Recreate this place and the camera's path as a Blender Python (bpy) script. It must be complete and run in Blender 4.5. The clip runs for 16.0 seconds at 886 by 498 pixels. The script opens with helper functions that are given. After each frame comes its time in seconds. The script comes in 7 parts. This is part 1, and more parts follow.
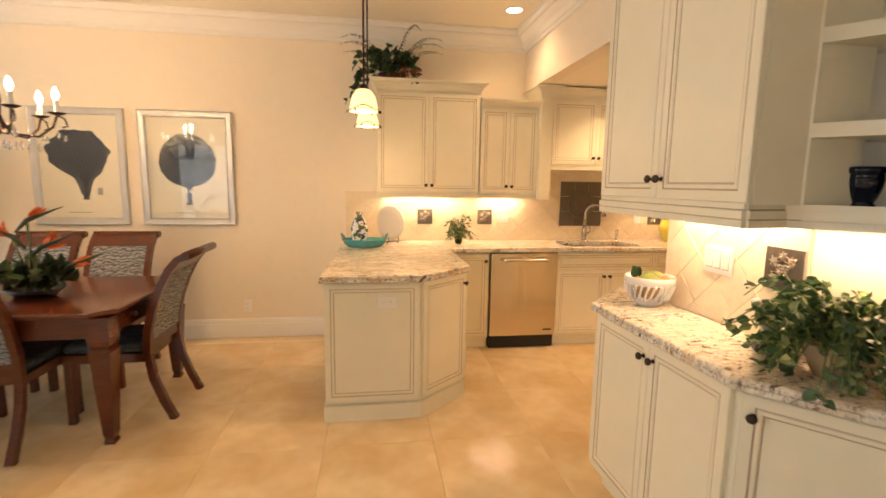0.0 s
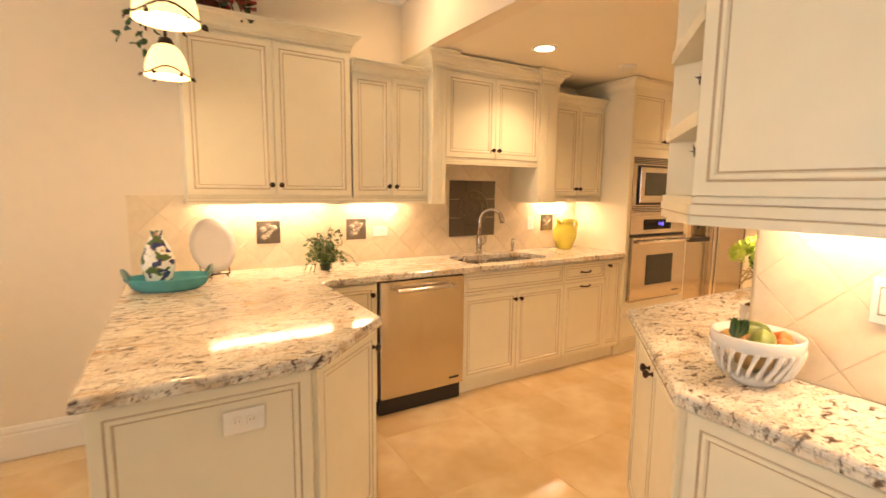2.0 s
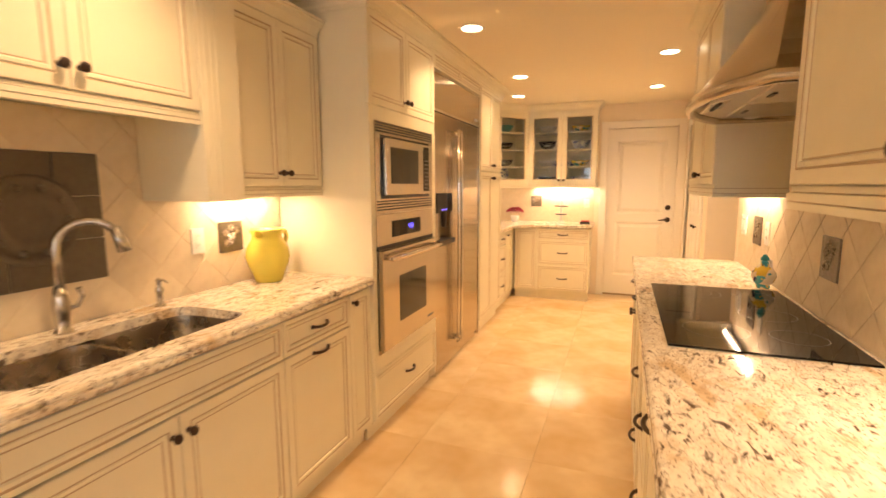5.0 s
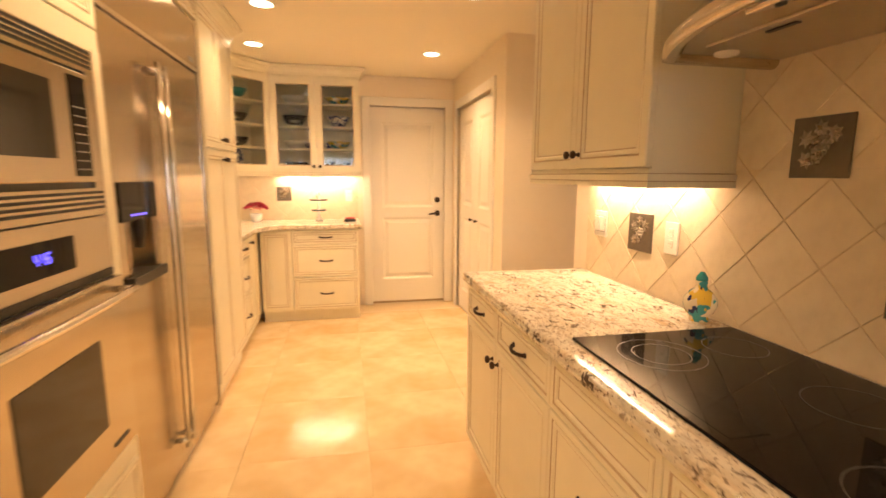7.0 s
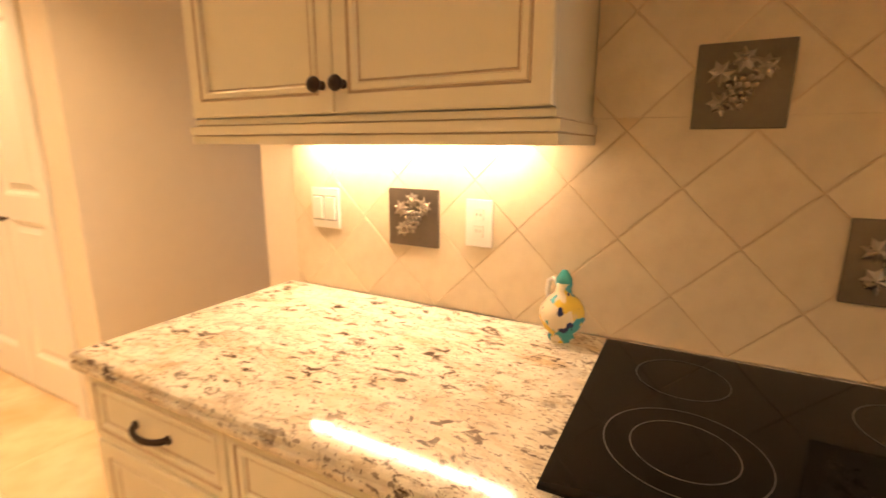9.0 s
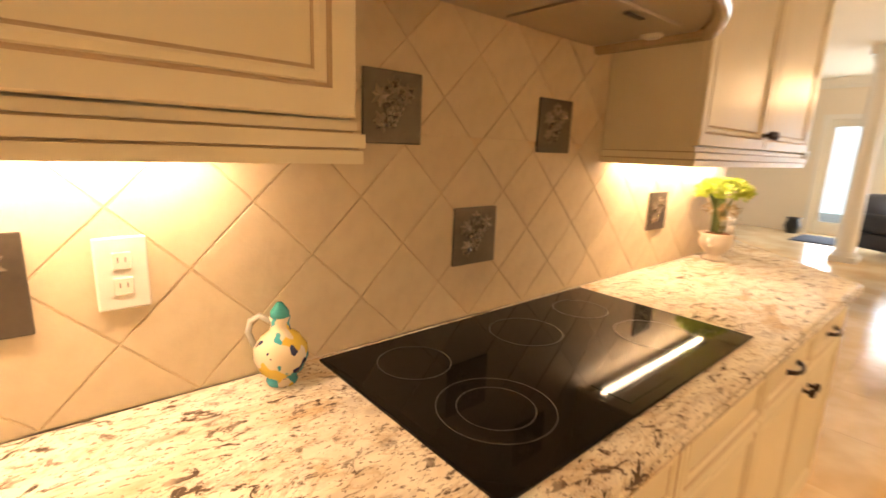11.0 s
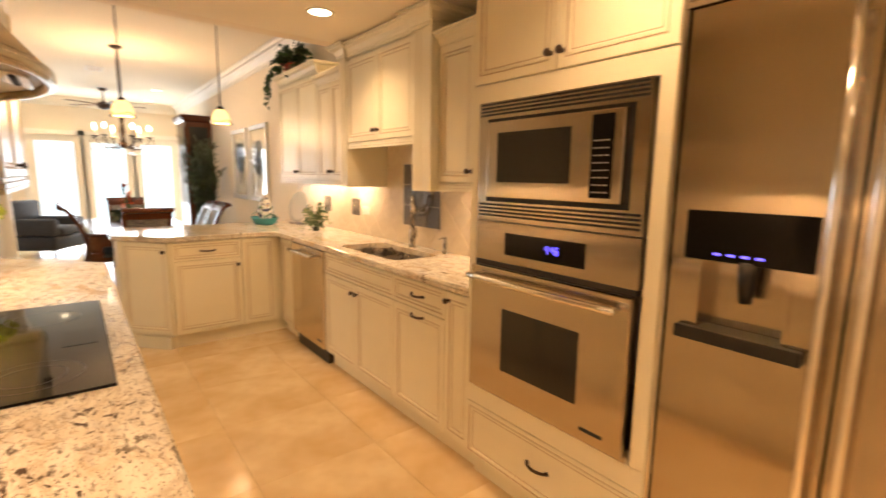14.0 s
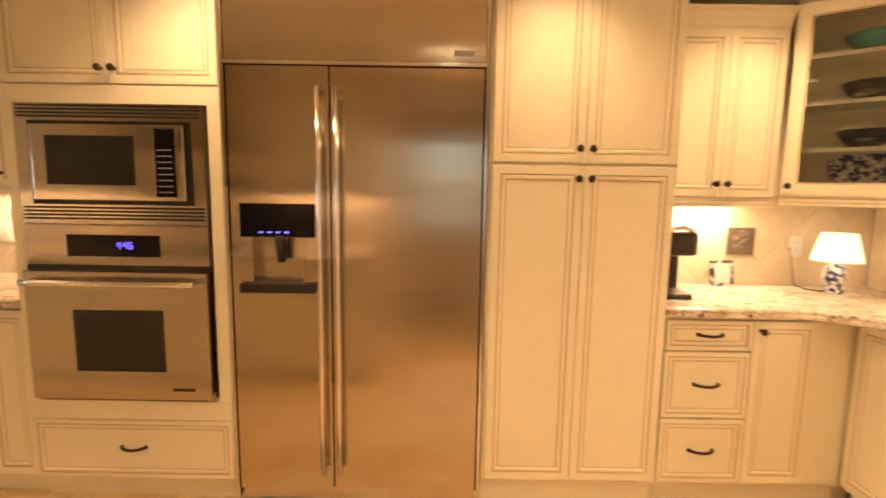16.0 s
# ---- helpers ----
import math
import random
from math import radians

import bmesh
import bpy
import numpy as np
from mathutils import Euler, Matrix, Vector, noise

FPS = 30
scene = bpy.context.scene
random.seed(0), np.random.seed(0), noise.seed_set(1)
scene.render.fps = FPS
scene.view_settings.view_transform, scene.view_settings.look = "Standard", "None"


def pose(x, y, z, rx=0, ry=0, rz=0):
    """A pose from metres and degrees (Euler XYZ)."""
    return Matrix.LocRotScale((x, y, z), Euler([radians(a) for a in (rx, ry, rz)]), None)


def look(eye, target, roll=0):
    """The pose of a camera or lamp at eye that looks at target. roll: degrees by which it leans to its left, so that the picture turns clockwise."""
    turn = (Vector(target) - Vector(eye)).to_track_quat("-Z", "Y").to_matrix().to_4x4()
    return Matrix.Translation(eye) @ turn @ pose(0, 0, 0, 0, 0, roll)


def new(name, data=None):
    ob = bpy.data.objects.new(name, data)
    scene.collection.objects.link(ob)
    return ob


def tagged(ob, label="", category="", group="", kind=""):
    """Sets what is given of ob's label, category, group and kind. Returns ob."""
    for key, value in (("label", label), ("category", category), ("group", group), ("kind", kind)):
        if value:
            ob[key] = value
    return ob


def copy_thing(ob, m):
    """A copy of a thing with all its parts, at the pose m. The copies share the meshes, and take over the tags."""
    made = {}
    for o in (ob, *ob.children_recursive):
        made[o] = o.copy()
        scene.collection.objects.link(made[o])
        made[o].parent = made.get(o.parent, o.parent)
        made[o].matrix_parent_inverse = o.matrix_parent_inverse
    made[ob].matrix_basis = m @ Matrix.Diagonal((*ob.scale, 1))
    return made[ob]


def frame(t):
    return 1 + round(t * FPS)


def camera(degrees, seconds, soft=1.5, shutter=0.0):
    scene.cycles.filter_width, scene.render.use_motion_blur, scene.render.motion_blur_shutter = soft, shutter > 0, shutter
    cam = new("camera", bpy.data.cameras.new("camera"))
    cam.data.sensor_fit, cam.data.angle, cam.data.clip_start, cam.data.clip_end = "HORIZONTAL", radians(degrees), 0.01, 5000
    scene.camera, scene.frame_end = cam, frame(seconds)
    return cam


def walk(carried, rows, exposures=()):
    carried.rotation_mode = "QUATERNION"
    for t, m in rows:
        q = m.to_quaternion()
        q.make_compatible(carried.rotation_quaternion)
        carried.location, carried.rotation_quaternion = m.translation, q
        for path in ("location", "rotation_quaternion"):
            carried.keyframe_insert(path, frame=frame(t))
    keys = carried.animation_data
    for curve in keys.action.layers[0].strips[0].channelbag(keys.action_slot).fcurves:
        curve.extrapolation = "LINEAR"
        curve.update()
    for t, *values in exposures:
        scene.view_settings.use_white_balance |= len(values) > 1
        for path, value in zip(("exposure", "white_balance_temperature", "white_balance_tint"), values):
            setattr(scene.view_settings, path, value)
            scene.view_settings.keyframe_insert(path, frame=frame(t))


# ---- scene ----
cam = camera(86.7, 16.0, soft=1.6, shutter=0.4)
PATH = [  # seconds, eye, target, roll
    (0, (-0.05, -0.14, 1.465), (0.245, 1.819, 1.19), 0.9),
    (0.5, (-0.084, 0.194, 1.455), (0.355, 2.128, 1.198), 0.8),
    (1, (-0.15, 0.525, 1.466), (0.482, 2.403, 1.204), 0.6),
    (1.5, (-0.158, 0.888, 1.453), (0.67, 2.69, 1.193), 0.4),
    (2, (-0.148, 1.225, 1.433), (0.88, 2.922, 1.182), 0.6),
    (2.5, (-0.064, 1.53, 1.428), (1.142, 3.104, 1.17), 0.5),
    (3, (0.058, 1.827, 1.443), (1.439, 3.245, 1.157), 0.6),
    (3.2, (0.121, 1.928, 1.424), (1.569, 3.28, 1.151), 0.7),
    (5.5, (1.42, 2.753, 1.381), (3.343, 3.225, 1.098), 0.1),
    (6, (1.718, 2.897, 1.368), (3.687, 3.09, 1.08), 0.8),
    (6.5, (2.017, 2.998, 1.372), (3.992, 2.901, 1.07), 0.7),
    (7, (2.363, 3.055, 1.36), (4.299, 2.657, 1.054), 0.3),
    (7.5, (2.72, 3.048, 1.367), (4.559, 2.343, 1.018), -0.5),
    (8, (2.984, 3.014, 1.349), (4.657, 1.984, 0.979), -1.0),
    (8.5, (3.19, 2.966, 1.354), (4.579, 1.592, 0.926), -1.7),
    (9, (3.366, 2.951, 1.329), (4.284, 1.227, 0.898), 0.2),
    (9.5, (3.457, 2.888, 1.307), (3.901, 0.982, 0.896), 1.9),
    (9.7, (3.491, 2.867, 1.322), (3.72, 0.93, 0.878), 1.3),
    (11.8, (4.195, 2.749, 1.369), (2.384, 1.977, 1.018), 1.9),
    (12, (4.265, 2.737, 1.378), (2.387, 2.144, 1.032), 1.5),
    (12.5, (4.430, 2.66, 1.410), (2.465, 2.543, 1.076), 1.8),
    (13, (4.578, 2.574, 1.434), (2.642, 2.928, 1.096), 2.4),
    (13.5, (4.694, 2.48, 1.408), (2.89, 3.292, 1.111), 2.1),
    (14, (4.784, 2.416, 1.414), (3.228, 3.635, 1.114), 0.9),
    (14.5, (4.845, 2.31, 1.386), (3.65, 3.893, 1.128), 1.8),
    (15, (4.902, 2.147, 1.364), (4.17, 3.994, 1.139), 1.2),
    (15.5, (4.986, 2.02, 1.399), (4.632, 3.971, 1.139), 0.7),
    (16, (4.996, 1.865, 1.398), (4.996, 3.85, 1.152), 0.9),
]
walk(cam, [(t, look(eye, target, roll)) for t, eye, target, roll in PATH],
     exposures=[(0.0, 0.10), (0.5, 0.24), (3.0, 0.12), (9.0, 0.10), (12.5, 0.12), (14.0, 0.0), (16.0, -0.10)])

# ---------------------------------------------------------------- world and light
world = bpy.data.worlds.new("sky")
scene.world = world
world.use_nodes = True
_wn = world.node_tree.nodes
_sky = _wn.new("ShaderNodeTexSky")
_sky.sky_type = "NISHITA"
_sky.sun_disc = False
_sky.sun_elevation, _sky.sun_rotation = radians(40), radians(215)
world.node_tree.links.new(_sky.outputs[0], _wn["Background"].inputs[0])
_wn["Background"].inputs[1].default_value = 0.12

WARM = (1.0, 0.628, 0.325)
WARMER = (1.0, 0.63, 0.37)
DAY = (0.80, 0.90, 1.0)


def lamp(name, kind, energy, m, colour=WARM, **kw):
    data = bpy.data.lights.new(name, kind)
    data.energy, data.color = energy, colour
    for k, v in kw.items():
        if k == "size":
            data.size = v
        elif k == "size_y":
            data.shape, data.size_y = "RECTANGLE", v
        elif k == "spot":
            data.spot_size, data.spot_blend = radians(v), 0.9
        elif k == "radius":
            data.shadow_soft_size = v
    ob = new(name, data)
    ob.matrix_world = m
    return ob


sun = lamp("sun", "SUN", 3.0, look((0, 0, 0), (3.0, 2.4, -3.2)), (1.0, 0.95, 0.86))
sun.data.angle = radians(0.5)

KITCHEN_Z, HIGH_Z = 2.35, 2.88
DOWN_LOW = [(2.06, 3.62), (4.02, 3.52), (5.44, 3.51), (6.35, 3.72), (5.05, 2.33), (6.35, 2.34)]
DOWN_HIGH = [(1.10, 3.80), (-5.3, 2.12), (-5.3, 3.72), (-6.85, 2.14), (-6.8, 3.76)]
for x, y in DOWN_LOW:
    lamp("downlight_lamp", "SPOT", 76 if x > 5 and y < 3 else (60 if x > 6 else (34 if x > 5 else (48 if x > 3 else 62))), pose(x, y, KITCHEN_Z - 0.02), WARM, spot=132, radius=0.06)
for x, y in DOWN_HIGH:
    lamp("downlight_lamp", "SPOT", 26 if x > 0 else 52, pose(x, y, HIGH_Z - 0.02), WARM, spot=140, radius=0.06)
# daylight that enters by the glazed doors
for y in (2.17, 3.06, 3.93, 0.95):
    lamp("door_daylight", "AREA", 33, pose(-7.40, y, 1.05, 0, -90, 0), DAY, size=2.0, size_y=0.75)
lamp("window_daylight", "AREA", 36, pose(-3.2, -3.55, 1.35, 90, 0, 0), DAY, size=3.0, size_y=1.9)

lamp("hall_daylight", "AREA", 0.8, pose(5.10, 0.03, 1.45, 90, 0, 0), DAY, size=0.8, size_y=1.1)

# ---------------------------------------------------------------- materials


def rgb(c):
    return (*c, 1.0)


def material(name, colour, rough=0.5, metal=0.0, grain=0.0, grain_scale=40.0, blotch=0.0, blotch_scale=2.0,
             bump=0.0, bump_scale=60.0, dark=None, coat=0.0, stretch=(1, 1, 1), spec=0.5, emit=None, power=0.0,
             trans=0.0, ior=1.45, vary=0.0):
    """A surface with two scales of colour variation and fine relief."""
    mt = bpy.data.materials.new(name)
    mt.use_nodes = True
    nt = mt.node_tree
    b = nt.nodes["Principled BSDF"]
    b.inputs["Base Color"].default_value = rgb(colour)
    b.inputs["Roughness"].default_value = rough
    b.inputs["Metallic"].default_value = metal
    b.inputs["Coat Weight"].default_value = coat
    b.inputs["Coat Roughness"].default_value = 0.08
    b.inputs["Specular IOR Level"].default_value = spec
    b.inputs["Transmission Weight"].default_value = trans
    b.inputs["IOR"].default_value = ior
    if emit:
        b.inputs["Emission Color"].default_value = rgb(emit)
        b.inputs["Emission Strength"].default_value = power
    if not (grain or blotch or bump or vary):
        return mt
    tc = nt.nodes.new("ShaderNodeTexCoord")
    mp = nt.nodes.new("ShaderNodeMapping")
    mp.inputs["Scale"].default_value = stretch
    nt.links.new(tc.outputs["Object"], mp.inputs["Vector"])
    dark = dark or tuple(c * 0.72 for c in colour)
    col = None

    def noisy(scale, detail, low, high):
        n = nt.nodes.new("ShaderNodeTexNoise")
        n.inputs["Scale"].default_value, n.inputs["Detail"].default_value = scale, detail
        nt.links.new(mp.outputs[0], n.inputs["Vector"])
        r = nt.nodes.new("ShaderNodeMapRange")
        r.inputs["From Min"].default_value, r.inputs["From Max"].default_value = low, high
        nt.links.new(n.outputs[0], r.inputs["Value"])
        return n, r

    def mix(amount, first, fac):
        k = nt.nodes.new("ShaderNodeMath")
        k.operation, k.inputs[1].default_value = "MULTIPLY", amount
        nt.links.new(fac, k.inputs[0])
        m = nt.nodes.new("ShaderNodeMix")
        m.data_type = "RGBA"
        nt.links.new(k.outputs[0], m.inputs["Factor"])
        if first is None:
            m.inputs["A"].default_value = rgb(colour)
        else:
            nt.links.new(first, m.inputs["A"])
        m.inputs["B"].default_value = rgb(dark)
        return m.outputs["Result"]

    if blotch:
        n, r = noisy(blotch_scale, 3, 0.38, 0.68)
        col = mix(blotch, col, r.outputs[0])
    if grain:
        n, r = noisy(grain_scale, 5, 0.4, 0.7)
        col = mix(grain, col, r.outputs[0])
        k = nt.nodes.new("ShaderNodeMapRange")
        k.inputs["To Min"].default_value, k.inputs["To Max"].default_value = rough * (1 - min(grain, 0.15)), min(1, rough * (1 + min(grain * 1.3, 0.2)))
        nt.links.new(r.outputs[0], k.inputs["Value"])
        nt.links.new(k.outputs[0], b.inputs["Roughness"])
    if vary:
        oi = nt.nodes.new("ShaderNodeObjectInfo")
        col = mix(vary, col, oi.outputs["Random"])
    if col is not None:
        nt.links.new(col, b.inputs["Base Color"])
    if bump:
        n, r = noisy(bump_scale, 4, 0.2, 0.8)
        bp = nt.nodes.new("ShaderNodeBump")
        bp.inputs["Strength"].default_value, bp.inputs["Distance"].default_value = bump, 0.004
        nt.links.new(r.outputs[0], bp.inputs["Height"])
        nt.links.new(bp.outputs[0], b.inputs["Normal"])
    return mt


def granite(name):
    """Cream granite with dark brown flecks, grey clouds and golden veins, polished."""
    mt = bpy.data.materials.new(name)
    mt.use_nodes = True
    nt, L = mt.node_tree, mt.node_tree.links.new
    b = nt.nodes["Principled BSDF"]
    b.inputs["Roughness"].default_value = 0.09
    tc = nt.nodes.new("ShaderNodeTexCoord")
    mp = nt.nodes.new("ShaderNodeMapping")
    mp.inputs["Rotation"].default_value = (0, 0, 0.6)
    mp.inputs["Scale"].default_value = (1.0, 2.0, 1.0)
    L(tc.outputs["Object"], mp.inputs[0])

    def noisy(scale, detail, distort, low, high, src):
        n = nt.nodes.new("ShaderNodeTexNoise")
        n.inputs["Roughness"].default_value = 0.62
        n.inputs["Scale"].default_value, n.inputs["Detail"].default_value = scale, detail
        n.inputs["Distortion"].default_value = distort
        L(src, n.inputs["Vector"])
        r = nt.nodes.new("ShaderNodeMapRange")
        r.inputs["From Min"].default_value, r.inputs["From Max"].default_value = low, high
        L(n.outputs[0], r.inputs[0])
        return r.outputs[0]

    def mix(a, bcol, fac):
        m = nt.nodes.new("ShaderNodeMix")
        m.data_type = "RGBA"
        L(fac, m.inputs["Factor"])
        if isinstance(a, tuple):
            m.inputs["A"].default_value = rgb(a)
        else:
            L(a, m.inputs["A"])
        m.inputs["B"].default_value = rgb(bcol)
        return m.outputs["Result"]

    def times(a, c):
        k = nt.nodes.new("ShaderNodeMath")
        k.operation = "MULTIPLY"
        L(a, k.inputs[0])
        if isinstance(c, float):
            k.inputs[1].default_value = c
        else:
            L(c, k.inputs[1])
        return k.outputs[0]

    col = mix((0.82, 0.77, 0.66), (0.66, 0.56, 0.42), noisy(7.0, 4, 0.6, 0.45, 0.72, mp.outputs[0]))
    col = mix(col, (0.56, 0.51, 0.45), times(noisy(15.0, 5, 0.4, 0.53, 0.63, mp.outputs[0]), 0.6))
    col = mix(col, (0.52, 0.33, 0.13), times(noisy(3.0, 6, 1.2, 0.555, 0.66, mp.outputs[0]), 0.62))
    vein = noisy(4.0, 6, 1.6, 0.50, 0.53, mp.outputs[0])
    edge = noisy(4.0, 6, 1.6, 0.56, 0.53, mp.outputs[0])
    col = mix(col, (0.40, 0.27, 0.14), times(times(vein, edge), 0.45))
    zone = noisy(6.5, 4, 0.6, 0.40, 0.56, tc.outputs["Object"])
    soft = noisy(24.0, 7, 0.9, 0.53, 0.58, mp.outputs[0])
    col = mix(col, (0.30, 0.235, 0.18), times(times(soft, zone), 0.6))
    fleck = noisy(24.0, 7, 0.9, 0.572, 0.60, mp.outputs[0])
    col = mix(col, (0.060, 0.034, 0.022), times(times(fleck, zone), 0.9))
    small = noisy(75.0, 2, 0.2, 0.60, 0.63, mp.outputs[0])
    col = mix(col, (0.14, 0.09, 0.06), times(small, 0.7))
    L(col, b.inputs["Base Color"])
    return mt


PAINT = material("cabinet_paint", (0.825, 0.768, 0.597), 0.34, grain=0.10, grain_scale=9, blotch=0.10, blotch_scale=1.7,
                 bump=0.03, bump_scale=140, dark=(0.66, 0.57, 0.42))
GLAZE = material("glaze_line", (0.55, 0.43, 0.285), 0.6)
WALLPAINT = material("wall_paint", (0.85, 0.75, 0.60), 0.75, grain=0.06, grain_scale=14, blotch=0.08, blotch_scale=0.8,
                     bump=0.12, bump_scale=160)
CEILPAINT = material("ceiling_paint", (0.88, 0.81, 0.67), 0.85, blotch=0.05, blotch_scale=1.0, bump=0.1, bump_scale=180)
TRIMPAINT = material("trim_paint", (0.84, 0.80, 0.72), 0.42, blotch=0.05, blotch_scale=2, bump=0.02)
GRANITE = granite("cream_granite")


def brushed(name, colour, rough, aniso, along, waves, amount):
    """Brushed sheet steel: reflections spread along one direction, shallow waves as sheet metal has."""
    mt = material(name, colour, rough, 1.0)
    nt = mt.node_tree
    b = nt.nodes["Principled BSDF"]
    t = nt.nodes.new("ShaderNodeCombineXYZ")
    for k in range(3):
        t.inputs[k].default_value = along[k]
    nt.links.new(t.outputs[0], b.inputs["Tangent"])
    b.inputs["Anisotropic"].default_value = aniso
    c = nt.nodes.new("ShaderNodeTexCoord")
    p = nt.nodes.new("ShaderNodeMapping")
    p.inputs["Scale"].default_value = waves
    n = nt.nodes.new("ShaderNodeTexNoise")
    n.inputs["Scale"].default_value, n.inputs["Detail"].default_value = 1.0, 1.0
    u = nt.nodes.new("ShaderNodeBump")
    u.inputs["Strength"].default_value, u.inputs["Distance"].default_value = amount, 0.006
    # hairline brushing varies the gloss
    q = nt.nodes.new("ShaderNodeMapping")
    q.inputs["Scale"].default_value = tuple(2.0 if v > 0.5 else 420.0 for v in along)
    h = nt.nodes.new("ShaderNodeTexNoise")
    h.inputs["Scale"].default_value, h.inputs["Detail"].default_value = 1.0, 2.0
    r = nt.nodes.new("ShaderNodeMapRange")
    r.inputs["To Min"].default_value, r.inputs["To Max"].default_value = rough * 0.85, rough * 1.2
    for x, y in ((c.outputs["Object"], p.inputs[0]), (p.outputs[0], n.inputs["Vector"]), (n.outputs[0], u.inputs["Height"]), (u.outputs[0], b.inputs["Normal"]),
                 (c.outputs["Object"], q.inputs[0]), (q.outputs[0], h.inputs["Vector"]), (h.outputs[0], r.inputs[0]), (r.outputs[0], b.inputs["Roughness"])):
        nt.links.new(x, y)
    return mt


STEEL = brushed("brushed_steel", (0.52, 0.45, 0.355), 0.165, 0.92, (1.0, 0.03, 0.0), (1.1, 1.1, 5.0), 0.55)
STEELH = brushed("brushed_steel_across", (0.54, 0.48, 0.395), 0.18, 0.85, (1.0, 0.03, 0.0), (1.0, 1.0, 4.0), 0.4)
STEELV = brushed("wavy_brushed_steel", (0.64, 0.565, 0.455), 0.18, 0.9, (0.0, 0.03, 1.0), (9.0, 9.0, 1.2), 0.9)
CHROME = material("satin_chrome", (0.76, 0.74, 0.71), 0.16, 1.0)
BRONZE = material("oiled_bronze", (0.045, 0.028, 0.020), 0.38, 0.6, grain=0.4, grain_scale=90, dark=(0.09, 0.05, 0.03))
BLACKGLASS = material("black_glass", (0.008, 0.007, 0.006), 0.045, spec=0.14)
DARKPANE = material("dark_oven_window", (0.02, 0.019, 0.015), 0.07)
BLACK = material("black_plastic", (0.015, 0.014, 0.013), 0.35)
TRAVERTINE = material("travertine_floor", (0.84, 0.675, 0.435), 0.16, grain=0.30, grain_scale=9, blotch=0.85, blotch_scale=2.2,
                      dark=(0.66, 0.455, 0.23), vary=0.08, stretch=(1, 1, 1))
GROUT = material("grout", (0.74, 0.585, 0.37), 0.6, grain=0.2, grain_scale=60)
WALLTILE = material("tumbled_wall_tile", (0.79, 0.68, 0.50), 0.42, grain=0.22, grain_scale=30, blotch=0.25, blotch_scale=5,
                    bump=0.15, bump_scale=70, dark=(0.56, 0.44, 0.28), vary=0.20)
PEWTER = material("pewter_relief", (0.165, 0.14, 0.11), 0.38, 0.65, grain=0.2, grain_scale=50, dark=(0.10, 0.085, 0.065), bump=0.12,
                  bump_scale=45)
WORN = material("worn_pewter_relief", (0.33, 0.29, 0.235), 0.30, 0.75, grain=0.3, grain_scale=60, dark=(0.22, 0.18, 0.13), bump=0.1,
                bump_scale=60)
MAHOGANY = material("mahogany", (0.105, 0.026, 0.010), 0.22, grain=0.5, grain_scale=10, stretch=(1, 1, 9), blotch=0.3,
                    blotch_scale=3, dark=(0.05, 0.012, 0.005), coat=0.12)
PLATE = material("white_switch_plate", (0.84, 0.81, 0.74), 0.35)
GLOW = material("lamp_glow", (1, 0.9, 0.7), 0.5, emit=(1.0, 0.80, 0.50), power=14.0)
PUCK = material("strip_glow", (1, 0.9, 0.7), 0.5, emit=(1.0, 0.82, 0.55), power=22.0)
SHADEGLASS = material("amber_shade_glass", (0.85, 0.62, 0.30), 0.3, emit=(1.0, 0.66, 0.27), power=1.7)
GLASS = material("clear_glass", (0.95, 0.97, 0.96), 0.02, trans=1.0, ior=1.45)
OUTSIDE = material("garden_glare", (0.8, 0.9, 0.95), 1.0, emit=(0.82, 0.93, 1.0), power=1.5)

# ---------------------------------------------------------------- mesh tools


def bmnew():
    return bmesh.new()


def box(bm, x0, x1, y0, y1, z0, z1, mat=0, bev=0.0):
    vs = [bm.verts.new(p) for p in ((x0, y0, z0), (x1, y0, z0), (x1, y1, z0), (x0, y1, z0),
                                    (x0, y0, z1), (x1, y0, z1), (x1, y1, z1), (x0, y1, z1))]
    fs = []
    for q in ((0, 3, 2, 1), (4, 5, 6, 7), (0, 1, 5, 4), (1, 2, 6, 5), (2, 3, 7, 6), (3, 0, 4, 7)):
        f = bm.faces.new([vs[i] for i in q])
        f.material_index = mat
        fs.append(f)
    if bev:
        es = list({e for f in fs for e in f.edges})
        bmesh.ops.bevel(bm, geom=es, offset=bev, segments=2, profile=0.5, affect="EDGES")
    return fs


def finish(bm, name, mats, smooth=False):
    me = bpy.data.meshes.new(name)
    bmesh.ops.recalc_face_normals(bm, faces=bm.faces[:])
    bm.to_mesh(me)
    bm.free()
    for m in (mats if isinstance(mats, (list, tuple)) else [mats]):
        me.materials.append(m)
    if smooth:
        for p in me.polygons:
            p.use_smooth = True
    return me


def ring_frame(bm, outer, inner, y0, y1, mat=0):
    """An upright slab (x0, x1, z0, z1) with a rectangular hole through it, in one piece."""
    def loop(r, y):
        return [bm.verts.new((x, y, z)) for x, z in ((r[0], r[2]), (r[1], r[2]), (r[1], r[3]), (r[0], r[3]))]
    a, b_, c, d = loop(outer, y0), loop(inner, y0), loop(inner, y1), loop(outer, y1)
    for p, q in ((a, b_), (b_, c), (c, d), (d, a)):
        for k in range(4):
            bm.faces.new((p[k], p[(k + 1) % 4], q[(k + 1) % 4], q[k])).material_index = mat


def part(name, bm, mats, parent=None, label="", smooth=False, at=None):
    """Links a bmesh as one mesh object under a thing or under a part."""
    ob = new(name, finish(bm, name, mats, smooth))
    if parent is not None:
        ob.parent = parent
    if at is not None:
        ob.matrix_basis = at
    if label:
        tagged(ob, label)
    return ob


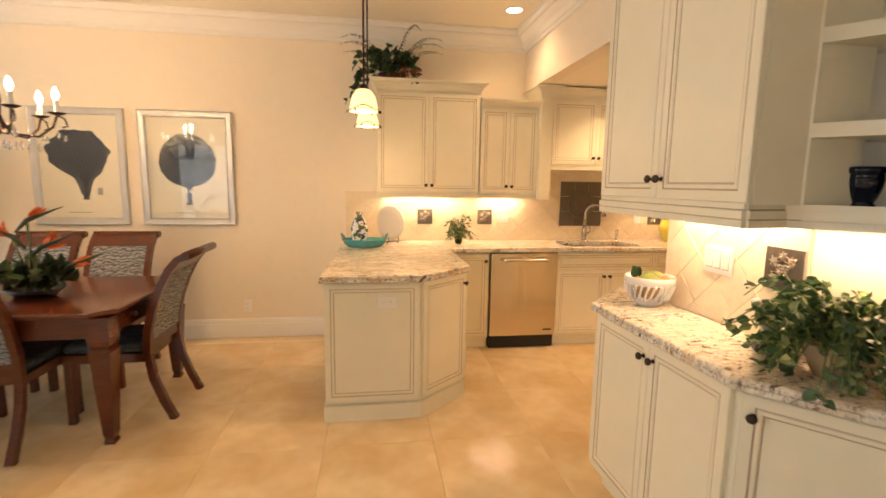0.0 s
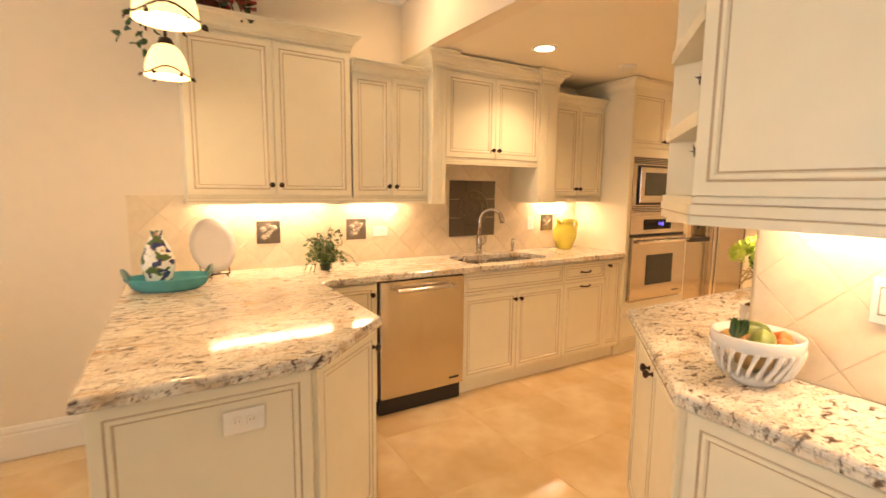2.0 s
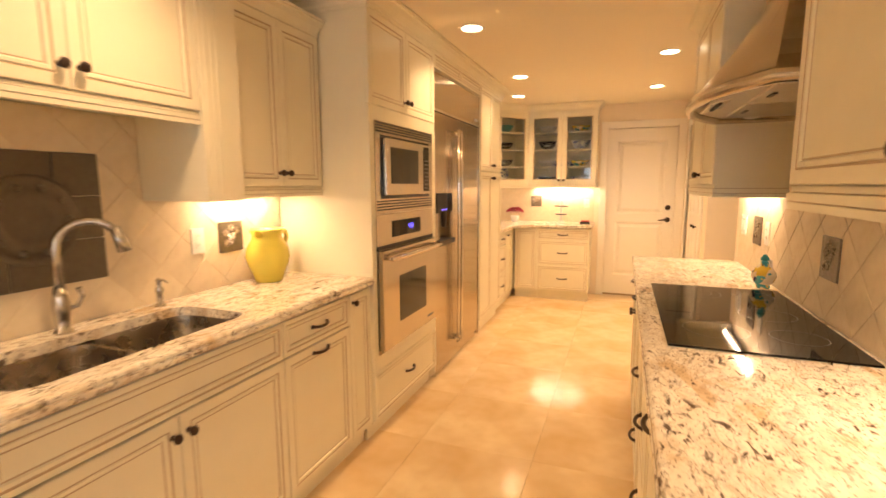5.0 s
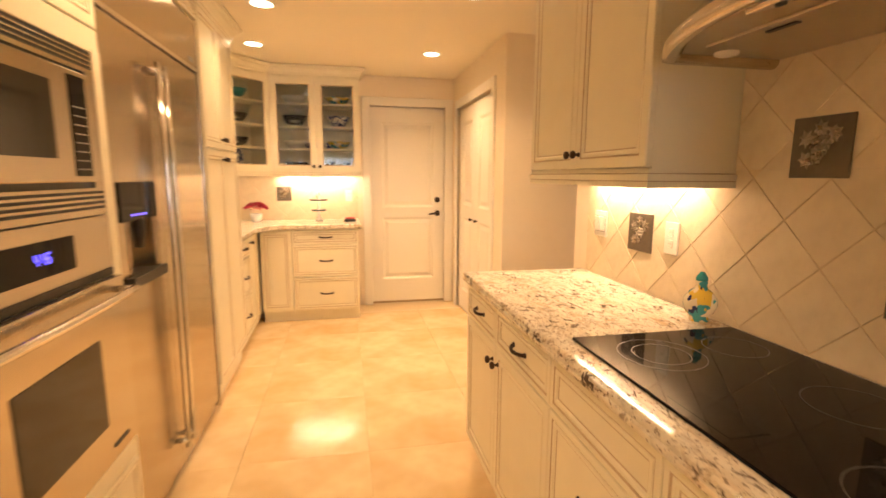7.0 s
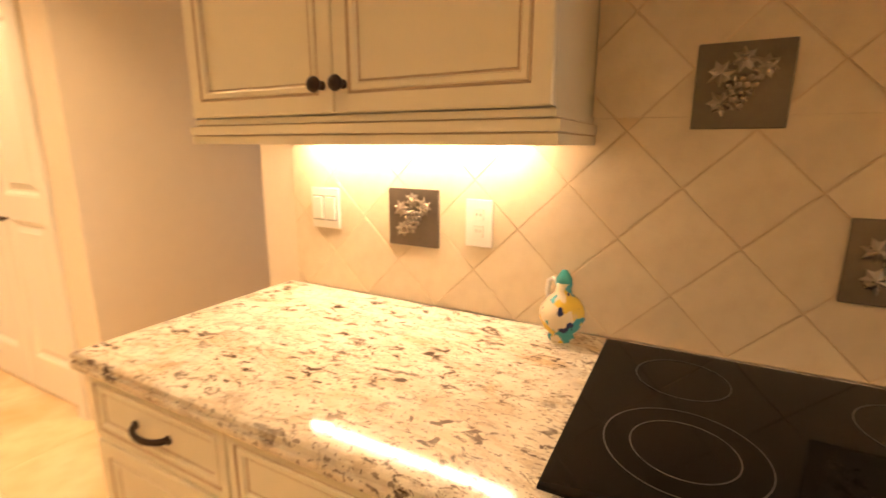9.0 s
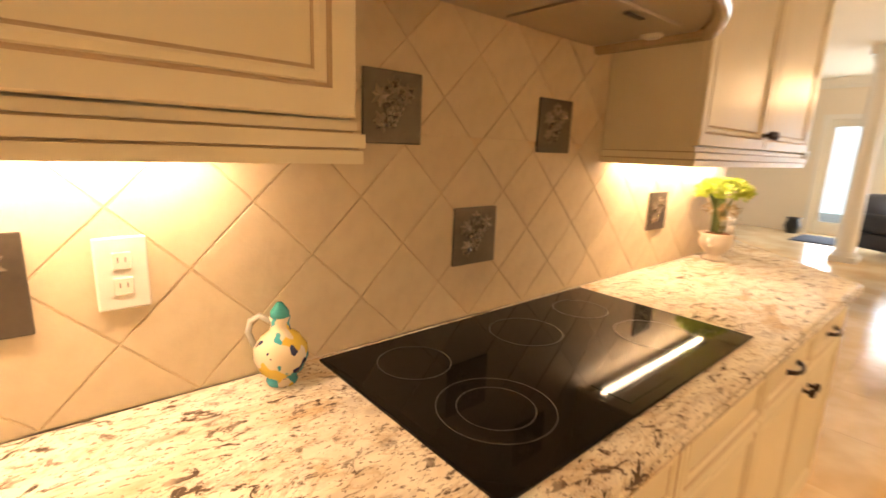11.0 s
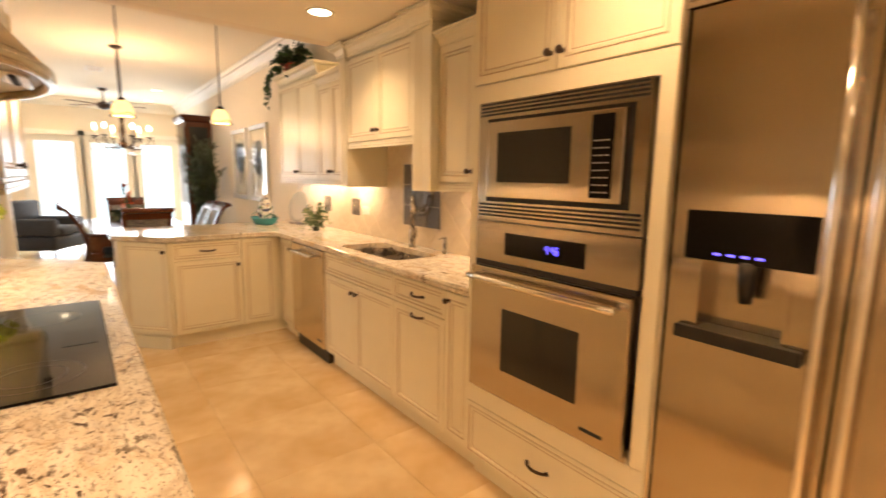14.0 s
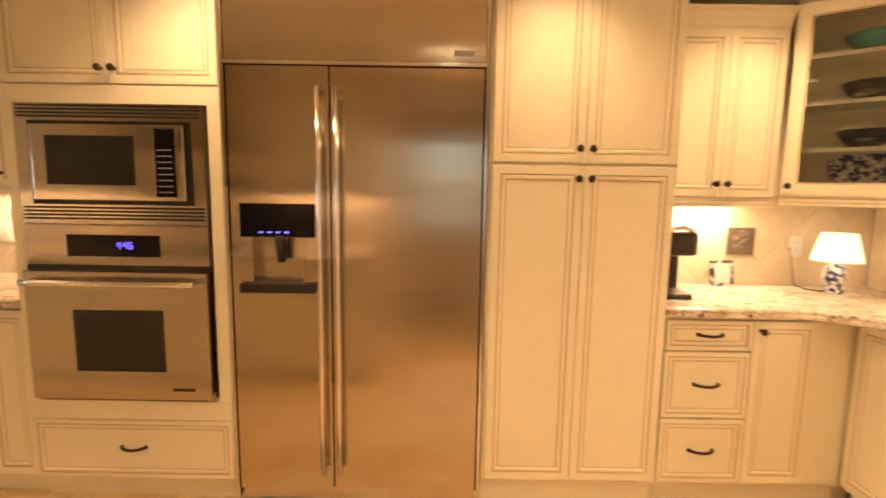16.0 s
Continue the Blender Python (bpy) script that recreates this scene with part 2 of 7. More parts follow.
def thing(name, label, category, m=None, group="", kind=""):
    ob = new(name)
    ob.empty_display_size = 0.1
    if m is not None:
        ob.matrix_world = m
    return tagged(ob, label, category, group, kind)


def structure(name, bm, mats, label, category="", smooth=False):
    return tagged(part(name, bm, mats, smooth=smooth), label, category or name.split("_")[0], kind="structure")


def lathe(bm, prof, segs=24, at=None, mat=0, sy=1.0):
    """A turned shape round z from (radius, height) pairs."""
    at = at or Matrix()
    rings = []
    for r, z in prof:
        if r < 1e-5:
            rings.append([bm.verts.new(at @ Vector((0, 0, z)))])
        else:
            rings.append([bm.verts.new(at @ Vector((r * math.cos(2 * math.pi * k / segs), sy * r * math.sin(2 * math.pi * k / segs), z)))
                          for k in range(segs)])
    for a, b in zip(rings, rings[1:]):
        for k in range(segs):
            q = [a[k % len(a)], a[(k + 1) % len(a)], b[(k + 1) % len(b)], b[k % len(b)]]
            q = list(dict.fromkeys(q))
            if len(q) > 2:
                f = bm.faces.new(q)
                f.material_index = mat
                f.smooth = True


def tube(bm, pts, r, segs=10, mat=0, ends=True):
    """A round bar along points; r is a number or one radius a point."""
    pts = [Vector(p) for p in pts]
    rs = r if isinstance(r, (list, tuple)) else [r] * len(pts)
    rings, up = [], None
    for i, p in enumerate(pts):
        d = (pts[min(i + 1, len(pts) - 1)] - pts[max(i - 1, 0)]).normalized()
        if up is None:
            up = d.orthogonal().normalized()
        up = (up - d * up.dot(d)).normalized()
        side = d.cross(up)
        rings.append([bm.verts.new(p + rs[i] * (math.cos(2 * math.pi * k / segs) * up + math.sin(2 * math.pi * k / segs) * side))
                      for k in range(segs)])
    for a, b in zip(rings, rings[1:]):
        for k in range(segs):
            f = bm.faces.new((a[k], a[(k + 1) % segs], b[(k + 1) % segs], b[k]))
            f.material_index, f.smooth = mat, True
    if ends:
        for ring in (rings[0], rings[-1]):
            f = bm.faces.new(ring)
            f.material_index = mat


def offset_poly(pts, d):
    """A polygon's points moved inwards by d (counter-clockwise outline)."""
    out, n = [], len(pts)
    for i in range(n):
        p, a, b = Vector(pts[i]), Vector(pts[i - 1]), Vector(pts[(i + 1) % n])
        e1, e2 = (p - a).normalized(), (b - p).normalized()
        n1, n2 = Vector((-e1.y, e1.x)), Vector((-e2.y, e2.x))
        m = n1 + n2
        m = m / max(m.length_squared / 2, 0.35)
        out.append(p + m * d)
    return out


def sweep(bm, path, prof, mat_of=None, closed=False):
    """A moulding: profile (out, z) carried along a plan path; out is to the path's right."""
    pts = [Vector(p) for p in path]
    n, rows = len(pts), []
    for i, p in enumerate(pts):
        a = pts[i - 1] if (i or closed) else None
        b = pts[(i + 1) % n] if (i < n - 1 or closed) else None
        e1 = (p - a).normalized() if a is not None else (b - p).normalized()
        e2 = (b - p).normalized() if b is not None else e1
        n1, n2 = Vector((e1.y, -e1.x)), Vector((e2.y, -e2.x))
        m = n1 + n2
        m = m / max(m.length_squared / 2, 0.3)
        rows.append([bm.verts.new((p.x + m.x * o, p.y + m.y * o, z)) for o, z in prof])
    pairs = list(zip(rows, rows[1:])) + ([(rows[-1], rows[0])] if closed else [])
    for a, b in pairs:
        for j in range(len(prof) - 1):
            f = bm.faces.new((a[j], b[j], b[j + 1], a[j + 1]))
            f.material_index = mat_of(j) if mat_of else 0
    if not closed:
        for r in (rows[0], rows[-1]):
            if len(r) > 2:
                bm.faces.new(r)


def prism(bm, pts, z0, z1, mat=0):
    lo = [bm.verts.new((p[0], p[1], z0)) for p in pts]
    hi = [bm.verts.new((p[0], p[1], z1)) for p in pts]
    n = len(pts)
    fs = [bm.faces.new(lo[::-1]), bm.faces.new(hi)]
    fs += [bm.faces.new((lo[i], lo[(i + 1) % n], hi[(i + 1) % n], hi[i])) for i in range(n)]
    for f in fs:
        f.material_index = mat


# ---------------------------------------------------------------- the shell
W_X, E_X, N_Y, S_Y = -7.5, 7.30, 4.38, -3.6
SOFFIT_X = 1.40

b = bmnew()
box(b, W_X - 0.15, E_X + 0.15, N_Y, N_Y + 0.15, 0, 3.0)
structure("wall_north", b, WALLPAINT, "long beige painted plaster wall", "wall")
b = bmnew()
# far wall with three glazed double doors cut through it
FRENCH = [(1.75, 2.59), (2.65, 3.47), (3.53, 4.33), (0.53, 1.37)]
edges = [S_Y] + [v for d in sorted(FRENCH) for v in d] + [N_Y]
for a, c in zip(edges[0::2], edges[1::2]):
    box(b, W_X - 0.15, W_X, a, c, 0, 3.0)
for y0, y1 in FRENCH:
    box(b, W_X - 0.15, W_X, y0, y1, 2.15, 3.0)
structure("wall_west", b, WALLPAINT, "beige wall with tall glazed doors", "wall")
b = bmnew()
box(b, W_X - 0.15, -4.8, S_Y - 0.15, S_Y, 0, 3.0)
box(b, -1.6, 2.6, S_Y - 0.15, S_Y, 0, 3.0)
box(b, -4.8, -1.6, S_Y - 0.15, S_Y, 0, 0.35)
box(b, -4.8, -1.6, S_Y - 0.15, S_Y, 2.35, 3.0)
structure("wall_south", b, WALLPAINT, "beige wall with a wide window", "wall")
b = bmnew()
DOOR_Y = (2.03, 2.80)
box(b, E_X, E_X + 0.15, 1.78, DOOR_Y[0], 0, 2.6)
box(b, E_X, E_X + 0.15, DOOR_Y[1], N_Y, 0, 2.6)
box(b, E_X, E_X + 0.15, DOOR_Y[0], DOOR_Y[1], 2.06, 2.6)
structure("wall_east", b, WALLPAINT, "beige end wall of the kitchen with a white door", "wall")
b = bmnew()
# cooking wall, its return towards the dining room and the splayed end
prism(b, [(1.36, 1.92), (1.36, 1.17), (1.74, 0.73), (2.6, 0.73), (2.6, S_Y), (2.75, S_Y), (2.75, 0.9), (4.55, 0.9), (4.55, 1.92)], 0, 3.0)
structure("wall_cooking", b, WALLPAINT, "beige wall behind the cooktop run", "wall")
b = bmnew()
CL = (5.95, 7.10)
box(b, 5.66, CL[0], 1.78, 1.93, 0, 2.6)
box(b, CL[1], E_X, 1.78, 1.93, 0, 2.6)
box(b, CL[0], CL[1], 1.78, 1.93, 2.03, 2.6)
structure("wall_closet", b, WALLPAINT, "beige wall with a white closet door", "wall")
b = bmnew()
box(b, 5.66, 5.81, 0.0, 1.78, 0, 2.6)
box(b, 4.55, 4.68, -0.15, 0.0, 0, 2.6)
box(b, 5.52, 5.81, -0.15, 0.0, 0, 2.6)
box(b, 4.68, 5.52, -0.15, 0.0, 0, 0.88)
box(b, 4.68, 5.52, -0.15, 0.0, 2.02, 2.6)
box(b, 4.40, 4.55, -0.15, 0.9, 0, 2.6)
box(b, 5.81, E_X, 1.0, 1.15, 0, 2.6)
structure("wall_hall", b, WALLPAINT, "beige walls of the side hall with a window", "wall")
b = bmnew()
box(b, SOFFIT_X + 0.12, E_X + 0.15, -0.15, N_Y, KITCHEN_Z, KITCHEN_Z + 0.1)
structure("ceiling_kitchen", b, CEILPAINT, "low warm white kitchen ceiling", "ceiling")
b = bmnew()
box(b, SOFFIT_X, SOFFIT_X + 0.12, 0.7, N_Y, KITCHEN_Z, HIGH_Z + 0.1)
structure("wall_soffit", b, WALLPAINT, "drop between the high and the low ceiling", "wall")
b = bmnew()
box(b, W_X - 0.15, SOFFIT_X, S_Y - 0.15, N_Y + 0.1, HIGH_Z, HIGH_Z + 0.12)
box(b, SOFFIT_X, 2.75, S_Y - 0.15, 0.7, HIGH_Z, HIGH_Z + 0.12)
structure("ceiling_dining", b, CEILPAINT, "high warm white dining room ceiling", "ceiling")
b = bmnew()
box(b, W_X - 0.15, E_X + 0.15, S_Y - 0.15, N_Y + 0.15, -0.12, -0.006)
floor = structure("floor", b, GROUT, "polished cream travertine tile floor", "floor")

CROWN = [(0.0, -0.17), (0.012, -0.165), (0.016, -0.14), (0.028, -0.135), (0.045, -0.10), (0.075, -0.07), (0.085, -0.05),
         (0.110, -0.045), (0.125, -0.015), (0.135, -0.012), (0.135, 0.0)]


def crown(path, z, scale=1.0):
    bb = bmnew()
    sweep(bb, path, [(o * scale, z + h * scale) for o, h in CROWN])
    return bb


structure("trim_crown", crown([(SOFFIT_X - 0.002, 0.72), (SOFFIT_X - 0.002, N_Y - 0.002), (W_X + 0.002, N_Y - 0.002), (W_X + 0.002, S_Y)][::-1], HIGH_Z - 0.002),
          TRIMPAINT, "white stepped crown moulding under the high ceiling", "crown moulding")
BASEB = [(0.0, 0.0), (0.018, 0.0), (0.018, 0.13), (0.013, 0.14), (0.016, 0.15), (0.010, 0.175), (0.0, 0.18)]
b = bmnew()
sweep(b, [(W_X + 0.002, N_Y - 0.002), (-0.36, N_Y - 0.002)], BASEB)
structure("baseboard_north", b, TRIMPAINT, "tall white painted baseboard", "baseboard")
b = bmnew()
sweep(b, [(5.66, 0.0), (5.658, 1.932), (CL[0] - 0.08, 1.932)], BASEB)
structure("baseboard_closet", b, TRIMPAINT, "tall white painted baseboard", "baseboard")

# ---------------------------------------------------------------- cabinet kit
# local frame of a unit: x to the right as one faces it, y into the cabinet, z up, front at y = 0


def panel_front(bm, x0, x1, z0, z1, frame_w=0.045, t=0.02):
    """A framed front: bevelled edge, flat frame, stepped bead with glaze lines, recessed panel."""
    w = min(frame_w, (x1 - x0) * 0.3, (z1 - z0) * 0.28)
    rings = [(0, t, 0), (0, 0.003, 0), (0.003, 0, 0), (w - 0.012, 0, 0), (w - 0.009, 0.0035, 1), (w - 0.006, 0.0035, 1), (w - 0.004, 0.0005, 0),
             (w + 0.005, 0.0005, 0), (w + 0.009, 0.006, 0), (w + 0.0115, 0.0075, 1), (w + 0.0135, 0.0065, 1)]
    prev = None
    for ins, y, mt in rings:
        vs = [bm.verts.new((x, y, z)) for x, z in ((x0 + ins, z0 + ins), (x1 - ins, z0 + ins), (x1 - ins, z1 - ins), (x0 + ins, z1 - ins))]
        if prev:
            for k in range(4):
                f = bm.faces.new((prev[k], prev[(k + 1) % 4], vs[(k + 1) % 4], vs[k]))
                f.material_index = mt
        else:
            bm.faces.new(vs[::-1])
        prev = vs
    bm.faces.new(prev)


KNOB = [(0.0, 0.0), (0.009, 0.0), (0.009, 0.003), (0.005, 0.006), (0.005, 0.013), (0.013, 0.018), (0.0155, 0.024), (0.013, 0.030), (0.006, 0.033), (0.0, 0.0335)]
MESH = {}


def knob_mesh():
    if "knob" not in MESH:
        bm = bmnew()
        lathe(bm, KNOB, 14, pose(0, 0, 0, 90))
        MESH["knob"] = finish(bm, "knob", BRONZE)
    return MESH["knob"]


def pull_mesh():
    if "pull" not in MESH:
        bm = bmnew()
        pts, rs = [], []
        for k in range(13):
            u = k / 12
            pts.append((-0.052 + 0.104 * u, -0.021 * math.sin(math.pi * u) ** 0.6 - 0.002, -0.003 * math.sin(math.pi * u)))
            rs.append(0.0045 + 0.0022 * math.sin(math.pi * u) + 0.002 * abs(math.cos(math.pi * u)) ** 6)
        tube(bm, pts, rs, 10)
        for sx in (-0.052, 0.052):
            lathe(bm, [(0.0, 0.0), (0.0095, 0.0), (0.009, 0.004), (0.0, 0.006)], 12, pose(sx, 0.001, 0, 90))
        MESH["pull"] = finish(bm, "pull", BRONZE)
    return MESH["pull"]


def handle(kind, x, z, parent):
    ob = new("knob" if kind == "knob" else "pull", knob_mesh() if kind == "knob" else pull_mesh())
    ob.parent = parent
    ob.matrix_basis = pose(x, 0.0, z)
    tagged(ob, "oil-rubbed bronze " + ("knob" if kind == "knob" else "drawer pull"))
    return ob


def front(parent, kind, x0, x1, z0, z1, hw=None):
    bm = bmnew()
    panel_front(bm, x0 + 0.0015, x1 - 0.0015, z0 + 0.0015, z1 - 0.0015, 0.046 if kind == "door" else 0.030)
    ob = part(kind, bm, [PAINT, GLAZE], parent)
    if hw:
        handle(*hw, ob)
    return ob


def body(parent, x0, x1, y0, y1, z0, z1, name="body"):
    bm = bmnew()
    box(bm, x0, x1, y0, y1, z0, z1)
    return part(name, bm, PAINT, parent)


def base_unit(m, w, fronts, depth=0.55, label="cream painted base cabinet with glazed panel front", h=0.876, toe=0.10, body_top=None):
    u = thing("base_cabinet", label, "base cabinet", m, "base cabinets")
    body(u, 0.001, w - 0.001, 0.0205, depth, toe, body_top or h)
    if body_top:
        body(u, 0.001, w - 0.001, 0.0205, 0.045, body_top, h, "front_rail")
    bm = bmnew()
    box(bm, 0.0, w, 0.06, 0.075, 0.0, toe)
    part("toe_kick", bm, PAINT, u)
    for f in fronts:
        front(u, *f)
    return u


RAIL = [(0.0, 0.0, 0), (0.004, 0.0, 0), (0.004, -0.012, 0), (0.000, -0.0125, 1), (0.000, -0.0155, 1), (0.012, -0.016, 0), (0.012, -0.034, 0),
        (0.006, -0.0345, 1), (0.006, -0.0375, 1), (0.010, -0.038, 0), (0.010, -0.055, 0), (-0.012, -0.055, 0), (-0.012, 0.0, 0)]


def light_rail(parent, path, z, scale=1.0):
    bm = bmnew()
    pr = [(o, z + h * scale) for o, h, _ in RAIL]
    sweep(bm, path, pr, lambda j: RAIL[j + 1][2] if j + 1 < len(RAIL) and RAIL[j][2] else 0)
    return part("light_rail", bm, [PAINT, GLAZE], parent)


UCROWN = [(0.0, -0.09), (0.006, -0.09), (0.006, -0.075), (0.012, -0.072), (0.014, -0.06), (0.03, -0.035), (0.05, -0.022), (0.052, -0.012), (0.062, -0.010), (0.062, 0.0), (-0.02, 0.0)]


def unit_crown(parent, path, z, s=1.0):
    bm = bmnew()
    sweep(bm, path, [(o * s, z + h * s) for o, h in UCROWN])
    return part("crown", bm, PAINT, parent)


def wall_unit(m, w, z0, z1, depth, fronts, rail_path=None, crown_path=None, crown_z=None, label="cream painted wall cabinet with two glazed panel doors", rail=1.0):
    u = thing("wall_cabinet", label, "wall cabinet", m, "wall cabinets")
    body(u, 0.001, w - 0.001, 0.0205, depth, z0, z1)
    for f in fronts:
        front(u, *f)
    if rail_path:
        light_rail(u, rail_path, z0, rail)
    if crown_path:
        unit_crown(u, crown_path, crown_z)
    return u


def two_doors(x0, x1, z0, z1, kz):
    xm = (x0 + x1) / 2
    return [("door", x0, xm, z0, z1, ("knob", xm - 0.026, kz)), ("door", xm, x1, z0, z1, ("knob", xm + 0.026, kz))]


def strip_light(x0, x1, y, z, energy, rz=0.0, centre=None):
    """An under-cabinet strip: white channel, three glowing pucks and its lamp."""
    w = x1 - x0
    m = pose((x0 + x1) / 2, y, z, 0, 0, rz) if centre is None else pose(centre[0], centre[1], z, 0, 0, rz)
    u = thing("under_cabinet_light", "slim white under-cabinet strip light, switched on", "strip light", m, "under-cabinet lights")
    bm = bmnew()
    box(bm, -w / 2, w / 2, -0.022, 0.022, 0.004, 0.02)
    part("channel", bm, PLATE, u)
    for k in (-1, 0, 1):
        bm = bmnew()
        box(bm, k * w * 0.31 - w * 0.13, k * w * 0.31 + w * 0.13, -0.007, 0.007, 0.001, 0.0045)
        part("diffuser", bm, PUCK, u, "glowing warm white diffuser")
    l = lamp("strip_lamp", "AREA", energy, m @ pose(0, 0, -0.004), WARMER, size=w - 0.04, size_y=0.014)
    return u


# ---------------------------------------------------------------- sink wall: base run
SF = 3.82       # fronts of the base doors
ZD = 0.715      # drawer and door split
base_unit(pose(0.60, SF, 0), 0.365, [("door", 0.06, 0.36, 0.11, 0.865, ("knob", 0.325, 0.80))], label="narrow cream base cabinet beside the dishwasher")
base_unit(pose(1.59, SF, 0), 0.945, [("drawer", 0.0, 0.945, ZD, 0.865, None), ("door", 0, 0.4725, 0.11, ZD - 0.005, ("knob", 0.445, 0.65)),
          ("door", 0.4725, 0.945, 0.11, ZD - 0.005, ("knob", 0.50, 0.65))], label="cream sink base cabinet with false drawer front and two doors", body_top=0.62)
base_unit(pose(2.537, SF, 0), 0.475, [("drawer", 0, 0.475, ZD, 0.865, ("pull", 0.2375, 0.79)), ("door", 0, 0.475, 0.11, ZD - 0.005, ("pull", 0.2375, 0.675))])
base_unit(pose(3.014, SF, 0), 0.20, [("door", 0, 0.20, 0.11, 0.865, ("knob", 0.03, 0.82))], label="narrow cream pull-out base cabinet")

# peninsula
pn = thing("peninsula_cabinet", "cream panelled peninsula base cabinet with clipped corner", "peninsula", pose(0, 0, 0))
bm = bmnew()
prism(bm, [(-0.342, 2.672), (0.235, 2.672), (0.575, 2.972), (0.575, 3.85), (0.575, 4.37), (-0.30, 4.37)], 0.10, 0.876)
part("body", bm, PAINT, pn)
bm = bmnew()
prism(bm, [(-0.352, 2.642), (0.246, 2.642), (0.578, 2.94), (0.55, 2.99), (0.55, 4.36), (-0.335, 4.36)], 0.0, 0.10)
part("toe_kick", bm, PAINT, pn)


def side_front(parent, p, q, kind, z0, z1, hw=None, out=0.0205):
    """A framed front on the upright plane from p to q (left to right as one faces it)."""
    d = Vector((q[0] - p[0], q[1] - p[1]))
    ang = math.degrees(math.atan2(d.y, d.x))
    nrm = Vector((d.y, -d.x)).normalized()
    bm = bmnew()
    panel_front(bm, 0.0015, d.length - 0.0015, z0, z1, 0.046 if kind != "drawer" else 0.030)
    ob = part(kind, bm, [PAINT, GLAZE], parent, at=pose(p[0] + nrm.x * out, p[1] + nrm.y * out, 0, 0, 0, ang))
    if hw:
        handle(*hw, ob)
    return ob


side_front(pn, (-0.342, 2.672), (0.235, 2.672), "end_panel", 0.12, 0.868)
side_front(pn, (0.245, 2.681), (0.570, 2.968), "door", 0.12, 0.868, ("knob", 0.405, 0.80))
side_front(pn, (0.575, 2.985), (0.575, 3.50), "drawer", 0.72, 0.868, ("pull", 0.257, 0.795))
side_front(pn, (0.575, 2.985), (0.575, 3.50), "door", 0.12, 0.715, ("knob", 0.485, 0.66))
side_front(pn, (0.575, 3.505), (0.575, 3.79), "door", 0.12, 0.868)

# dishwasher
dw = thing("dishwasher", "stainless steel dishwasher with bar handle and black toe kick", "dishwasher", pose(0.970, 3.80, 0))
bm = bmnew()
box(bm, 0.004, 0.612, 0.0, 0.55, 0.12, 0.868, 0, 0.004)
part("door", bm, STEELV, dw)
bm = bmnew()
box(bm, 0.006, 0.610, 0.04, 0.5, 0.0, 0.118)
part("toe_kick", bm, BLACK, dw, "black plastic toe kick")
bm = bmnew()
box(bm, 0.004, 0.612, 0.012, 0.5, 0.869, 0.8755)
part("gasket", bm, BLACK, dw)
bm = bmnew()
tube(bm, [(0.10 + 0.41 * k / 8, -0.045 - 0.006 * math.sin(math.pi * k / 8), 0.815) for k in range(9)], 0.014, 12)
for x in (0.13, 0.48):
    tube(bm, [(x, 0.002, 0.815), (x, -0.042, 0.815)], 0.008, 10)
part("handle", bm, CHROME, dw, "brushed bar handle", True)
bm = bmnew()
box(bm, 0.50, 0.575, -0.002, 0.001, 0.165, 0.178)
part("badge", bm, BLACK, dw)

# ---------------------------------------------------------------- counters
EDGE = [(0.010, 0.8765), (0.002, 0.882), (0.0, 0.890), (0.0, 0.897), (0.006, 0.900), (0.006, 0.903), (0.002, 0.906), (0.003, 0.914), (0.008, 0.9185), (0.014, 0.92)]


def counter(name, pts, label, hole=None):
    """A worktop: the polished slab and the moulded edge that runs round it."""
    area = sum(pts[i - 1][0] * pts[i][1] - pts[i][0] * pts[i - 1][1] for i in range(len(pts)))
    if area < 0:
        pts = pts[::-1]
    n = len(pts)
    u = thing(name, label, "countertop", pose(0, 0, 0))
    bm = bmnew()
    rows = [[bm.verts.new((p.x, p.y, z)) for p in offset_poly(pts, ins)] for ins, z in EDGE]
    for a, c in zip(rows, rows[1:]):
        for k in range(n):
            bm.faces.new((a[k], a[(k + 1) % n], c[(k + 1) % n], c[k]))
    part("edge_moulding", bm, GRANITE, u, "double ogee granite edge")
    bm = bmnew()
    top = [bm.verts.new((p.x, p.y, EDGE[-1][1])) for p in offset_poly(pts, EDGE[-1][0])]
    if hole:
        es = [bm.edges.new((top[k], top[(k + 1) % n])) for k in range(n)]
        hv = [bm.verts.new((x, y, 0.92)) for x, y in hole]
        hl = [bm.verts.new((x, y, 0.885)) for x, y in hole]
        for k in range(len(hole)):
            es.append(bm.edges.new((hv[k], hv[(k + 1) % len(hole)])))
            bm.faces.new((hv[k], hv[(k + 1) % len(hole)], hl[(k + 1) % len(hole)], hl[k]))
        bmesh.ops.triangle_fill(bm, use_beauty=True, use_dissolve=False, edges=es)
    else:
        low = [bm.verts.new((p.x, p.y, EDGE[0][1])) for p in offset_poly(pts, EDGE[-1][0])]
        bm.faces.new(top)
        bm.faces.new(low[::-1])
        for k in range(n):
            bm.faces.new((low[k], low[(k + 1) % n], top[(k + 1) % n], top[k]))
    part("slab", bm, GRANITE, u)
    return u


def rounded(x0, x1, y0, y1, r, n=5):
    pts = []
    for cx, cy, a0 in ((x1 - r, y1 - r, 0), (x0 + r, y1 - r, 90), (x0 + r, y0 + r, 180), (x1 - r, y0 + r, 270)):
        for k in range(n + 1):
            a = radians(a0 + 90 * k / n)
            pts.append((cx + r * math.cos(a), cy + r * math.sin(a)))
    return pts


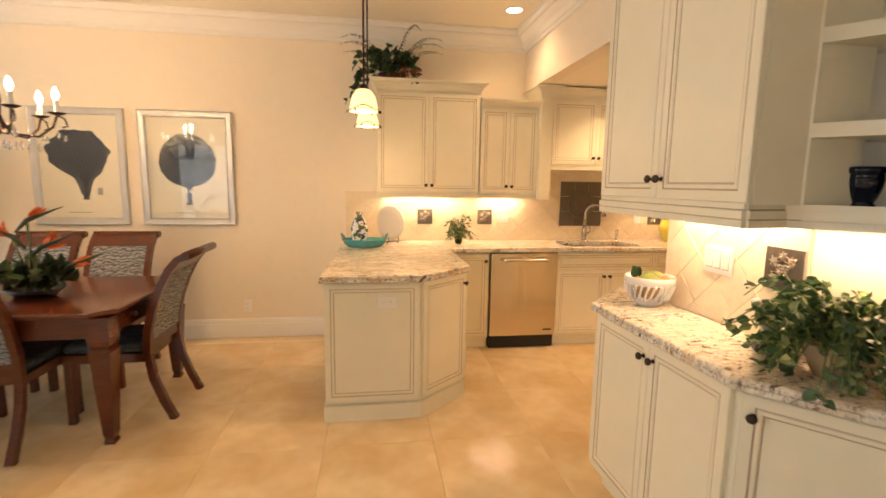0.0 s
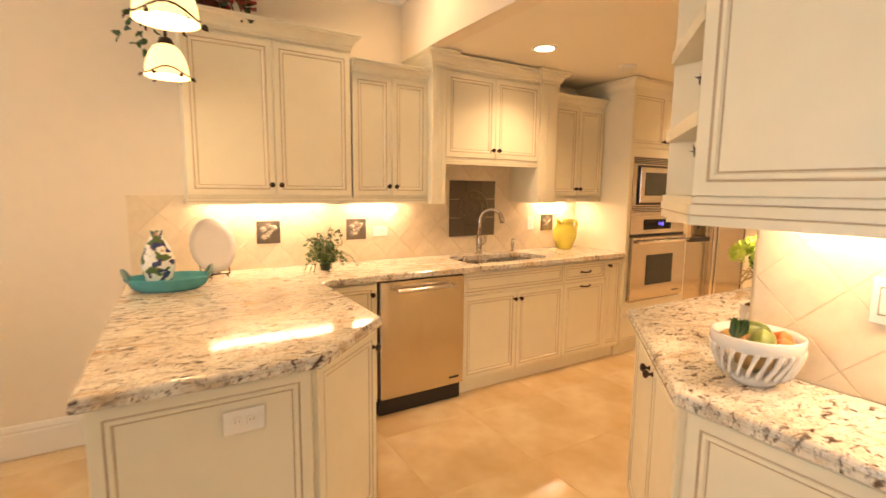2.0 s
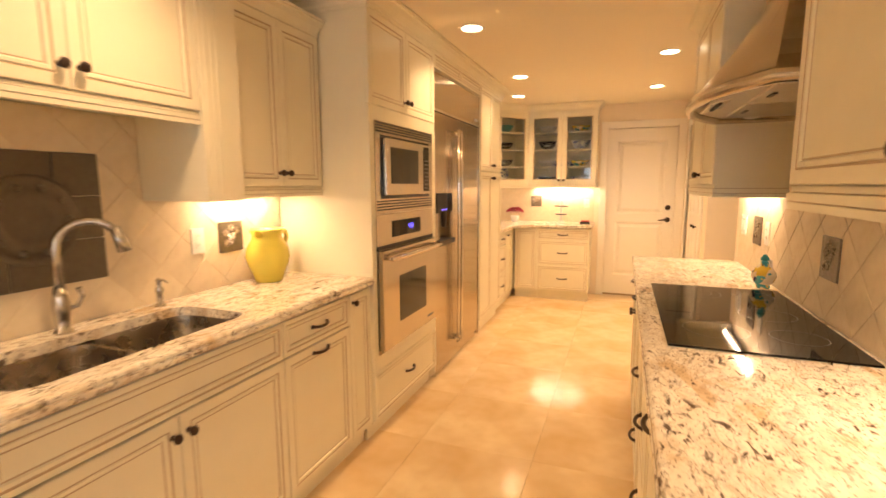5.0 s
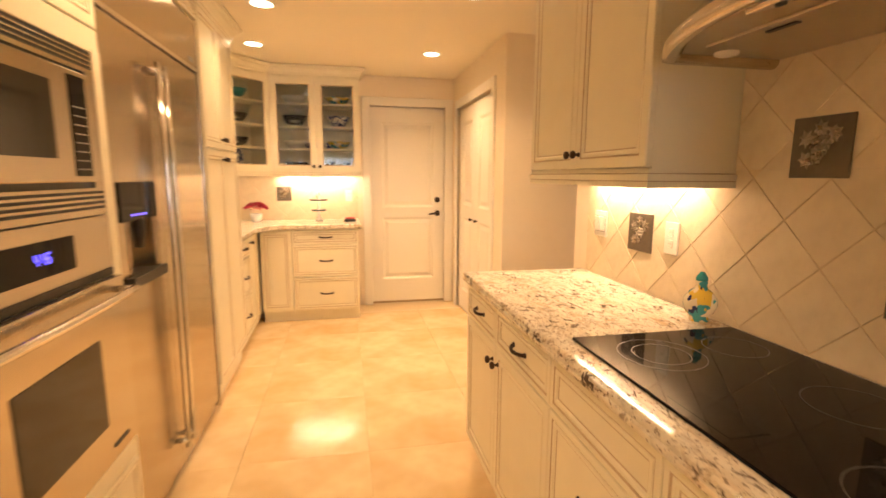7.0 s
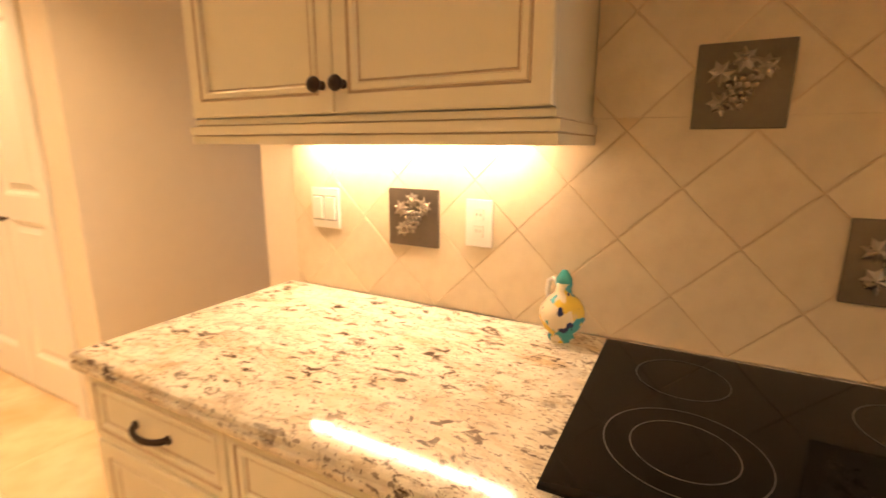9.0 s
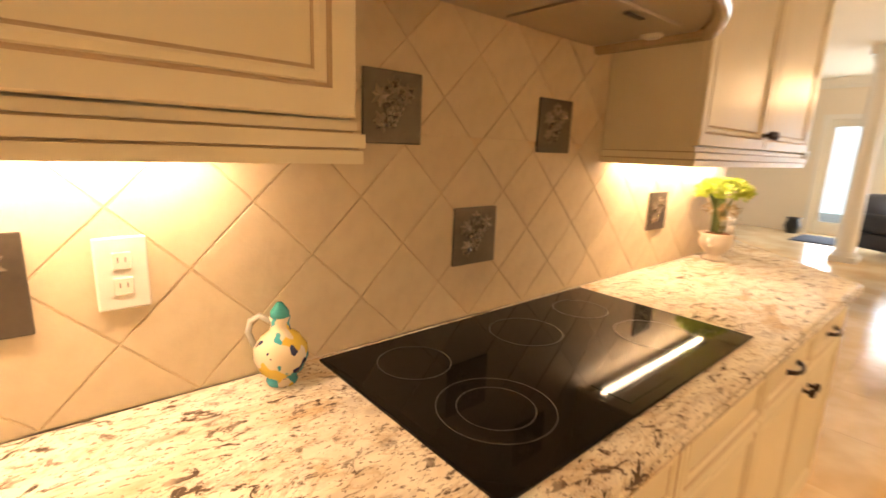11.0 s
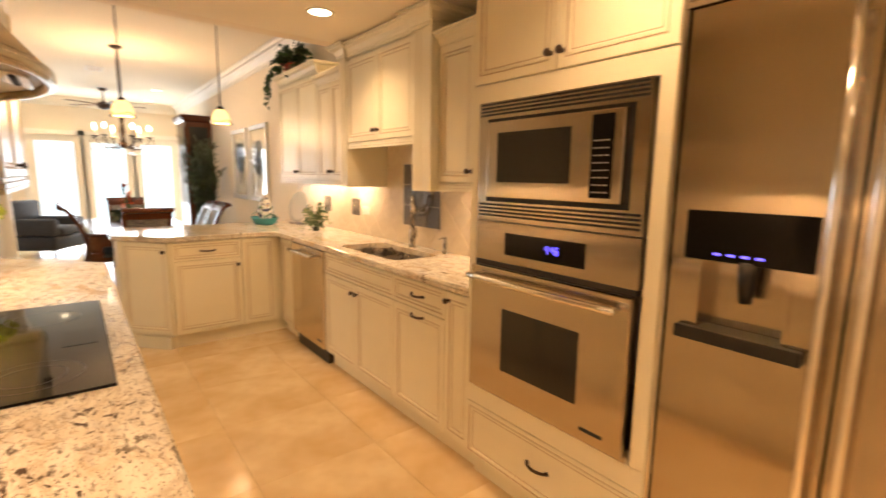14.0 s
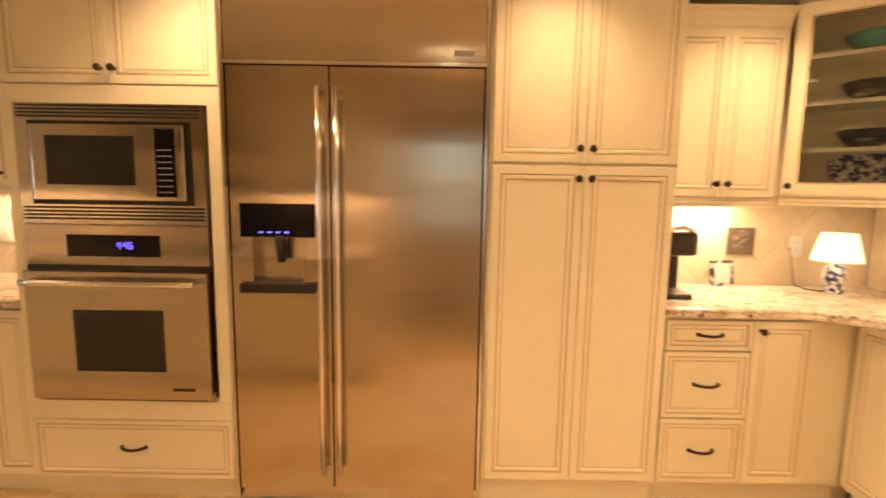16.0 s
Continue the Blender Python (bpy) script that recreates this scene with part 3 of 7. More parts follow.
SINK = (1.70, 2.44, 3.885, 4.235)
counter("countertop", [(-0.365, 2.61), (0.265, 2.61), (0.605, 2.94), (0.605, 3.73), (0.66, 3.79), (3.213, 3.79), (3.213, 4.376), (-0.32, 4.376)],
        "polished cream granite worktop over sink run and peninsula", rounded(*SINK, 0.07))
counter("countertop", [(4.45, 1.924), (4.45, 2.53), (1.60, 2.53), (0.975, 1.91), (0.99, 1.03), (1.40, 0.55), (1.725, 0.745), (1.357, 1.172), (1.357, 1.924)],
        "polished cream granite worktop round the cooktop run")
counter("countertop", [(5.952, 4.376), (5.952, 3.80), (6.56, 3.80), (6.76, 3.66), (6.76, 2.925), (7.296, 2.925), (7.296, 4.376)],
        "polished cream granite worktop in the kitchen corner")

# ---------------------------------------------------------------- sink wall: wall cabinets
UF = 4.08
ZB, RB = 1.385, 1.345


def sink_upper(x0, x1, z1, crown_z, sides=(True, True), label="cream painted wall cabinet with two glazed panel doors", yf=UF, zb=ZB):
    w, d = x1 - x0, N_Y - yf - 0.002
    rp = ([(0.0, d)] if sides[0] else []) + [(0.0, 0.012), (w, 0.012)] + ([(w, d)] if sides[1] else [])
    return wall_unit(pose(x0, yf, 0), w, zb, z1, d, two_doors(0, w, zb + 0.002, z1 - 0.03, zb + 0.065), rp, rp, crown_z, label, 0.8)


sink_upper(-0.012, 0.905, 2.28, 2.355, label="tall cream wall cabinet with two panel doors and crown")
sink_upper(0.915, 1.452, 2.175, 2.225, (False, False), label="shorter cream wall cabinet with two panel doors")
sink_upper(1.565, 2.415, 2.26, 2.335, (False, False), "cream wall cabinet over the sink with moulded valance", 4.03, 1.655)
sink_upper(2.60, 3.205, 2.155, 2.205, (False, False), label="cream wall cabinet with two panel doors beside the oven tower")
for x0, x1 in ((1.455, 1.562), (2.418, 2.598)):
    u = thing("pilaster", "cream fluted pilaster with capital between wall cabinets", "pilaster", pose(x0, 4.025, 0), "pilasters")
    w = x1 - x0
    bm = bmnew()
    box(bm, 0, w, 0.0, 0.353, 1.335, 2.31)
    part("shaft", bm, PAINT, u)
    for k in range(3):
        bm = bmnew()
        xx = 0.022 + 0.026 * k
        box(bm, xx, xx + 0.012, -0.003, 0.001, 1.36, 2.24)
        part("flute", bm, PAINT, u)
    unit_crown(u, [(0, 0.35), (0, 0), (w, 0), (w, 0.35)], 2.345, 1.15)
strip_light(0.05, 0.85, 4.285, 1.362, 5)
strip_light(0.95, 1.40, 4.285, 1.362, 3.2)
strip_light(2.66, 3.12, 4.285, 1.362, 4.5)

# ---------------------------------------------------------------- oven tower, fridge, pantry
TF = 3.80
tw = thing("oven_tower", "tall cream cabinet holding microwave and wall oven", "tall cabinet", pose(3.215, TF, 0))
body(tw, 0.0, 0.875, 0.0205, 0.578, 0.10, 0.475, "lower_body")
body(tw, 0.0, 0.875, 0.0205, 0.578, 1.735, 2.27, "upper_body")
body(tw, 0.0, 0.045, 0.0, 0.578, 0.475, 1.735, "side_panel")
body(tw, 0.825, 0.875, 0.0, 0.578, 0.475, 1.735, "side_panel")
body(tw, 0.0, 0.875, 0.06, 0.075, 0.0, 0.10, "toe_kick")
front(tw, "drawer", 0.0, 0.875, 0.115, 0.385, ("pull", 0.4375, 0.26))
for f in two_doors(0.0, 0.875, 1.80, 2.255, 1.86):
    front(tw, *f)
body(tw, 0.0, 0.875, 0.003, 0.0205, 1.725, 1.797, "rail")
body(tw, 0.0, 0.875, 0.003, 0.0205, 0.388, 0.472, "rail")

ov = thing("wall_oven", "stainless steel single wall oven with dark window", "wall oven", pose(3.262, TF - 0.004, 0))
bm = bmnew()
box(bm, 0, 0.764, 0.0, 0.5, 0.475, 0.52)
part("sill", bm, STEELH, ov)
bm = bmnew()
box(bm, 0, 0.764, 0.0, 0.03, 1.07, 1.235)
part("fascia", bm, STEELH, ov)
bm = bmnew()
box(bm, 0.004, 0.76, -0.03, 0.0, 0.495, 1.045, 0, 0.004)
od = part("door", bm, STEELH, ov)
bm = bmnew()
box(bm, 0.20, 0.575, -0.0325, -0.029, 0.62, 0.885)
part("window", bm, DARKPANE, od, "dark glass oven window")
bm = bmnew()
tube(bm, [(0.03 + 0.70 * k / 10, -0.075 - 0.010 * math.sin(math.pi * k / 10), 1.005) for k in range(11)], 0.013, 12)
for x in (0.045, 0.715):
    tube(bm, [(x, -0.03, 1.005), (x, -0.075, 1.005)], 0.011, 10)
part("handle", bm, CHROME, od, "curved steel bar handle", True)
bm = bmnew()
for z in (0.480, 0.489):
    box(bm, 0.03, 0.734, -0.006, 0.0, z, z + 0.004)
box(bm, 0.004, 0.76, -0.004, 0.03, 1.046, 1.069)
tagged(part("vent_trim", bm, BLACK, ov), kind="stuff")
bm = bmnew()
box(bm, 0.175, 0.56, -0.003, 0.001, 1.105, 1.195)
cp = part("control_panel", bm, BLACKGLASS, ov, "black glass control panel")
DIGIT = material("blue_digits", (0.1, 0.1, 0.9), 0.5, emit=(0.13, 0.10, 1.0), power=3.5)
SEG = {"4": "bcfg", "1": "bc", "5": "acdfg", "0": "abcdef", "6": "acdefg"}


def digits(bm, text, x, z, h, y):
    """Seven-segment numbers."""
    w, t = h * 0.5, h * 0.11
    for ch in text:
        if ch == ":":
            for zz in (0.3, 0.65):
                box(bm, x, x + t, y - 0.0006, y, z + zz * h, z + zz * h + t)
            x += t * 2.4
            continue
        spots = {"a": (0, w, h - t, h), "d": (0, w, 0, t), "g": (0, w, h / 2 - t / 2, h / 2 + t / 2), "b": (w - t, w, h / 2, h), "c": (w - t, w, 0, h / 2),
                 "f": (0, t, h / 2, h), "e": (0, t, 0, h / 2)}
        for s in SEG[ch]:
            a = spots[s]
            box(bm, x + a[0], x + a[1], y - 0.0006, y, z + a[2], z + a[3])
        x += w * 1.45


bm = bmnew()
digits(bm, "4:46", 0.385, 1.138, 0.028, -0.0035)
part("digits", bm, DIGIT, cp, "lit blue clock digits")
bm = bmnew()
box(bm, 0.60, 0.69, -0.032, -0.0305, 0.535, 0.547)
part("badge", bm, BLACK, od)

mw = thing("microwave", "built-in stainless microwave in louvred trim frame", "microwave", pose(3.262, TF - 0.004, 0))
bm = bmnew()
box(bm, 0, 0.764, 0.0, 0.03, 1.240, 1.320)
box(bm, 0, 0.764, 0.0, 0.03, 1.655, 1.723)
box(bm, 0, 0.052, 0.0, 0.03, 1.32, 1.655)
box(bm, 0.712, 0.764, 0.0, 0.03, 1.32, 1.655)
part("trim_frame", bm, STEELH, mw)
for z in (1.258, 1.273, 1.288, 1.303, 1.668, 1.682, 1.696, 1.710):
    bm = bmnew()
    box(bm, 0.012, 0.752, -0.003, 0.002, z, z + 0.008)
    part("louvre", bm, BLACK, mw)
bm = bmnew()
box(bm, 0.052, 0.712, 0.012, 0.45, 1.32, 1.655)
part("cavity", bm, BLACK, mw)
bm = bmnew()
box(bm, 0.075, 0.69, -0.022, 0.012, 1.338, 1.64, 0, 0.004)
md = part("door", bm, STEELH, mw)
bm = bmnew()
box(bm, 0.135, 0.49, -0.0245, -0.021, 1.40, 1.595)
part("window", bm, DARKPANE, md, "dark glass microwave window")
bm = bmnew()
box(bm, 0.575, 0.655, -0.0245, -0.021, 1.355, 1.625)
pp = part("keypad", bm, BLACKGLASS, md, "black glass keypad")
KEYGREY = material("key_print", (0.35, 0.34, 0.32), 0.5)
bm = bmnew()
for r in range(8):
    for c in range(3):
        box(bm, 0.585 + c * 0.021, 0.600 + c * 0.021, -0.0252, -0.0245, 1.372 + r * 0.024, 1.376 + r * 0.024)
tagged(part("key_print", bm, KEYGREY, pp), kind="stuff")

fr = thing("refrigerator", "large stainless steel side-by-side refrigerator with dispenser", "refrigerator", pose(4.10, 3.815, 0))
body(fr, 0.0, 1.065, 0.075, 0.56, 0.02, 2.15, "case").data.materials[0] = BLACK
bm = bmnew()
ring_frame(bm, (0.012, 0.425, 0.07, 1.885), (0.10, 0.312, 0.985, 1.20), 0.0, 0.03)
fl = part("freezer_door", bm, STEEL, fr)
bm = bmnew()
box(bm, 0.431, 1.053, 0.0, 0.03, 0.07, 1.885, 0, 0.003)
fd = part("fridge_door", bm, STEEL, fr)
bm = bmnew()
box(bm, 0.008, 1.057, -0.004, 0.03, 1.905, 2.145, 0, 0.003)
part("grille_panel", bm, STEELH, fr, "plain steel top grille panel")
bm = bmnew()
box(bm, -0.004, 1.069, -0.014, 0.03, 1.888, 1.903)
part("hinge_rail", bm, CHROME, fr)
bm = bmnew()
box(bm, 0.012, 1.053, 0.02, 0.05, 0.012, 0.066)
part("toe_grille", bm, STEELH, fr)
bm = bmnew()
box(bm, -0.006, 0.006, -0.006, 0.4, 0.02, 2.15)
box(bm, 1.059, 1.071, -0.006, 0.4, 0.02, 2.15)
part("side_trim", bm, CHROME, fr)
for x, dr in ((0.392, fl), (0.464, fd)):
    bm = bmnew()
    tube(bm, [(x, -0.042, 0.16), (x, -0.047, 0.6), (x, -0.049, 1.0), (x, -0.047, 1.4), (x, -0.042, 1.80)], 0.0115, 14)
    for z in (0.19, 1.77):
        tube(bm, [(x, 0.0, z), (x, -0.044, z)], 0.0125, 10)
    part("handle", bm, CHROME, dr, "tall tubular steel handle", True)
bm = bmnew()
box(bm, 0.05, 0.362, -0.006, 0.002, 1.195, 1.335, 0, 0.003)
bm2 = bmnew()
box(bm2, 0.05, 0.362, -0.03, -0.001, 0.962, 1.0, 0, 0.003)
box(bm2, 0.102, 0.310, -0.003, 0.06, 0.986, 1.0)
part("drip_shelf", bm2, BLACK, fl)
dp = part("dispenser", bm, BLACKGLASS, fl, "black ice and water dispenser")
bm = bmnew()
for x0, x1 in ((0.092, 0.101), (0.311, 0.320)):
    box(bm, x0, x1, -0.004, 0.07, 0.99, 1.196)
box(bm, 0.101, 0.311, 0.062, 0.07, 0.985, 1.2)
box(bm, 0.101, 0.311, 0.0, 0.062, 1.194, 1.2)
part("dispenser_niche", bm, STEEL, dp, "recessed steel dispenser bay")
bm = bmnew()
tube(bm, [(0.215, 0.012, 1.20), (0.215, 0.008, 1.15), (0.215, 0.012, 1.09)], [0.025, 0.022, 0.016], 12)
part("spout", bm, BLACK, dp)
bm = bmnew()
for k in range(4):
    box(bm, 0.13 + k * 0.035, 0.148 + k * 0.035, -0.0066, -0.006, 1.213, 1.219)
part("indicator", bm, DIGIT, dp, "small blue indicator lights")
bm = bmnew()
box(bm, 0.93, 1.01, -0.0055, -0.0035, 1.93, 1.952)
part("badge", bm, KEYGREY, fr)

pt = thing("pantry_cabinet", "tall cream pantry cabinet with four panel doors", "pantry cabinet", pose(5.178, TF, 0))
body(pt, 0.0, 0.772, 0.0205, 0.578, 0.12, 2.27)
body(pt, 0.0, 0.772, 0.05, 0.065, 0.0, 0.12, "toe_kick")
for f in two_doors(0.012, 0.765, 0.135, 1.508, 1.455) + two_doors(0.012, 0.765, 1.517, 2.255, 1.575):
    front(pt, *f)
fp = thing("bridge_cabinet", "shallow cream bridge cabinet above the refrigerator", "bridge cabinet", pose(4.092, TF, 0))
body(fp, 0.0, 1.084, 0.0205, 0.578, 2.155, 2.27)
bm = bmnew()
panel_front(bm, 0.0, 0.54, 2.16, 2.262, 0.03)
panel_front(bm, 0.544, 1.084, 2.16, 2.262, 0.03)
part("front_panel", bm, [PAINT, GLAZE], fp)
cr = thing("tall_cabinet_crown", "cream crown moulding along the tall cabinets", "crown moulding", pose(0, 0, 0))
bm = bmnew()
sweep(bm, [(3.213, 4.376), (3.213, 3.80), (5.952, 3.80), (5.952, 4.376)], [(o * 1.05, 2.345 + h * 1.05) for o, h in UCROWN])
part("crown", bm, PAINT, cr)

# ---------------------------------------------------------------- kitchen corner
base_unit(pose(5.955, SF + 0.01, 0), 0.385, [("drawer", 0.01, 0.385, 0.728, 0.865, ("pull", 0.2, 0.80)), ("drawer", 0.01, 0.385, 0.42, 0.722, ("pull", 0.2, 0.575)),
          ("drawer", 0.01, 0.385, 0.115, 0.414, ("pull", 0.2, 0.27))], label="cream three-drawer base cabinet")
base_unit(pose(6.342, SF + 0.01, 0), 0.545, [("door", 0.0, 0.28, 0.115, 0.865, ("knob", 0.03, 0.82))], label="cream corner base cabinet with one door")
base_unit(pose(6.79, 3.83, 0, 0, 0, -90), 0.275, [("door", 0.0, 0.275, 0.115, 0.865, None)], 0.5, label="narrow cream base cabinet in the corner")
base_unit(pose(6.79, 3.553, 0, 0, 0, -90), 0.60, [("drawer", 0.0, 0.60, 0.735, 0.865, ("pull", 0.3, 0.80)), ("drawer", 0.0, 0.60, 0.43, 0.73, ("pull", 0.3, 0.58)),
          ("drawer", 0.0, 0.60, 0.115, 0.425, ("pull", 0.3, 0.27))], 0.5, label="cream three-drawer base cabinet by the door")
ku = sink_upper(6.02, 6.545, 2.17, 2.225, (False, False), label="short cream wall cabinet with two panel doors")


def glass_unit(m, w, z0, z1, depth, leaves, rail_path, crown_z, label):
    """An open-fronted case with shelves and framed glass doors."""
    u = thing("glass_cabinet", label, "glass cabinet", m, "glass-front cabinets")
    bm = bmnew()
    t = 0.018
    box(bm, 0, t, 0.021, depth, z0, z1)
    box(bm, w - t, w, 0.021, depth, z0, z1)
    box(bm, t, w - t, depth - 0.01, depth, z0, z1)
    box(bm, t, w - t, 0.021, depth, z0, z0 + t)
    box(bm, t, w - t, 0.021, depth, z1 - 0.05, z1)
    part("case", bm, PAINT, u)
    zs = [z0 + (z1 - z0 - 0.05) * k / 4 for k in (1, 2, 3)]
    for z in zs:
        bm = bmnew()
        box(bm, t, w - t, 0.03, depth - 0.01, z - 0.009, z + 0.009)
        part("shelf", bm, PAINT, u)
    for k in range(leaves):
        x0, x1 = w * k / leaves + 0.002, w * (k + 1) / leaves - 0.002
        f = 0.052
        bm = bmnew()
        ring_frame(bm, (x0, x1, z0, z1 - 0.03), (x0 + f, x1 - f, z0 + f, z1 - 0.03 - f), 0.0, 0.02)
        dd = part("door", bm, PAINT, u)
        bm = bmnew()
        ring_frame(bm, (x0 + f, x1 - f, z0 + f, z1 - 0.03 - f), (x0 + f + 0.008, x1 - f - 0.008, z0 + f + 0.008, z1 - 0.038 - f), 0.005, 0.017)
        part("glazing_bead", bm, GLAZE, dd, "brown glazed inner bead")
        bm = bmnew()
        box(bm, x0 + f + 0.008, x1 - f - 0.008, 0.010, 0.013, z0 + f + 0.008, z1 - 0.038 - f)
        part("pane", bm, GLASS, dd, "clear glass pane")
        kx = x1 - 0.026 if (leaves == 2 and k == 0) else x0 + 0.026
        handle("knob", kx, z0 + 0.045, dd)
    light_rail(u, rail_path, z0, 0.8)
    unit_crown(u, rail_path, crown_z)
    return u, zs


glass_unit(pose(6.56, 4.07, 0, 0, 0, -39.5), 0.555, 1.40, 2.27, 0.26, 1, [(0, 0.012), (0.555, 0.012)], 2.345, "cream corner cabinet with one glass door")
GE, GZ = glass_unit(pose(6.99, 3.715, 0, 0, 0, -90), 0.80, 1.40, 2.27, 0.305, 2, [(0, 0.012), (0.80, 0.012), (0.80, 0.3)], 2.345, "cream wall cabinet with two glass doors and dishes")
strip_light(6.08, 6.50, 4.285, 1.362, 11)
strip_light(0, 0.72, 0, 1.377, 9, -90, (7.21, 3.32))

# ---------------------------------------------------------------- cooking wall
CF = 2.505
base_unit(pose(4.45, CF, 0, 0, 0, 180), 0.43, [("drawer", 0, 0.43, ZD, 0.865, ("pull", 0.215, 0.79)), ("door", 0, 0.43, 0.11, ZD - 0.005, ("knob", 0.40, 0.65))], 0.57)
base_unit(pose(4.018, CF, 0, 0, 0, 180), 0.49, [("drawer", 0, 0.49, ZD, 0.865, ("pull", 0.245, 0.79)), ("door", 0, 0.49, 0.11, ZD - 0.005, ("knob", 0.03, 0.65))], 0.57)
base_unit(pose(3.526, CF, 0, 0, 0, 180), 0.955, [("drawer", 0, 0.4775, ZD, 0.865, None), ("drawer", 0.4775, 0.955, ZD, 0.865, None),
          ("drawer", 0, 0.4775, 0.415, ZD - 0.005, ("pull", 0.24, 0.56)), ("drawer", 0.4775, 0.955, 0.415, ZD - 0.005, ("pull", 0.715, 0.56)),
          ("drawer", 0, 0.4775, 0.11, 0.41, ("pull", 0.24, 0.26)), ("drawer", 0.4775, 0.955, 0.11, 0.41, ("pull", 0.715, 0.26))], 0.57,
          "cream base cabinet with deep pot drawers under the cooktop")
base_unit(pose(2.569, CF, 0, 0, 0, 180), 0.94, [("drawer", 0, 0.47, ZD, 0.865, ("pull", 0.235, 0.79)), ("drawer", 0.47, 0.94, ZD, 0.865, ("pull", 0.705, 0.79)),
          ("door", 0, 0.47, 0.11, ZD - 0.005, ("knob", 0.44, 0.65)), ("door", 0.47, 0.94, 0.11, ZD - 0.005, ("knob", 0.50, 0.65))], 0.57)
# splayed end towards the dining room
en = thing("end_cabinet", "cream angled base cabinet wrapping the wall end", "base cabinet", pose(0, 0, 0), "base cabinets")
bm = bmnew()
prism(bm, [(1.625, 2.478), (1.020, 1.895), (1.035, 1.05), (1.42, 0.60), (1.70, 0.765), (1.352, 1.16), (1.352, 1.935), (1.625, 1.935)], 0.10, 0.876)
part("body", bm, PAINT, en)
bm = bmnew()
prism(bm, [(1.625, 2.42), (1.075, 1.875), (1.09, 1.07), (1.44, 0.65), (1.70, 0.80), (1.352, 1.16), (1.352, 1.935), (1.625, 1.935)], 0.0, 0.10)
part("toe_kick", bm, PAINT, en)
for (p, q, hk) in (((1.610, 2.464), (1.3225, 2.187), 1), ((1.3225, 2.187), (1.026, 1.901), 0), ((1.020, 1.885), (1.0275, 1.4725), 1), ((1.0275, 1.4725), (1.035, 1.06), 0),
                   ((1.042, 1.042), (1.40, 0.622), 2)):
    ln = math.hypot(q[0] - p[0], q[1] - p[1])
    side_front(en, p, q, "door", 0.12, 0.868, ("knob", ln - 0.03 if hk == 1 else 0.032, 0.805))

ct = thing("cooktop", "black glass electric cooktop set in the granite", "cooktop", pose(2.58, 1.955, 0.92))
bm = bmnew()
box(bm, 0, 0.918, 0, 0.505, 0.0, 0.007, 0, 0.002)
part("glass_plate", bm, BLACKGLASS, ct)
RING = material("burner_print", (0.075, 0.068, 0.06), 0.3)


def ring(bm, cx, cy, r, z, t=0.0011, n=48):
    vs = [[bm.verts.new((cx + rr * math.cos(2 * math.pi * k / n), cy + rr * math.sin(2 * math.pi * k / n), z)) for k in range(n)] for rr in (r - t, r + t)]
    for k in range(n):
        bm.faces.new((vs[0][k], vs[0][(k + 1) % n], vs[1][(k + 1) % n], vs[1][k]))


for cx, cy, rs in ((0.77, 0.125, (0.075,)), (0.762, 0.345, (0.103, 0.068)), (0.45, 0.15, (0.088,)), (0.19, 0.13, (0.075,)), (0.2, 0.35, (0.095,))):
    bm = bmnew()
    for r in rs:
        ring(bm, cx, cy, r, 0.0076)
    part("burner_ring", bm, RING, ct, "printed burner ring")
# dark plate stands in for a relief tile's reflection in the glass
bm = bmnew()
box(bm, 0.40, 0.56, 0.40, 0.48, 0.0070, 0.0078)
part("control_strip", bm, material("reflection_dark", (0.010, 0.009, 0.008), 0.06, spec=0.12), ct)

UY = 2.225


def cook_upper(x0, x1, label):
    w, d = x1 - x0, UY - 1.922
    rp = [(0, d), (0, 0.012), (w, 0.012), (w, d)]
    u = wall_unit(pose(x1, UY, 0, 0, 0, 180), w, 1.385, 2.27, d, two_doors(0, w, 1.387, 2.25, 1.44), rp, rp, 2.345, label)
    return u


cook_upper(3.566, 4.415, "cream wall cabinet with two doors beside the range hood")
cook_upper(1.375, 2.485, "cream wall cabinet with two doors at the wall end")
strip_light(3.66, 4.36, 1.985, 1.362, 5)
strip_light(1.5, 2.42, 1.985, 1.362, 8)

# wall cabinet towards the dining room, with open shelves at both ends
wu = thing("wall_cabinet", "cream wall cabinet with two tall panel doors at the wall end", "wall cabinet", pose(0.992, 1.915, 0, 0, 0, -90), "wall cabinets")
body(wu, 0.0, 0.865, 0.0205, 0.362, 1.42, 2.45)
for f in two_doors(0.0, 0.865, 1.422, 2.42, 1.495):
    front(wu, *f)
sh = thing("corner_shelf", "cream open corner shelf unit with angled shelves", "shelf unit", pose(0, 0, 0))
bm = bmnew()
box(bm, 1.352, 1.372, 1.925, 2.222, 1.385, 2.45)
part("side_panel", bm, PAINT, sh)
for z in (1.405, 1.615, 1.865, 2.115, 2.36):
    bm = bmnew()
    prism(bm, [(1.000, 1.918), (1.352, 1.918), (1.352, 2.218), (1.325, 2.215)], z - 0.018, z + 0.018)
    part("shelf", bm, PAINT, sh)
s2 = thing("corner_shelf", "cream open shelf unit facing the dining room", "shelf unit", pose(1.145, 1.075, 0, 0, 0, -49))
for x0, x1 in ((0.0, 0.04), (0.50, 0.54)):
    bm = bmnew()
    box(bm, x0, x1, 0.0, 0.27, 1.385, 2.45)
    part("side_panel", bm, PAINT, s2)
for z in (1.395, 1.63, 1.885, 2.14, 2.38):
    bm = bmnew()
    box(bm, 0.04, 0.50, 0.004, 0.27, z - 0.02, z + 0.02)
    part("shelf", bm, PAINT, s2)
bm = bmnew()
box(bm, 0.04, 0.50, 0.255, 0.27, 1.385, 2.45)
part("back_panel", bm, PAINT, s2)
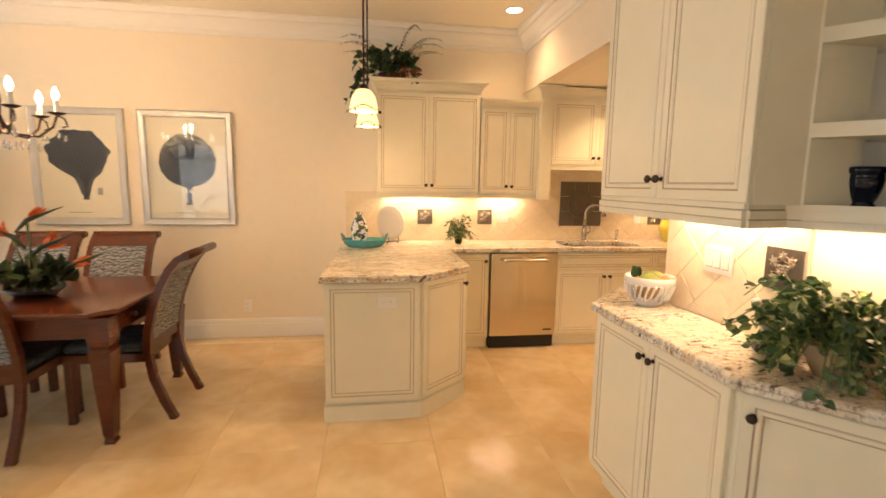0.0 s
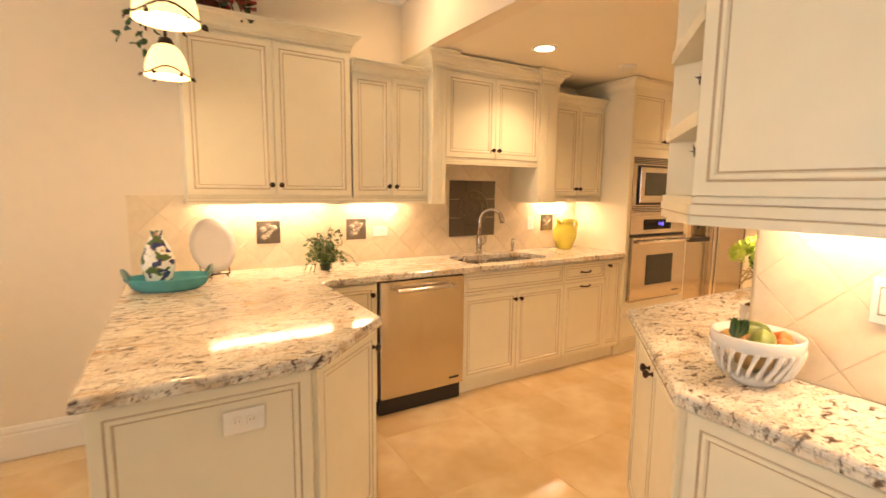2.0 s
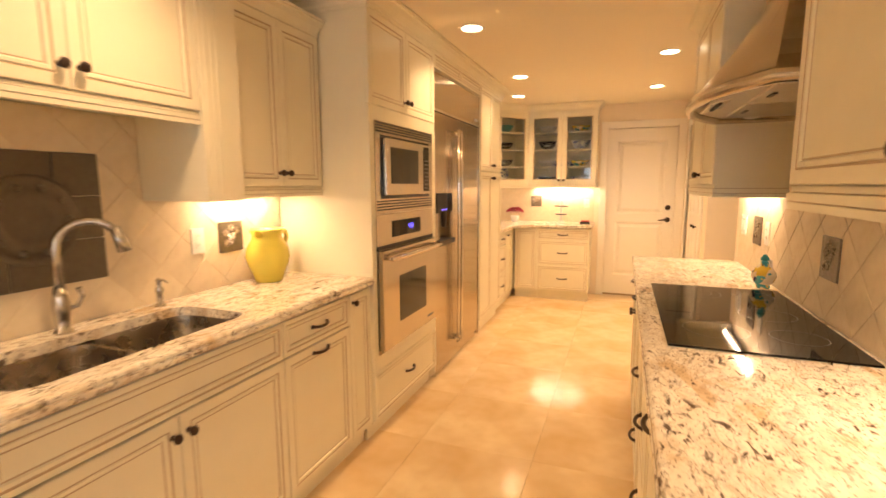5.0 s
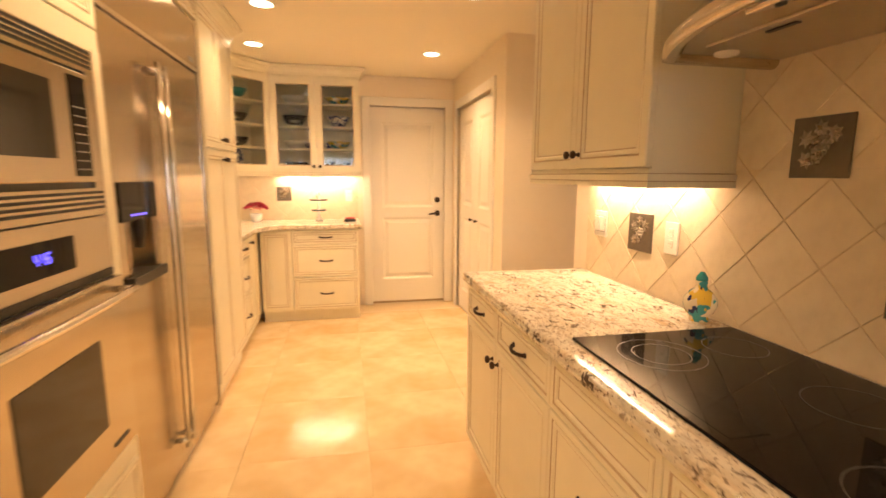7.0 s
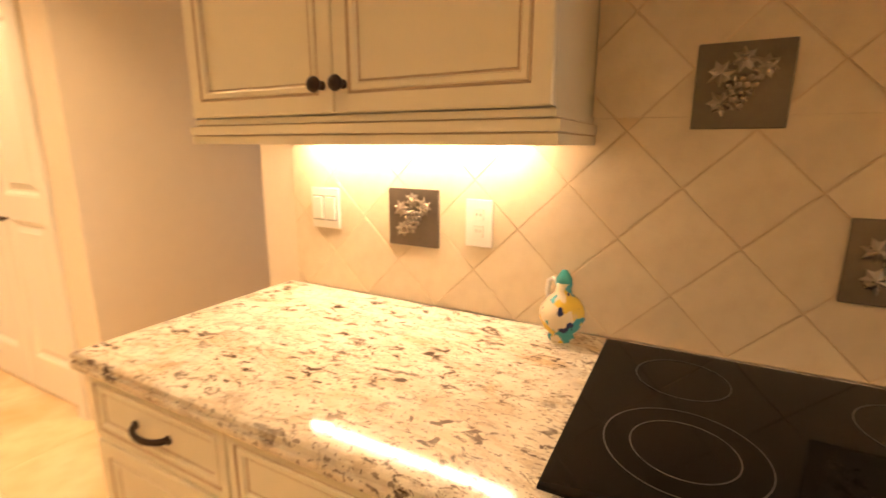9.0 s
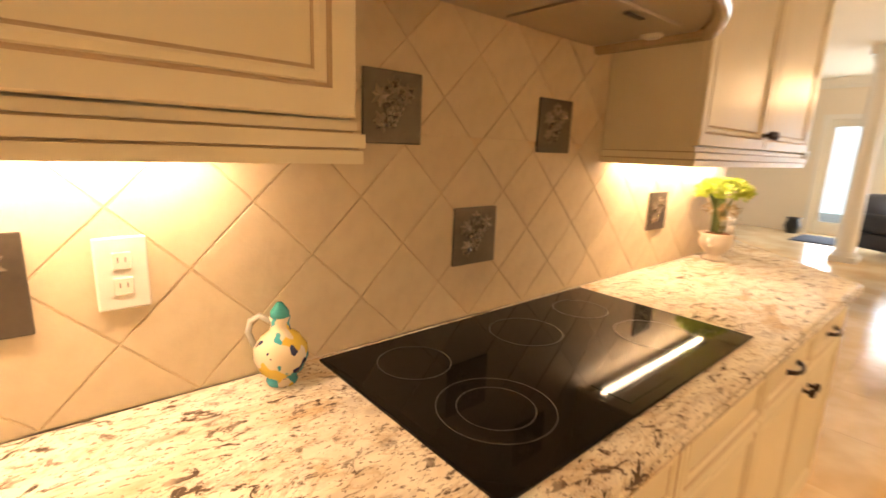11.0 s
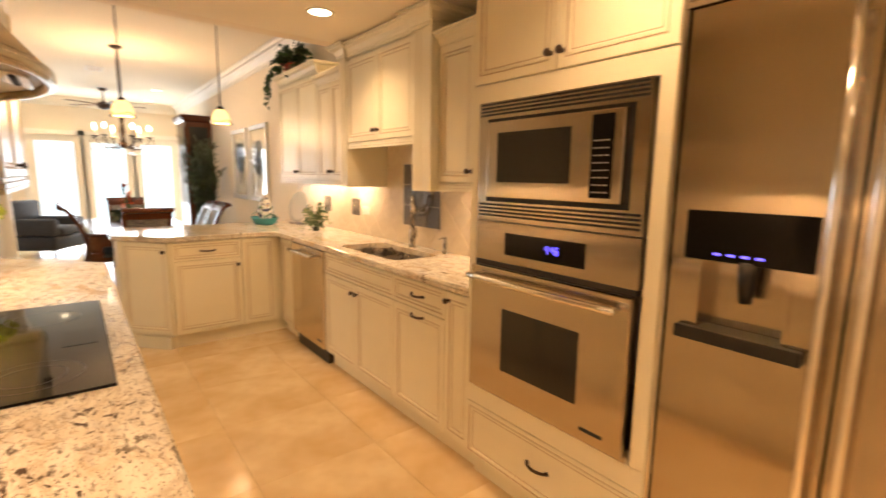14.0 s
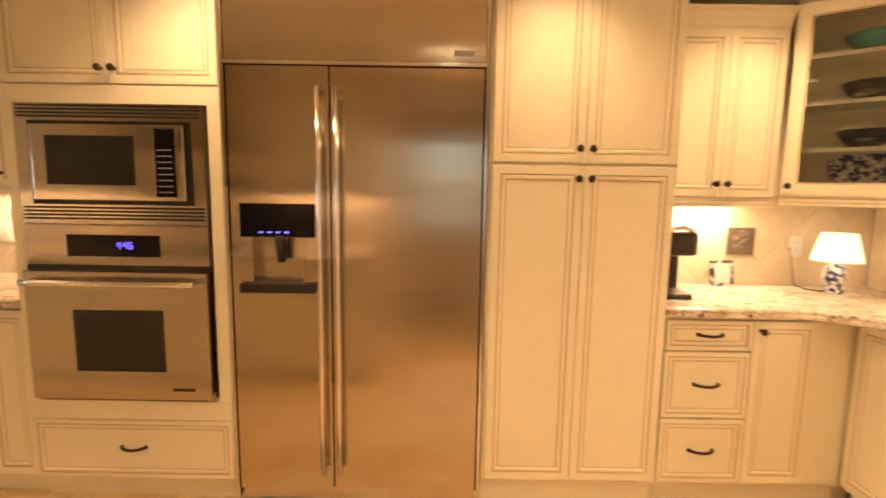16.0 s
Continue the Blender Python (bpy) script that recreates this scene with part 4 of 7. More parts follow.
rl = thing("cabinet_light_rail", "cream moulded light rail under the end wall cabinets", "moulding", pose(0, 0, 0))
for run in ([(1.372, 2.215), (1.340, 2.215), (1.000, 1.912)], [(1.000, 1.911), (1.000, 1.058)], [(1.004, 1.059), (1.155, 1.085), (1.50, 0.685)]):
    light_rail(rl, run, 1.422, 1.27)
strip_light(0, 0.70, 0, 1.397, 5, -90, (1.285, 1.50))
# extra lamp without a fitting, added to brighten the tiles under the splayed shelf
lamp("strip_lamp", "AREA", 3.0, pose(1.40, 0.98, 1.36, 0, 0, -49), WARMER, size=0.35, size_y=0.03)

# range hood
hd = thing("range_hood", "stainless steel chimney range hood with curved canopy", "range hood", pose(3.022, 1.922, 0))
n = 18
arc = []
for k in range(n + 1):
    u = -1 + 2 * k / n
    arc.append((0.465 * u, 0.335 + 0.145 * (1 - abs(u) ** 2.2)))
outl = [(0.465, 0.0)] + arc[::-1] + [(-0.465, 0.0)]


def hood_ring(bm, k, z):
    """The canopy's outline drawn in by k metres at height z, open along the wall."""
    return [bm.verts.new((x * (1 - k / 0.465), max(0.0, y - k), z)) for x, y in outl]


bm = bmnew()
lip = [hood_ring(bm, k, z) for k, z in ((0.034, 1.668), (0.032, 1.656), (0.022, 1.6475), (0.010, 1.646), (0.002, 1.651), (0.0, 1.660), (0.0, 1.676), (0.004, 1.682), (0.012, 1.684))]
for a, c in zip(lip, lip[1:]):
    for k in range(len(a) - 1):
        f = bm.faces.new((a[k], a[k + 1], c[k + 1], c[k]))
        f.smooth = True
part("canopy_rim", bm, STEELH, hd, "rounded polished rim")
bm = bmnew()
top = [(0.15, 0.0)] + [(0.15 * (-1 + 2 * k / n), 0.235) for k in range(n + 1)][::-1] + [(-0.15, 0.0)]
rows = []
for u, z in ((0.03, 1.684), (0.19, 1.726), (0.36, 1.776), (0.58, 1.850), (0.80, 1.930), (1.0, 2.01)):
    rows.append([bm.verts.new((p[0] * (1 - u) + q[0] * u, p[1] * (1 - u) + q[1] * u, z)) for p, q in zip(outl, top)])
for a, c in zip(rows, rows[1:]):
    for k in range(len(a)):
        f = bm.faces.new((a[k], a[(k + 1) % len(a)], c[(k + 1) % len(a)], c[k]))
        f.smooth = 1 < k < len(a) - 4
part("canopy", bm, STEELH, hd)
bm = bmnew()
box(bm, -0.15, 0.15, 0.0, 0.235, 2.008, 2.348)
part("chimney", bm, STEEL, hd)
FILTER = material("satin_filter_steel", (0.56, 0.51, 0.44), 0.34, 1.0, grain=0.08, grain_scale=8, stretch=(2, 90, 90))
bm = bmnew()
prism(bm, [(x * 0.93, max(0.004, y - 0.033)) for x, y in outl], 1.667, 1.672)
part("underside", bm, FILTER, hd)
for sx in (-0.18, 0.18):
    bm = bmnew()
    box(bm, sx - 0.172, sx + 0.172, 0.04, 0.30, 1.660, 1.6668, 0, 0.002)
    fl = part("filter", bm, FILTER, hd, "brushed grease filter panel")
    bm = bmnew()
    box(bm, sx - 0.035, sx + 0.035, 0.262, 0.276, 1.6565, 1.6605, 0, 0.001)
    part("pull", bm, BLACK, fl, "dark filter pull slot")
for sx in (-0.40, 0.40):
    bm = bmnew()
    lathe(bm, [(0.0, -0.004), (0.02, -0.004), (0.028, 0.0), (0.028, 0.006)], 18, pose(sx, 0.20, 1.6622))
    part("hood_lamp", bm, PLATE, hd, "small unlit halogen lamp")
tilt = pose(0, 0.392, 1.661, -14, 0, 0)
bm = bmnew()
box(bm, -0.11, 0.11, -0.034, 0.034, -0.004, 0.006, 0, 0.002)
bm.transform(tilt)
hp = part("control_panel", bm, CHROME, hd)
for k in range(5):
    bm = bmnew()
    lathe(bm, [(0.0, -0.006), (0.009, -0.005), (0.010, 0.0)], 12, tilt @ pose(-0.07 + 0.035 * k, 0, -0.003))
    part("button", bm, BLACK, hp)

# ---------------------------------------------------------------- doors, casings, windows


def door_panel(bm, w, h, panels, t=0.04):
    """A door leaf with moulded recessed panels and raised fields; x along its width, front at y = 0."""
    box(bm, 0, w, 0.016, t, 0, h)
    st = 0.11
    zs = [0.0] + [v for p in panels for v in p] + [h]
    for a, c in zip(zs[0::2], zs[1::2]):
        box(bm, st, w - st, 0.0, 0.0165, a, c)
    box(bm, 0, st, 0.0, 0.0165, 0, h)
    box(bm, w - st, w, 0.0, 0.0165, 0, h)
    for z0, z1 in panels:
        prev = None
        for ins, y in ((0.0, 0.0), (0.004, 0.003), (0.008, 0.003), (0.022, 0.0145), (0.032, 0.0150), (0.060, 0.006), (0.064, 0.0035)):
            vs = [bm.verts.new(p) for p in ((st + ins, y, z0 + ins), (w - st - ins, y, z0 + ins), (w - st - ins, y, z1 - ins), (st + ins, y, z1 - ins))]
            if prev:
                for k in range(4):
                    bm.faces.new((prev[k], prev[(k + 1) % 4], vs[(k + 1) % 4], vs[k]))
            prev = vs
        bm.faces.new(prev)


WHITE = material("white_enamel", (0.84, 0.80, 0.72), 0.32, blotch=0.04, blotch_scale=2, bump=0.02, bump_scale=90)
d1 = tagged(new("door_1"), "closed white two-panel door with bronze lever", "door", kind="structure")
d1.matrix_world = pose(E_X + 0.03, DOOR_Y[1], 0.012, 0, 0, -90)
bm = bmnew()
door_panel(bm, DOOR_Y[1] - DOOR_Y[0], 2.045, [(0.25, 0.92), (1.02, 1.90)])
part("leaf", bm, WHITE, d1)
bm = bmnew()
lathe(bm, [(0.0, 0.018), (0.02, 0.016), (0.03, 0.006), (0.031, 0.0)], 20, pose(0.70, 0.0, 1.10, 90))
part("deadbolt", bm, BRONZE, d1, "round bronze deadbolt")
bm = bmnew()
lathe(bm, [(0.0, 0.018), (0.02, 0.016), (0.03, 0.006), (0.031, 0.0)], 20, pose(0.70, 0.0, 0.955, 90))
tube(bm, [(0.70, -0.01, 0.955), (0.70, -0.05, 0.955), (0.66, -0.055, 0.957), (0.60, -0.05, 0.948)], [0.012, 0.011, 0.010, 0.008], 10)
part("lever", bm, BRONZE, d1, "bronze lever handle")
bm = bmnew()
box(bm, 0.0, DOOR_Y[1] - DOOR_Y[0], -0.012, 0.05, -0.008, 0.012)
part("threshold", bm, STEELH, d1, "metal threshold strip")
b = bmnew()
for a in ((DOOR_Y[0] - 0.085, DOOR_Y[0], 0, 2.145), (DOOR_Y[1], DOOR_Y[1] + 0.085, 0, 2.145), (DOOR_Y[0], DOOR_Y[1], 2.06, 2.145)):
    box(b, E_X - 0.02, E_X + 0.03, a[0], a[1], a[2], a[3], 0, 0.004)
structure("trim_door", b, WHITE, "white door casing", "door casing")
d2 = tagged(new("door_2"), "white bifold closet door with two small knobs", "door", kind="structure")
d2.matrix_world = pose(CL[1], 1.905, 0.01, 0, 0, 180)
lw = (CL[1] - CL[0]) / 2
for k in range(2):
    bm = bmnew()
    door_panel(bm, lw - 0.004, 2.01, [(0.2, 0.95), (1.07, 1.87)], 0.03)
    lf = part("leaf", bm, WHITE, d2, at=pose(k * lw + 0.002, 0, 0))
    ob = new("knob", knob_mesh())
    ob.parent = lf
    ob.matrix_basis = pose(lw * (0.86 if k == 0 else 0.14), 0, 0.95)
b = bmnew()
for a in ((CL[0] - 0.075, CL[0], 0, 2.11), (CL[1], CL[1] + 0.075, 0, 2.11), (CL[0], CL[1], 2.03, 2.11)):
    box(b, a[0], a[1], 1.91, 1.948, a[2], a[3], 0, 0.004)
structure("trim_closet", b, WHITE, "white closet casing", "door casing")
for k, (y0, y1) in enumerate(FRENCH):
    u = tagged(new("window_%d" % (k + 1)), "tall white glazed garden door, bright outside", "glazed door", kind="structure")
    u.matrix_world = pose(W_X - 0.08, y0, 0)
    w = y1 - y0
    bm = bmnew()
    for a in ((0, 0.12, 0.0, 2.15), (w - 0.12, w, 0.0, 2.15), (0.12, w - 0.12, 0.0, 0.24), (0.12, w - 0.12, 2.02, 2.15)):
        box(bm, -0.025, 0.025, a[0], a[1], a[2], a[3])
    part("frame", bm, WHITE, u)
    bm = bmnew()
    box(bm, -0.004, 0.004, 0.12, w - 0.12, 0.24, 2.02)
    pane = part("pane", bm, GLASS, u, "clear glass pane")
    pane.visible_shadow = False
    bm = bmnew()
    for a in ((-0.09, 0.0, 0.0, 2.24), (w, w + 0.09, 0.0, 2.24), (0.0, w, 2.15, 2.24)):
        box(bm, 0.08, 0.105, a[0], a[1], a[2], a[3])
    part("casing", bm, WHITE, u)
u = tagged(new("window_5"), "wide window with white louvred shutters", "window", kind="structure")
u.matrix_world = pose(-4.8, S_Y - 0.07, 0)
for k in range(4):
    x0 = 0.8 * k
    bm = bmnew()
    for a in ((x0, x0 + 0.06, 0.35, 2.35), (x0 + 0.74, x0 + 0.8, 0.35, 2.35), (x0 + 0.06, x0 + 0.74, 0.35, 0.45), (x0 + 0.06, x0 + 0.74, 2.25, 2.35)):
        box(bm, a[0], a[1], -0.02, 0.02, a[2], a[3])
    sf = part("shutter", bm, WHITE, u)
    for j in range(20):
        bm = bmnew()
        box(bm, x0 + 0.06, x0 + 0.74, -0.03, 0.03, -0.004, 0.004)
        bm.transform(Matrix.Translation((0, 0, 0.49 + j * 0.09)) @ Matrix.Rotation(radians(25), 4, "X"))
        part("slat", bm, WHITE, sf)
u = tagged(new("window_6"), "white framed hall window, bright outside", "window", kind="structure")
u.matrix_world = pose(4.68, -0.08, 0)
bm = bmnew()
for a in ((0, 0.05, 0.88, 2.02), (0.79, 0.84, 0.88, 2.02), (0.05, 0.79, 0.88, 0.93), (0.05, 0.79, 1.97, 2.02), (0.05, 0.79, 1.43, 1.47)):
    box(bm, a[0], a[1], -0.02, 0.02, a[2], a[3])
part("frame", bm, WHITE, u)
b = bmnew()
box(b, -13.0, -12.9, -14, 12, -1, 7)
structure("backdrop", b, OUTSIDE, "bright hazy garden beyond the glass", "backdrop")
b = bmnew()
box(b, -13.0, W_X - 0.15, -14, 12, -0.2, -0.02)
structure("ground", b, material("terrace_paving", (0.45, 0.42, 0.36), 0.8, grain=0.3, grain_scale=6, blotch=0.3), "pale terrace paving outside", "ground")

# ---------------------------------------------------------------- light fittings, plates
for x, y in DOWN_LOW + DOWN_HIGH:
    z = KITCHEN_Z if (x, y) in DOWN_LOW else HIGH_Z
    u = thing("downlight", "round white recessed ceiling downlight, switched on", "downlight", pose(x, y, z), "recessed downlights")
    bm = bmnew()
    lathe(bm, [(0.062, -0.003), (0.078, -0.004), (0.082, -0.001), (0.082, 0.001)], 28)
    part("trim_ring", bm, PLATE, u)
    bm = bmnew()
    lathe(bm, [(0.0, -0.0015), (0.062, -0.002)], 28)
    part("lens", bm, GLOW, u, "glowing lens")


def air_vent(x, y, z, w, d):
    u = thing("air_vent", "white louvred ceiling air vent", "vent", pose(x, y, z))
    bm = bmnew()
    for a in ((-w / 2, -w / 2 + 0.02, -d / 2, d / 2), (w / 2 - 0.02, w / 2, -d / 2, d / 2), (-w / 2, w / 2, -d / 2, -d / 2 + 0.02), (-w / 2, w / 2, d / 2 - 0.02, d / 2)):
        box(bm, a[0], a[1], a[2], a[3], -0.010, -0.001)
    part("frame", bm, PLATE, u)
    for k in range(6):
        bm = bmnew()
        xx = -w / 2 + 0.03 + (w - 0.06) * k / 5
        box(bm, xx - 0.008, xx + 0.008, -d / 2 + 0.02, d / 2 - 0.02, -0.012, -0.004)
        part("slat", bm, PLATE, u)


air_vent(3.0, 2.72, KITCHEN_Z, 0.30, 0.16)
air_vent(-3.8, 2.78, HIGH_Z, 0.35, 0.2)
u = thing("smoke_detector", "small round white ceiling speaker", "detector", pose(2.86, 3.60, KITCHEN_Z))
bm = bmnew()
lathe(bm, [(0.0, -0.02), (0.05, -0.018), (0.062, -0.006), (0.062, -0.001)], 24)
part("cover", bm, PLATE, u)
SLOT = material("slot_grey", (0.30, 0.28, 0.25), 0.6)


def plate(m, w, h, kind, label, name="outlet"):
    """A wall plate at the pose m: x along the wall, y into the wall, centre of the plate."""
    u = thing(name, label, "switch plate" if kind == "switch" else "outlet", m, "wall plates")
    bm = bmnew()
    box(bm, -w / 2, w / 2, -0.007, 0.0, -h / 2, h / 2, 0, 0.003)
    part("plate", bm, PLATE, u)
    n = max(1, round(w / 0.048) - 0) if kind == "switch" else 1
    for k in range(n):
        cx = (k - (n - 1) / 2) * 0.046
        bm = bmnew()
        if kind == "switch":
            box(bm, cx - 0.0155, cx + 0.0155, -0.0125, -0.006, -0.032, 0.032, 0, 0.003)
            rk = part("rocker", bm, WHITE, u)
            bm = bmnew()
            # grey sheet round the rocker paints in the shade of its recess
            box(bm, cx - 0.0185, cx + 0.0185, -0.0074, -0.0066, -0.0355, 0.0355)
            part("gap", bm, SLOT, rk)
        else:
            hor = w > h
            for s in (-1, 1):
                ox, oz = (0.02 * s, 0) if hor else (0, 0.02 * s)
                bm2 = bmnew()
                box(bm2, ox - 0.013, ox + 0.013, -0.009, -0.006, oz - 0.014, oz + 0.014, 0, 0.002)
                rc = part("receptacle", bm2, WHITE, u)
                bm3 = bmnew()
                box(bm3, ox - 0.006, ox - 0.004, -0.0095, -0.0088, oz - 0.002, oz + 0.006)
                box(bm3, ox + 0.004, ox + 0.006, -0.0095, -0.0088, oz - 0.002, oz + 0.006)
                part("slots", bm3, SLOT, rc)
            bm.free()
    return u


TW = 0.010   # thickness of the wall tiles
plate(pose(1.218, N_Y - TW, 1.13), 0.115, 0.072, "outlet", "white outlet plate lying across the tiles")
plate(pose(2.655, N_Y - TW, 1.15), 0.07, 0.115, "outlet", "white outlet plate on the backsplash")
plate(pose(-1.216, N_Y, 0.30), 0.07, 0.115, "outlet", "white outlet plate low on the dining wall")
plate(pose(0.034, 2.650, 0.752), 0.115, 0.072, "outlet", "white outlet plate on the peninsula end panel")
plate(pose(4.285, 1.92 + TW, 1.155, 0, 0, 180), 0.10, 0.115, "switch", "white double switch plate under the cabinet", "switch_plate")
plate(pose(3.81, 1.92 + TW, 1.148, 0, 0, 180), 0.07, 0.115, "outlet", "white outlet plate beside the painted jug")
plate(pose(1.36 - TW, 1.568, 1.175, 0, 0, -90), 0.16, 0.115, "switch", "white triple switch plate on the tiles", "switch_plate")
plate(pose(E_X - TW, 3.03, 1.16, 0, 0, -90), 0.07, 0.115, "outlet", "white outlet plate beside the door")
plate(pose(6.88, N_Y - TW, 1.13), 0.07, 0.115, "outlet", "white outlet plate with a plugged-in lamp cord")

# ---------------------------------------------------------------- relief tiles


def relief(m, s=0.15, seed=1):
    rnd = random.Random(seed)
    u = thing("relief_tile", "dark pewter relief tile with raised grapes and leaves", "relief tile", m, "relief tiles")
    bm = bmnew()
    box(bm, -s / 2, s / 2, -0.004, 0.006, -s / 2, s / 2, 0, 0.002)
    part("plate", bm, PEWTER, u)
    bm = bmnew()
    k = s / 0.15
    for r in range(5):
        for c in range(5 - r):
            at = Matrix.Translation(((c - (4 - r) / 2) * 0.013 * k, -0.005, (0.012 - r * 0.012) * k)) @ Matrix.Diagonal((1, 0.7, 1, 1))
            bmesh.ops.create_icosphere(bm, subdivisions=1, radius=0.0075 * k, matrix=at)
    tagged(part("grape_relief", bm, WORN, u), kind="stuff")
    for cx, cz, a in ((-0.035, 0.022, 40), (0.034, 0.030, -35), (0.0, 0.045, 5), (-0.03, -0.03, 130)):
        bm = bmnew()
        vs = []
        for q in range(14):
            rr = (0.024 if q % 2 == 0 else 0.014) * k * rnd.uniform(0.85, 1.15)
            vs.append(bm.verts.new((rr * math.cos(2 * math.pi * q / 14), -0.0055, rr * math.sin(2 * math.pi * q / 14))))
        cv = bm.verts.new((0, -0.012, 0))
        for q in range(14):
            bm.faces.new((vs[q], vs[(q + 1) % 14], cv))
        bm.transform(Matrix.Translation((cx * k, 0, cz * k)) @ Matrix.Rotation(radians(a), 4, "Y"))
        part("leaf", bm, WORN, u)
    return u


for i, (x, z) in enumerate(((3.994, 1.148), (3.311, 1.434), (3.051, 1.138), (2.752, 1.428), (2.05, 1.145))):
    relief(pose(x, 1.92 + TW + 0.002, z, 0, 0, 180), 0.148, i)
for i, (x, z) in enumerate(((0.447, 1.150), (1.038, 1.150), (2.847, 1.150), (6.59, 1.155))):
    relief(pose(x, N_Y - TW - 0.002, z), 0.145, 10 + i)
relief(pose(1.36 - TW - 0.002, 1.262, 1.190, 0, 0, -90), 0.15, 20)
relief(pose(E_X - TW - 0.002, 3.66, 1.18, 0, 0, -90), 0.14, 21)
# large plaque behind the sink
u = thing("relief_plaque", "large pewter backsplash plaque of joined relief tiles with round medallion", "relief plaque", pose(2.032, N_Y - TW - 0.001, 1.285))
for ix in range(3):
    for iz in range(3):
        bm = bmnew()
        x0, z0 = -0.222 + ix * 0.149, -0.222 + iz * 0.149
        box(bm, x0, x0 + 0.146, -0.006, 0.006, z0, z0 + 0.146, 0, 0.003)
        part("tile", bm, PEWTER, u)
bm = bmnew()
lathe(bm, [(0.148, 0.004), (0.146, 0.014), (0.130, 0.016), (0.122, 0.009), (0.10, 0.010), (0.09, 0.016), (0.072, 0.015), (0.06, 0.009), (0.03, 0.012), (0.0, 0.018)], 40, pose(0, 0, 0, 90))
for k in range(10):
    a = 2 * math.pi * k / 10
    bmesh.ops.create_icosphere(bm, subdivisions=1, radius=0.014, matrix=Matrix.Translation((0.108 * math.cos(a), -0.012, 0.108 * math.sin(a))))
part("medallion", bm, PEWTER, u, "round raised medallion")

# ---------------------------------------------------------------- sink and tap
SINKSTEEL = material("satin_sink_steel", (0.34, 0.30, 0.25), 0.28, 1.0, grain=0.06, grain_scale=20)
sk = thing("sink", "double bowl stainless steel undermount sink", "sink", pose(0, 0, 0))
for x0, x1 in ((SINK[0] - 0.004, 2.062), (2.078, SINK[1] + 0.004)):
    bm = bmnew()
    rows = []
    for ins, z in ((0.0, 0.884), (0.004, 0.86), (0.008, 0.74), (0.03, 0.715), (0.12, 0.708)):
        rows.append([bm.verts.new((x, y, z)) for x, y in rounded(x0 + ins, x1 - ins, SINK[2] - 0.004 + ins, SINK[3] + 0.004 - ins, max(0.06 - ins * 0.3, 0.012))])
    for a, c in zip(rows, rows[1:]):
        for k in range(len(a)):
            f = bm.faces.new((a[k], a[(k + 1) % len(a)], c[(k + 1) % len(a)], c[k]))
            f.smooth = True
    bm.faces.new(rows[-1])
    part("bowl", bm, SINKSTEEL, sk)
    bm = bmnew()
    lathe(bm, [(0.0, 0.001), (0.03, 0.001), (0.042, 0.004), (0.045, 0.001)], 20, pose((x0 + x1) / 2, 4.06, 0.708))
    part("drain", bm, CHROME, sk)
bm = bmnew()
box(bm, 2.062, 2.078, SINK[2], SINK[3], 0.72, 0.882, 0, 0.004)
part("divider", bm, STEELH, sk)
NICKEL = material("brushed_nickel", (0.46, 0.42, 0.37), 0.22, 1.0, grain=0.05, grain_scale=40)
fc = thing("kitchen_tap", "brushed nickel gooseneck pull-down kitchen tap", "tap", pose(2.045, 4.285, 0.92))
bm = bmnew()
lathe(bm, [(0.0, 0.0), (0.03, 0.0), (0.028, 0.008), (0.02, 0.014), (0.022, 0.05), (0.026, 0.085), (0.022, 0.12), (0.0165, 0.15), (0.0, 0.15)], 20)
part("base", bm, NICKEL, fc)
bm = bmnew()
pts = [(0, 0, 0.14), (0, 0, 0.26)] + [(0.075 * (1 - math.cos(a)), -0.05 * (1 - math.cos(a)), 0.27 + 0.09 * math.sin(a)) for a in [math.pi * k / 10 for k in range(1, 9)]]
tube(bm, pts, 0.0135, 14)
part("neck", bm, NICKEL, fc)
bm = bmnew()
e = Vector(pts[-1])
tube(bm, [e + Vector((-0.004, 0.002, 0.014)), e + Vector((0.010, -0.006, -0.03)), e + Vector((0.018, -0.011, -0.07))], [0.014, 0.019, 0.021], 14)
part("spray_head", bm, NICKEL, fc)
bm = bmnew()
tube(bm, [(0.02, 0, 0.075), (0.045, -0.005, 0.08), (0.06, -0.01, 0.11), (0.05, -0.012, 0.14)], [0.008, 0.008, 0.007, 0.009], 10)
part("lever", bm, NICKEL, fc)
sp = thing("soap_dispenser", "brushed nickel soap pump beside the tap", "soap dispenser", pose(2.40, 4.30, 0.92))
bm = bmnew()
lathe(bm, [(0.0, 0.0), (0.02, 0.0), (0.018, 0.006), (0.010, 0.012), (0.012, 0.05), (0.016, 0.065), (0.009, 0.08), (0.009, 0.10), (0.013, 0.106), (0.0, 0.115)], 16)
part("body", bm, NICKEL, sp)
bm = bmnew()
tube(bm, [(0, 0, 0.10), (0.0, -0.02, 0.108), (0, -0.05, 0.10)], 0.0045, 8)
part("spout", bm, NICKEL, sp)

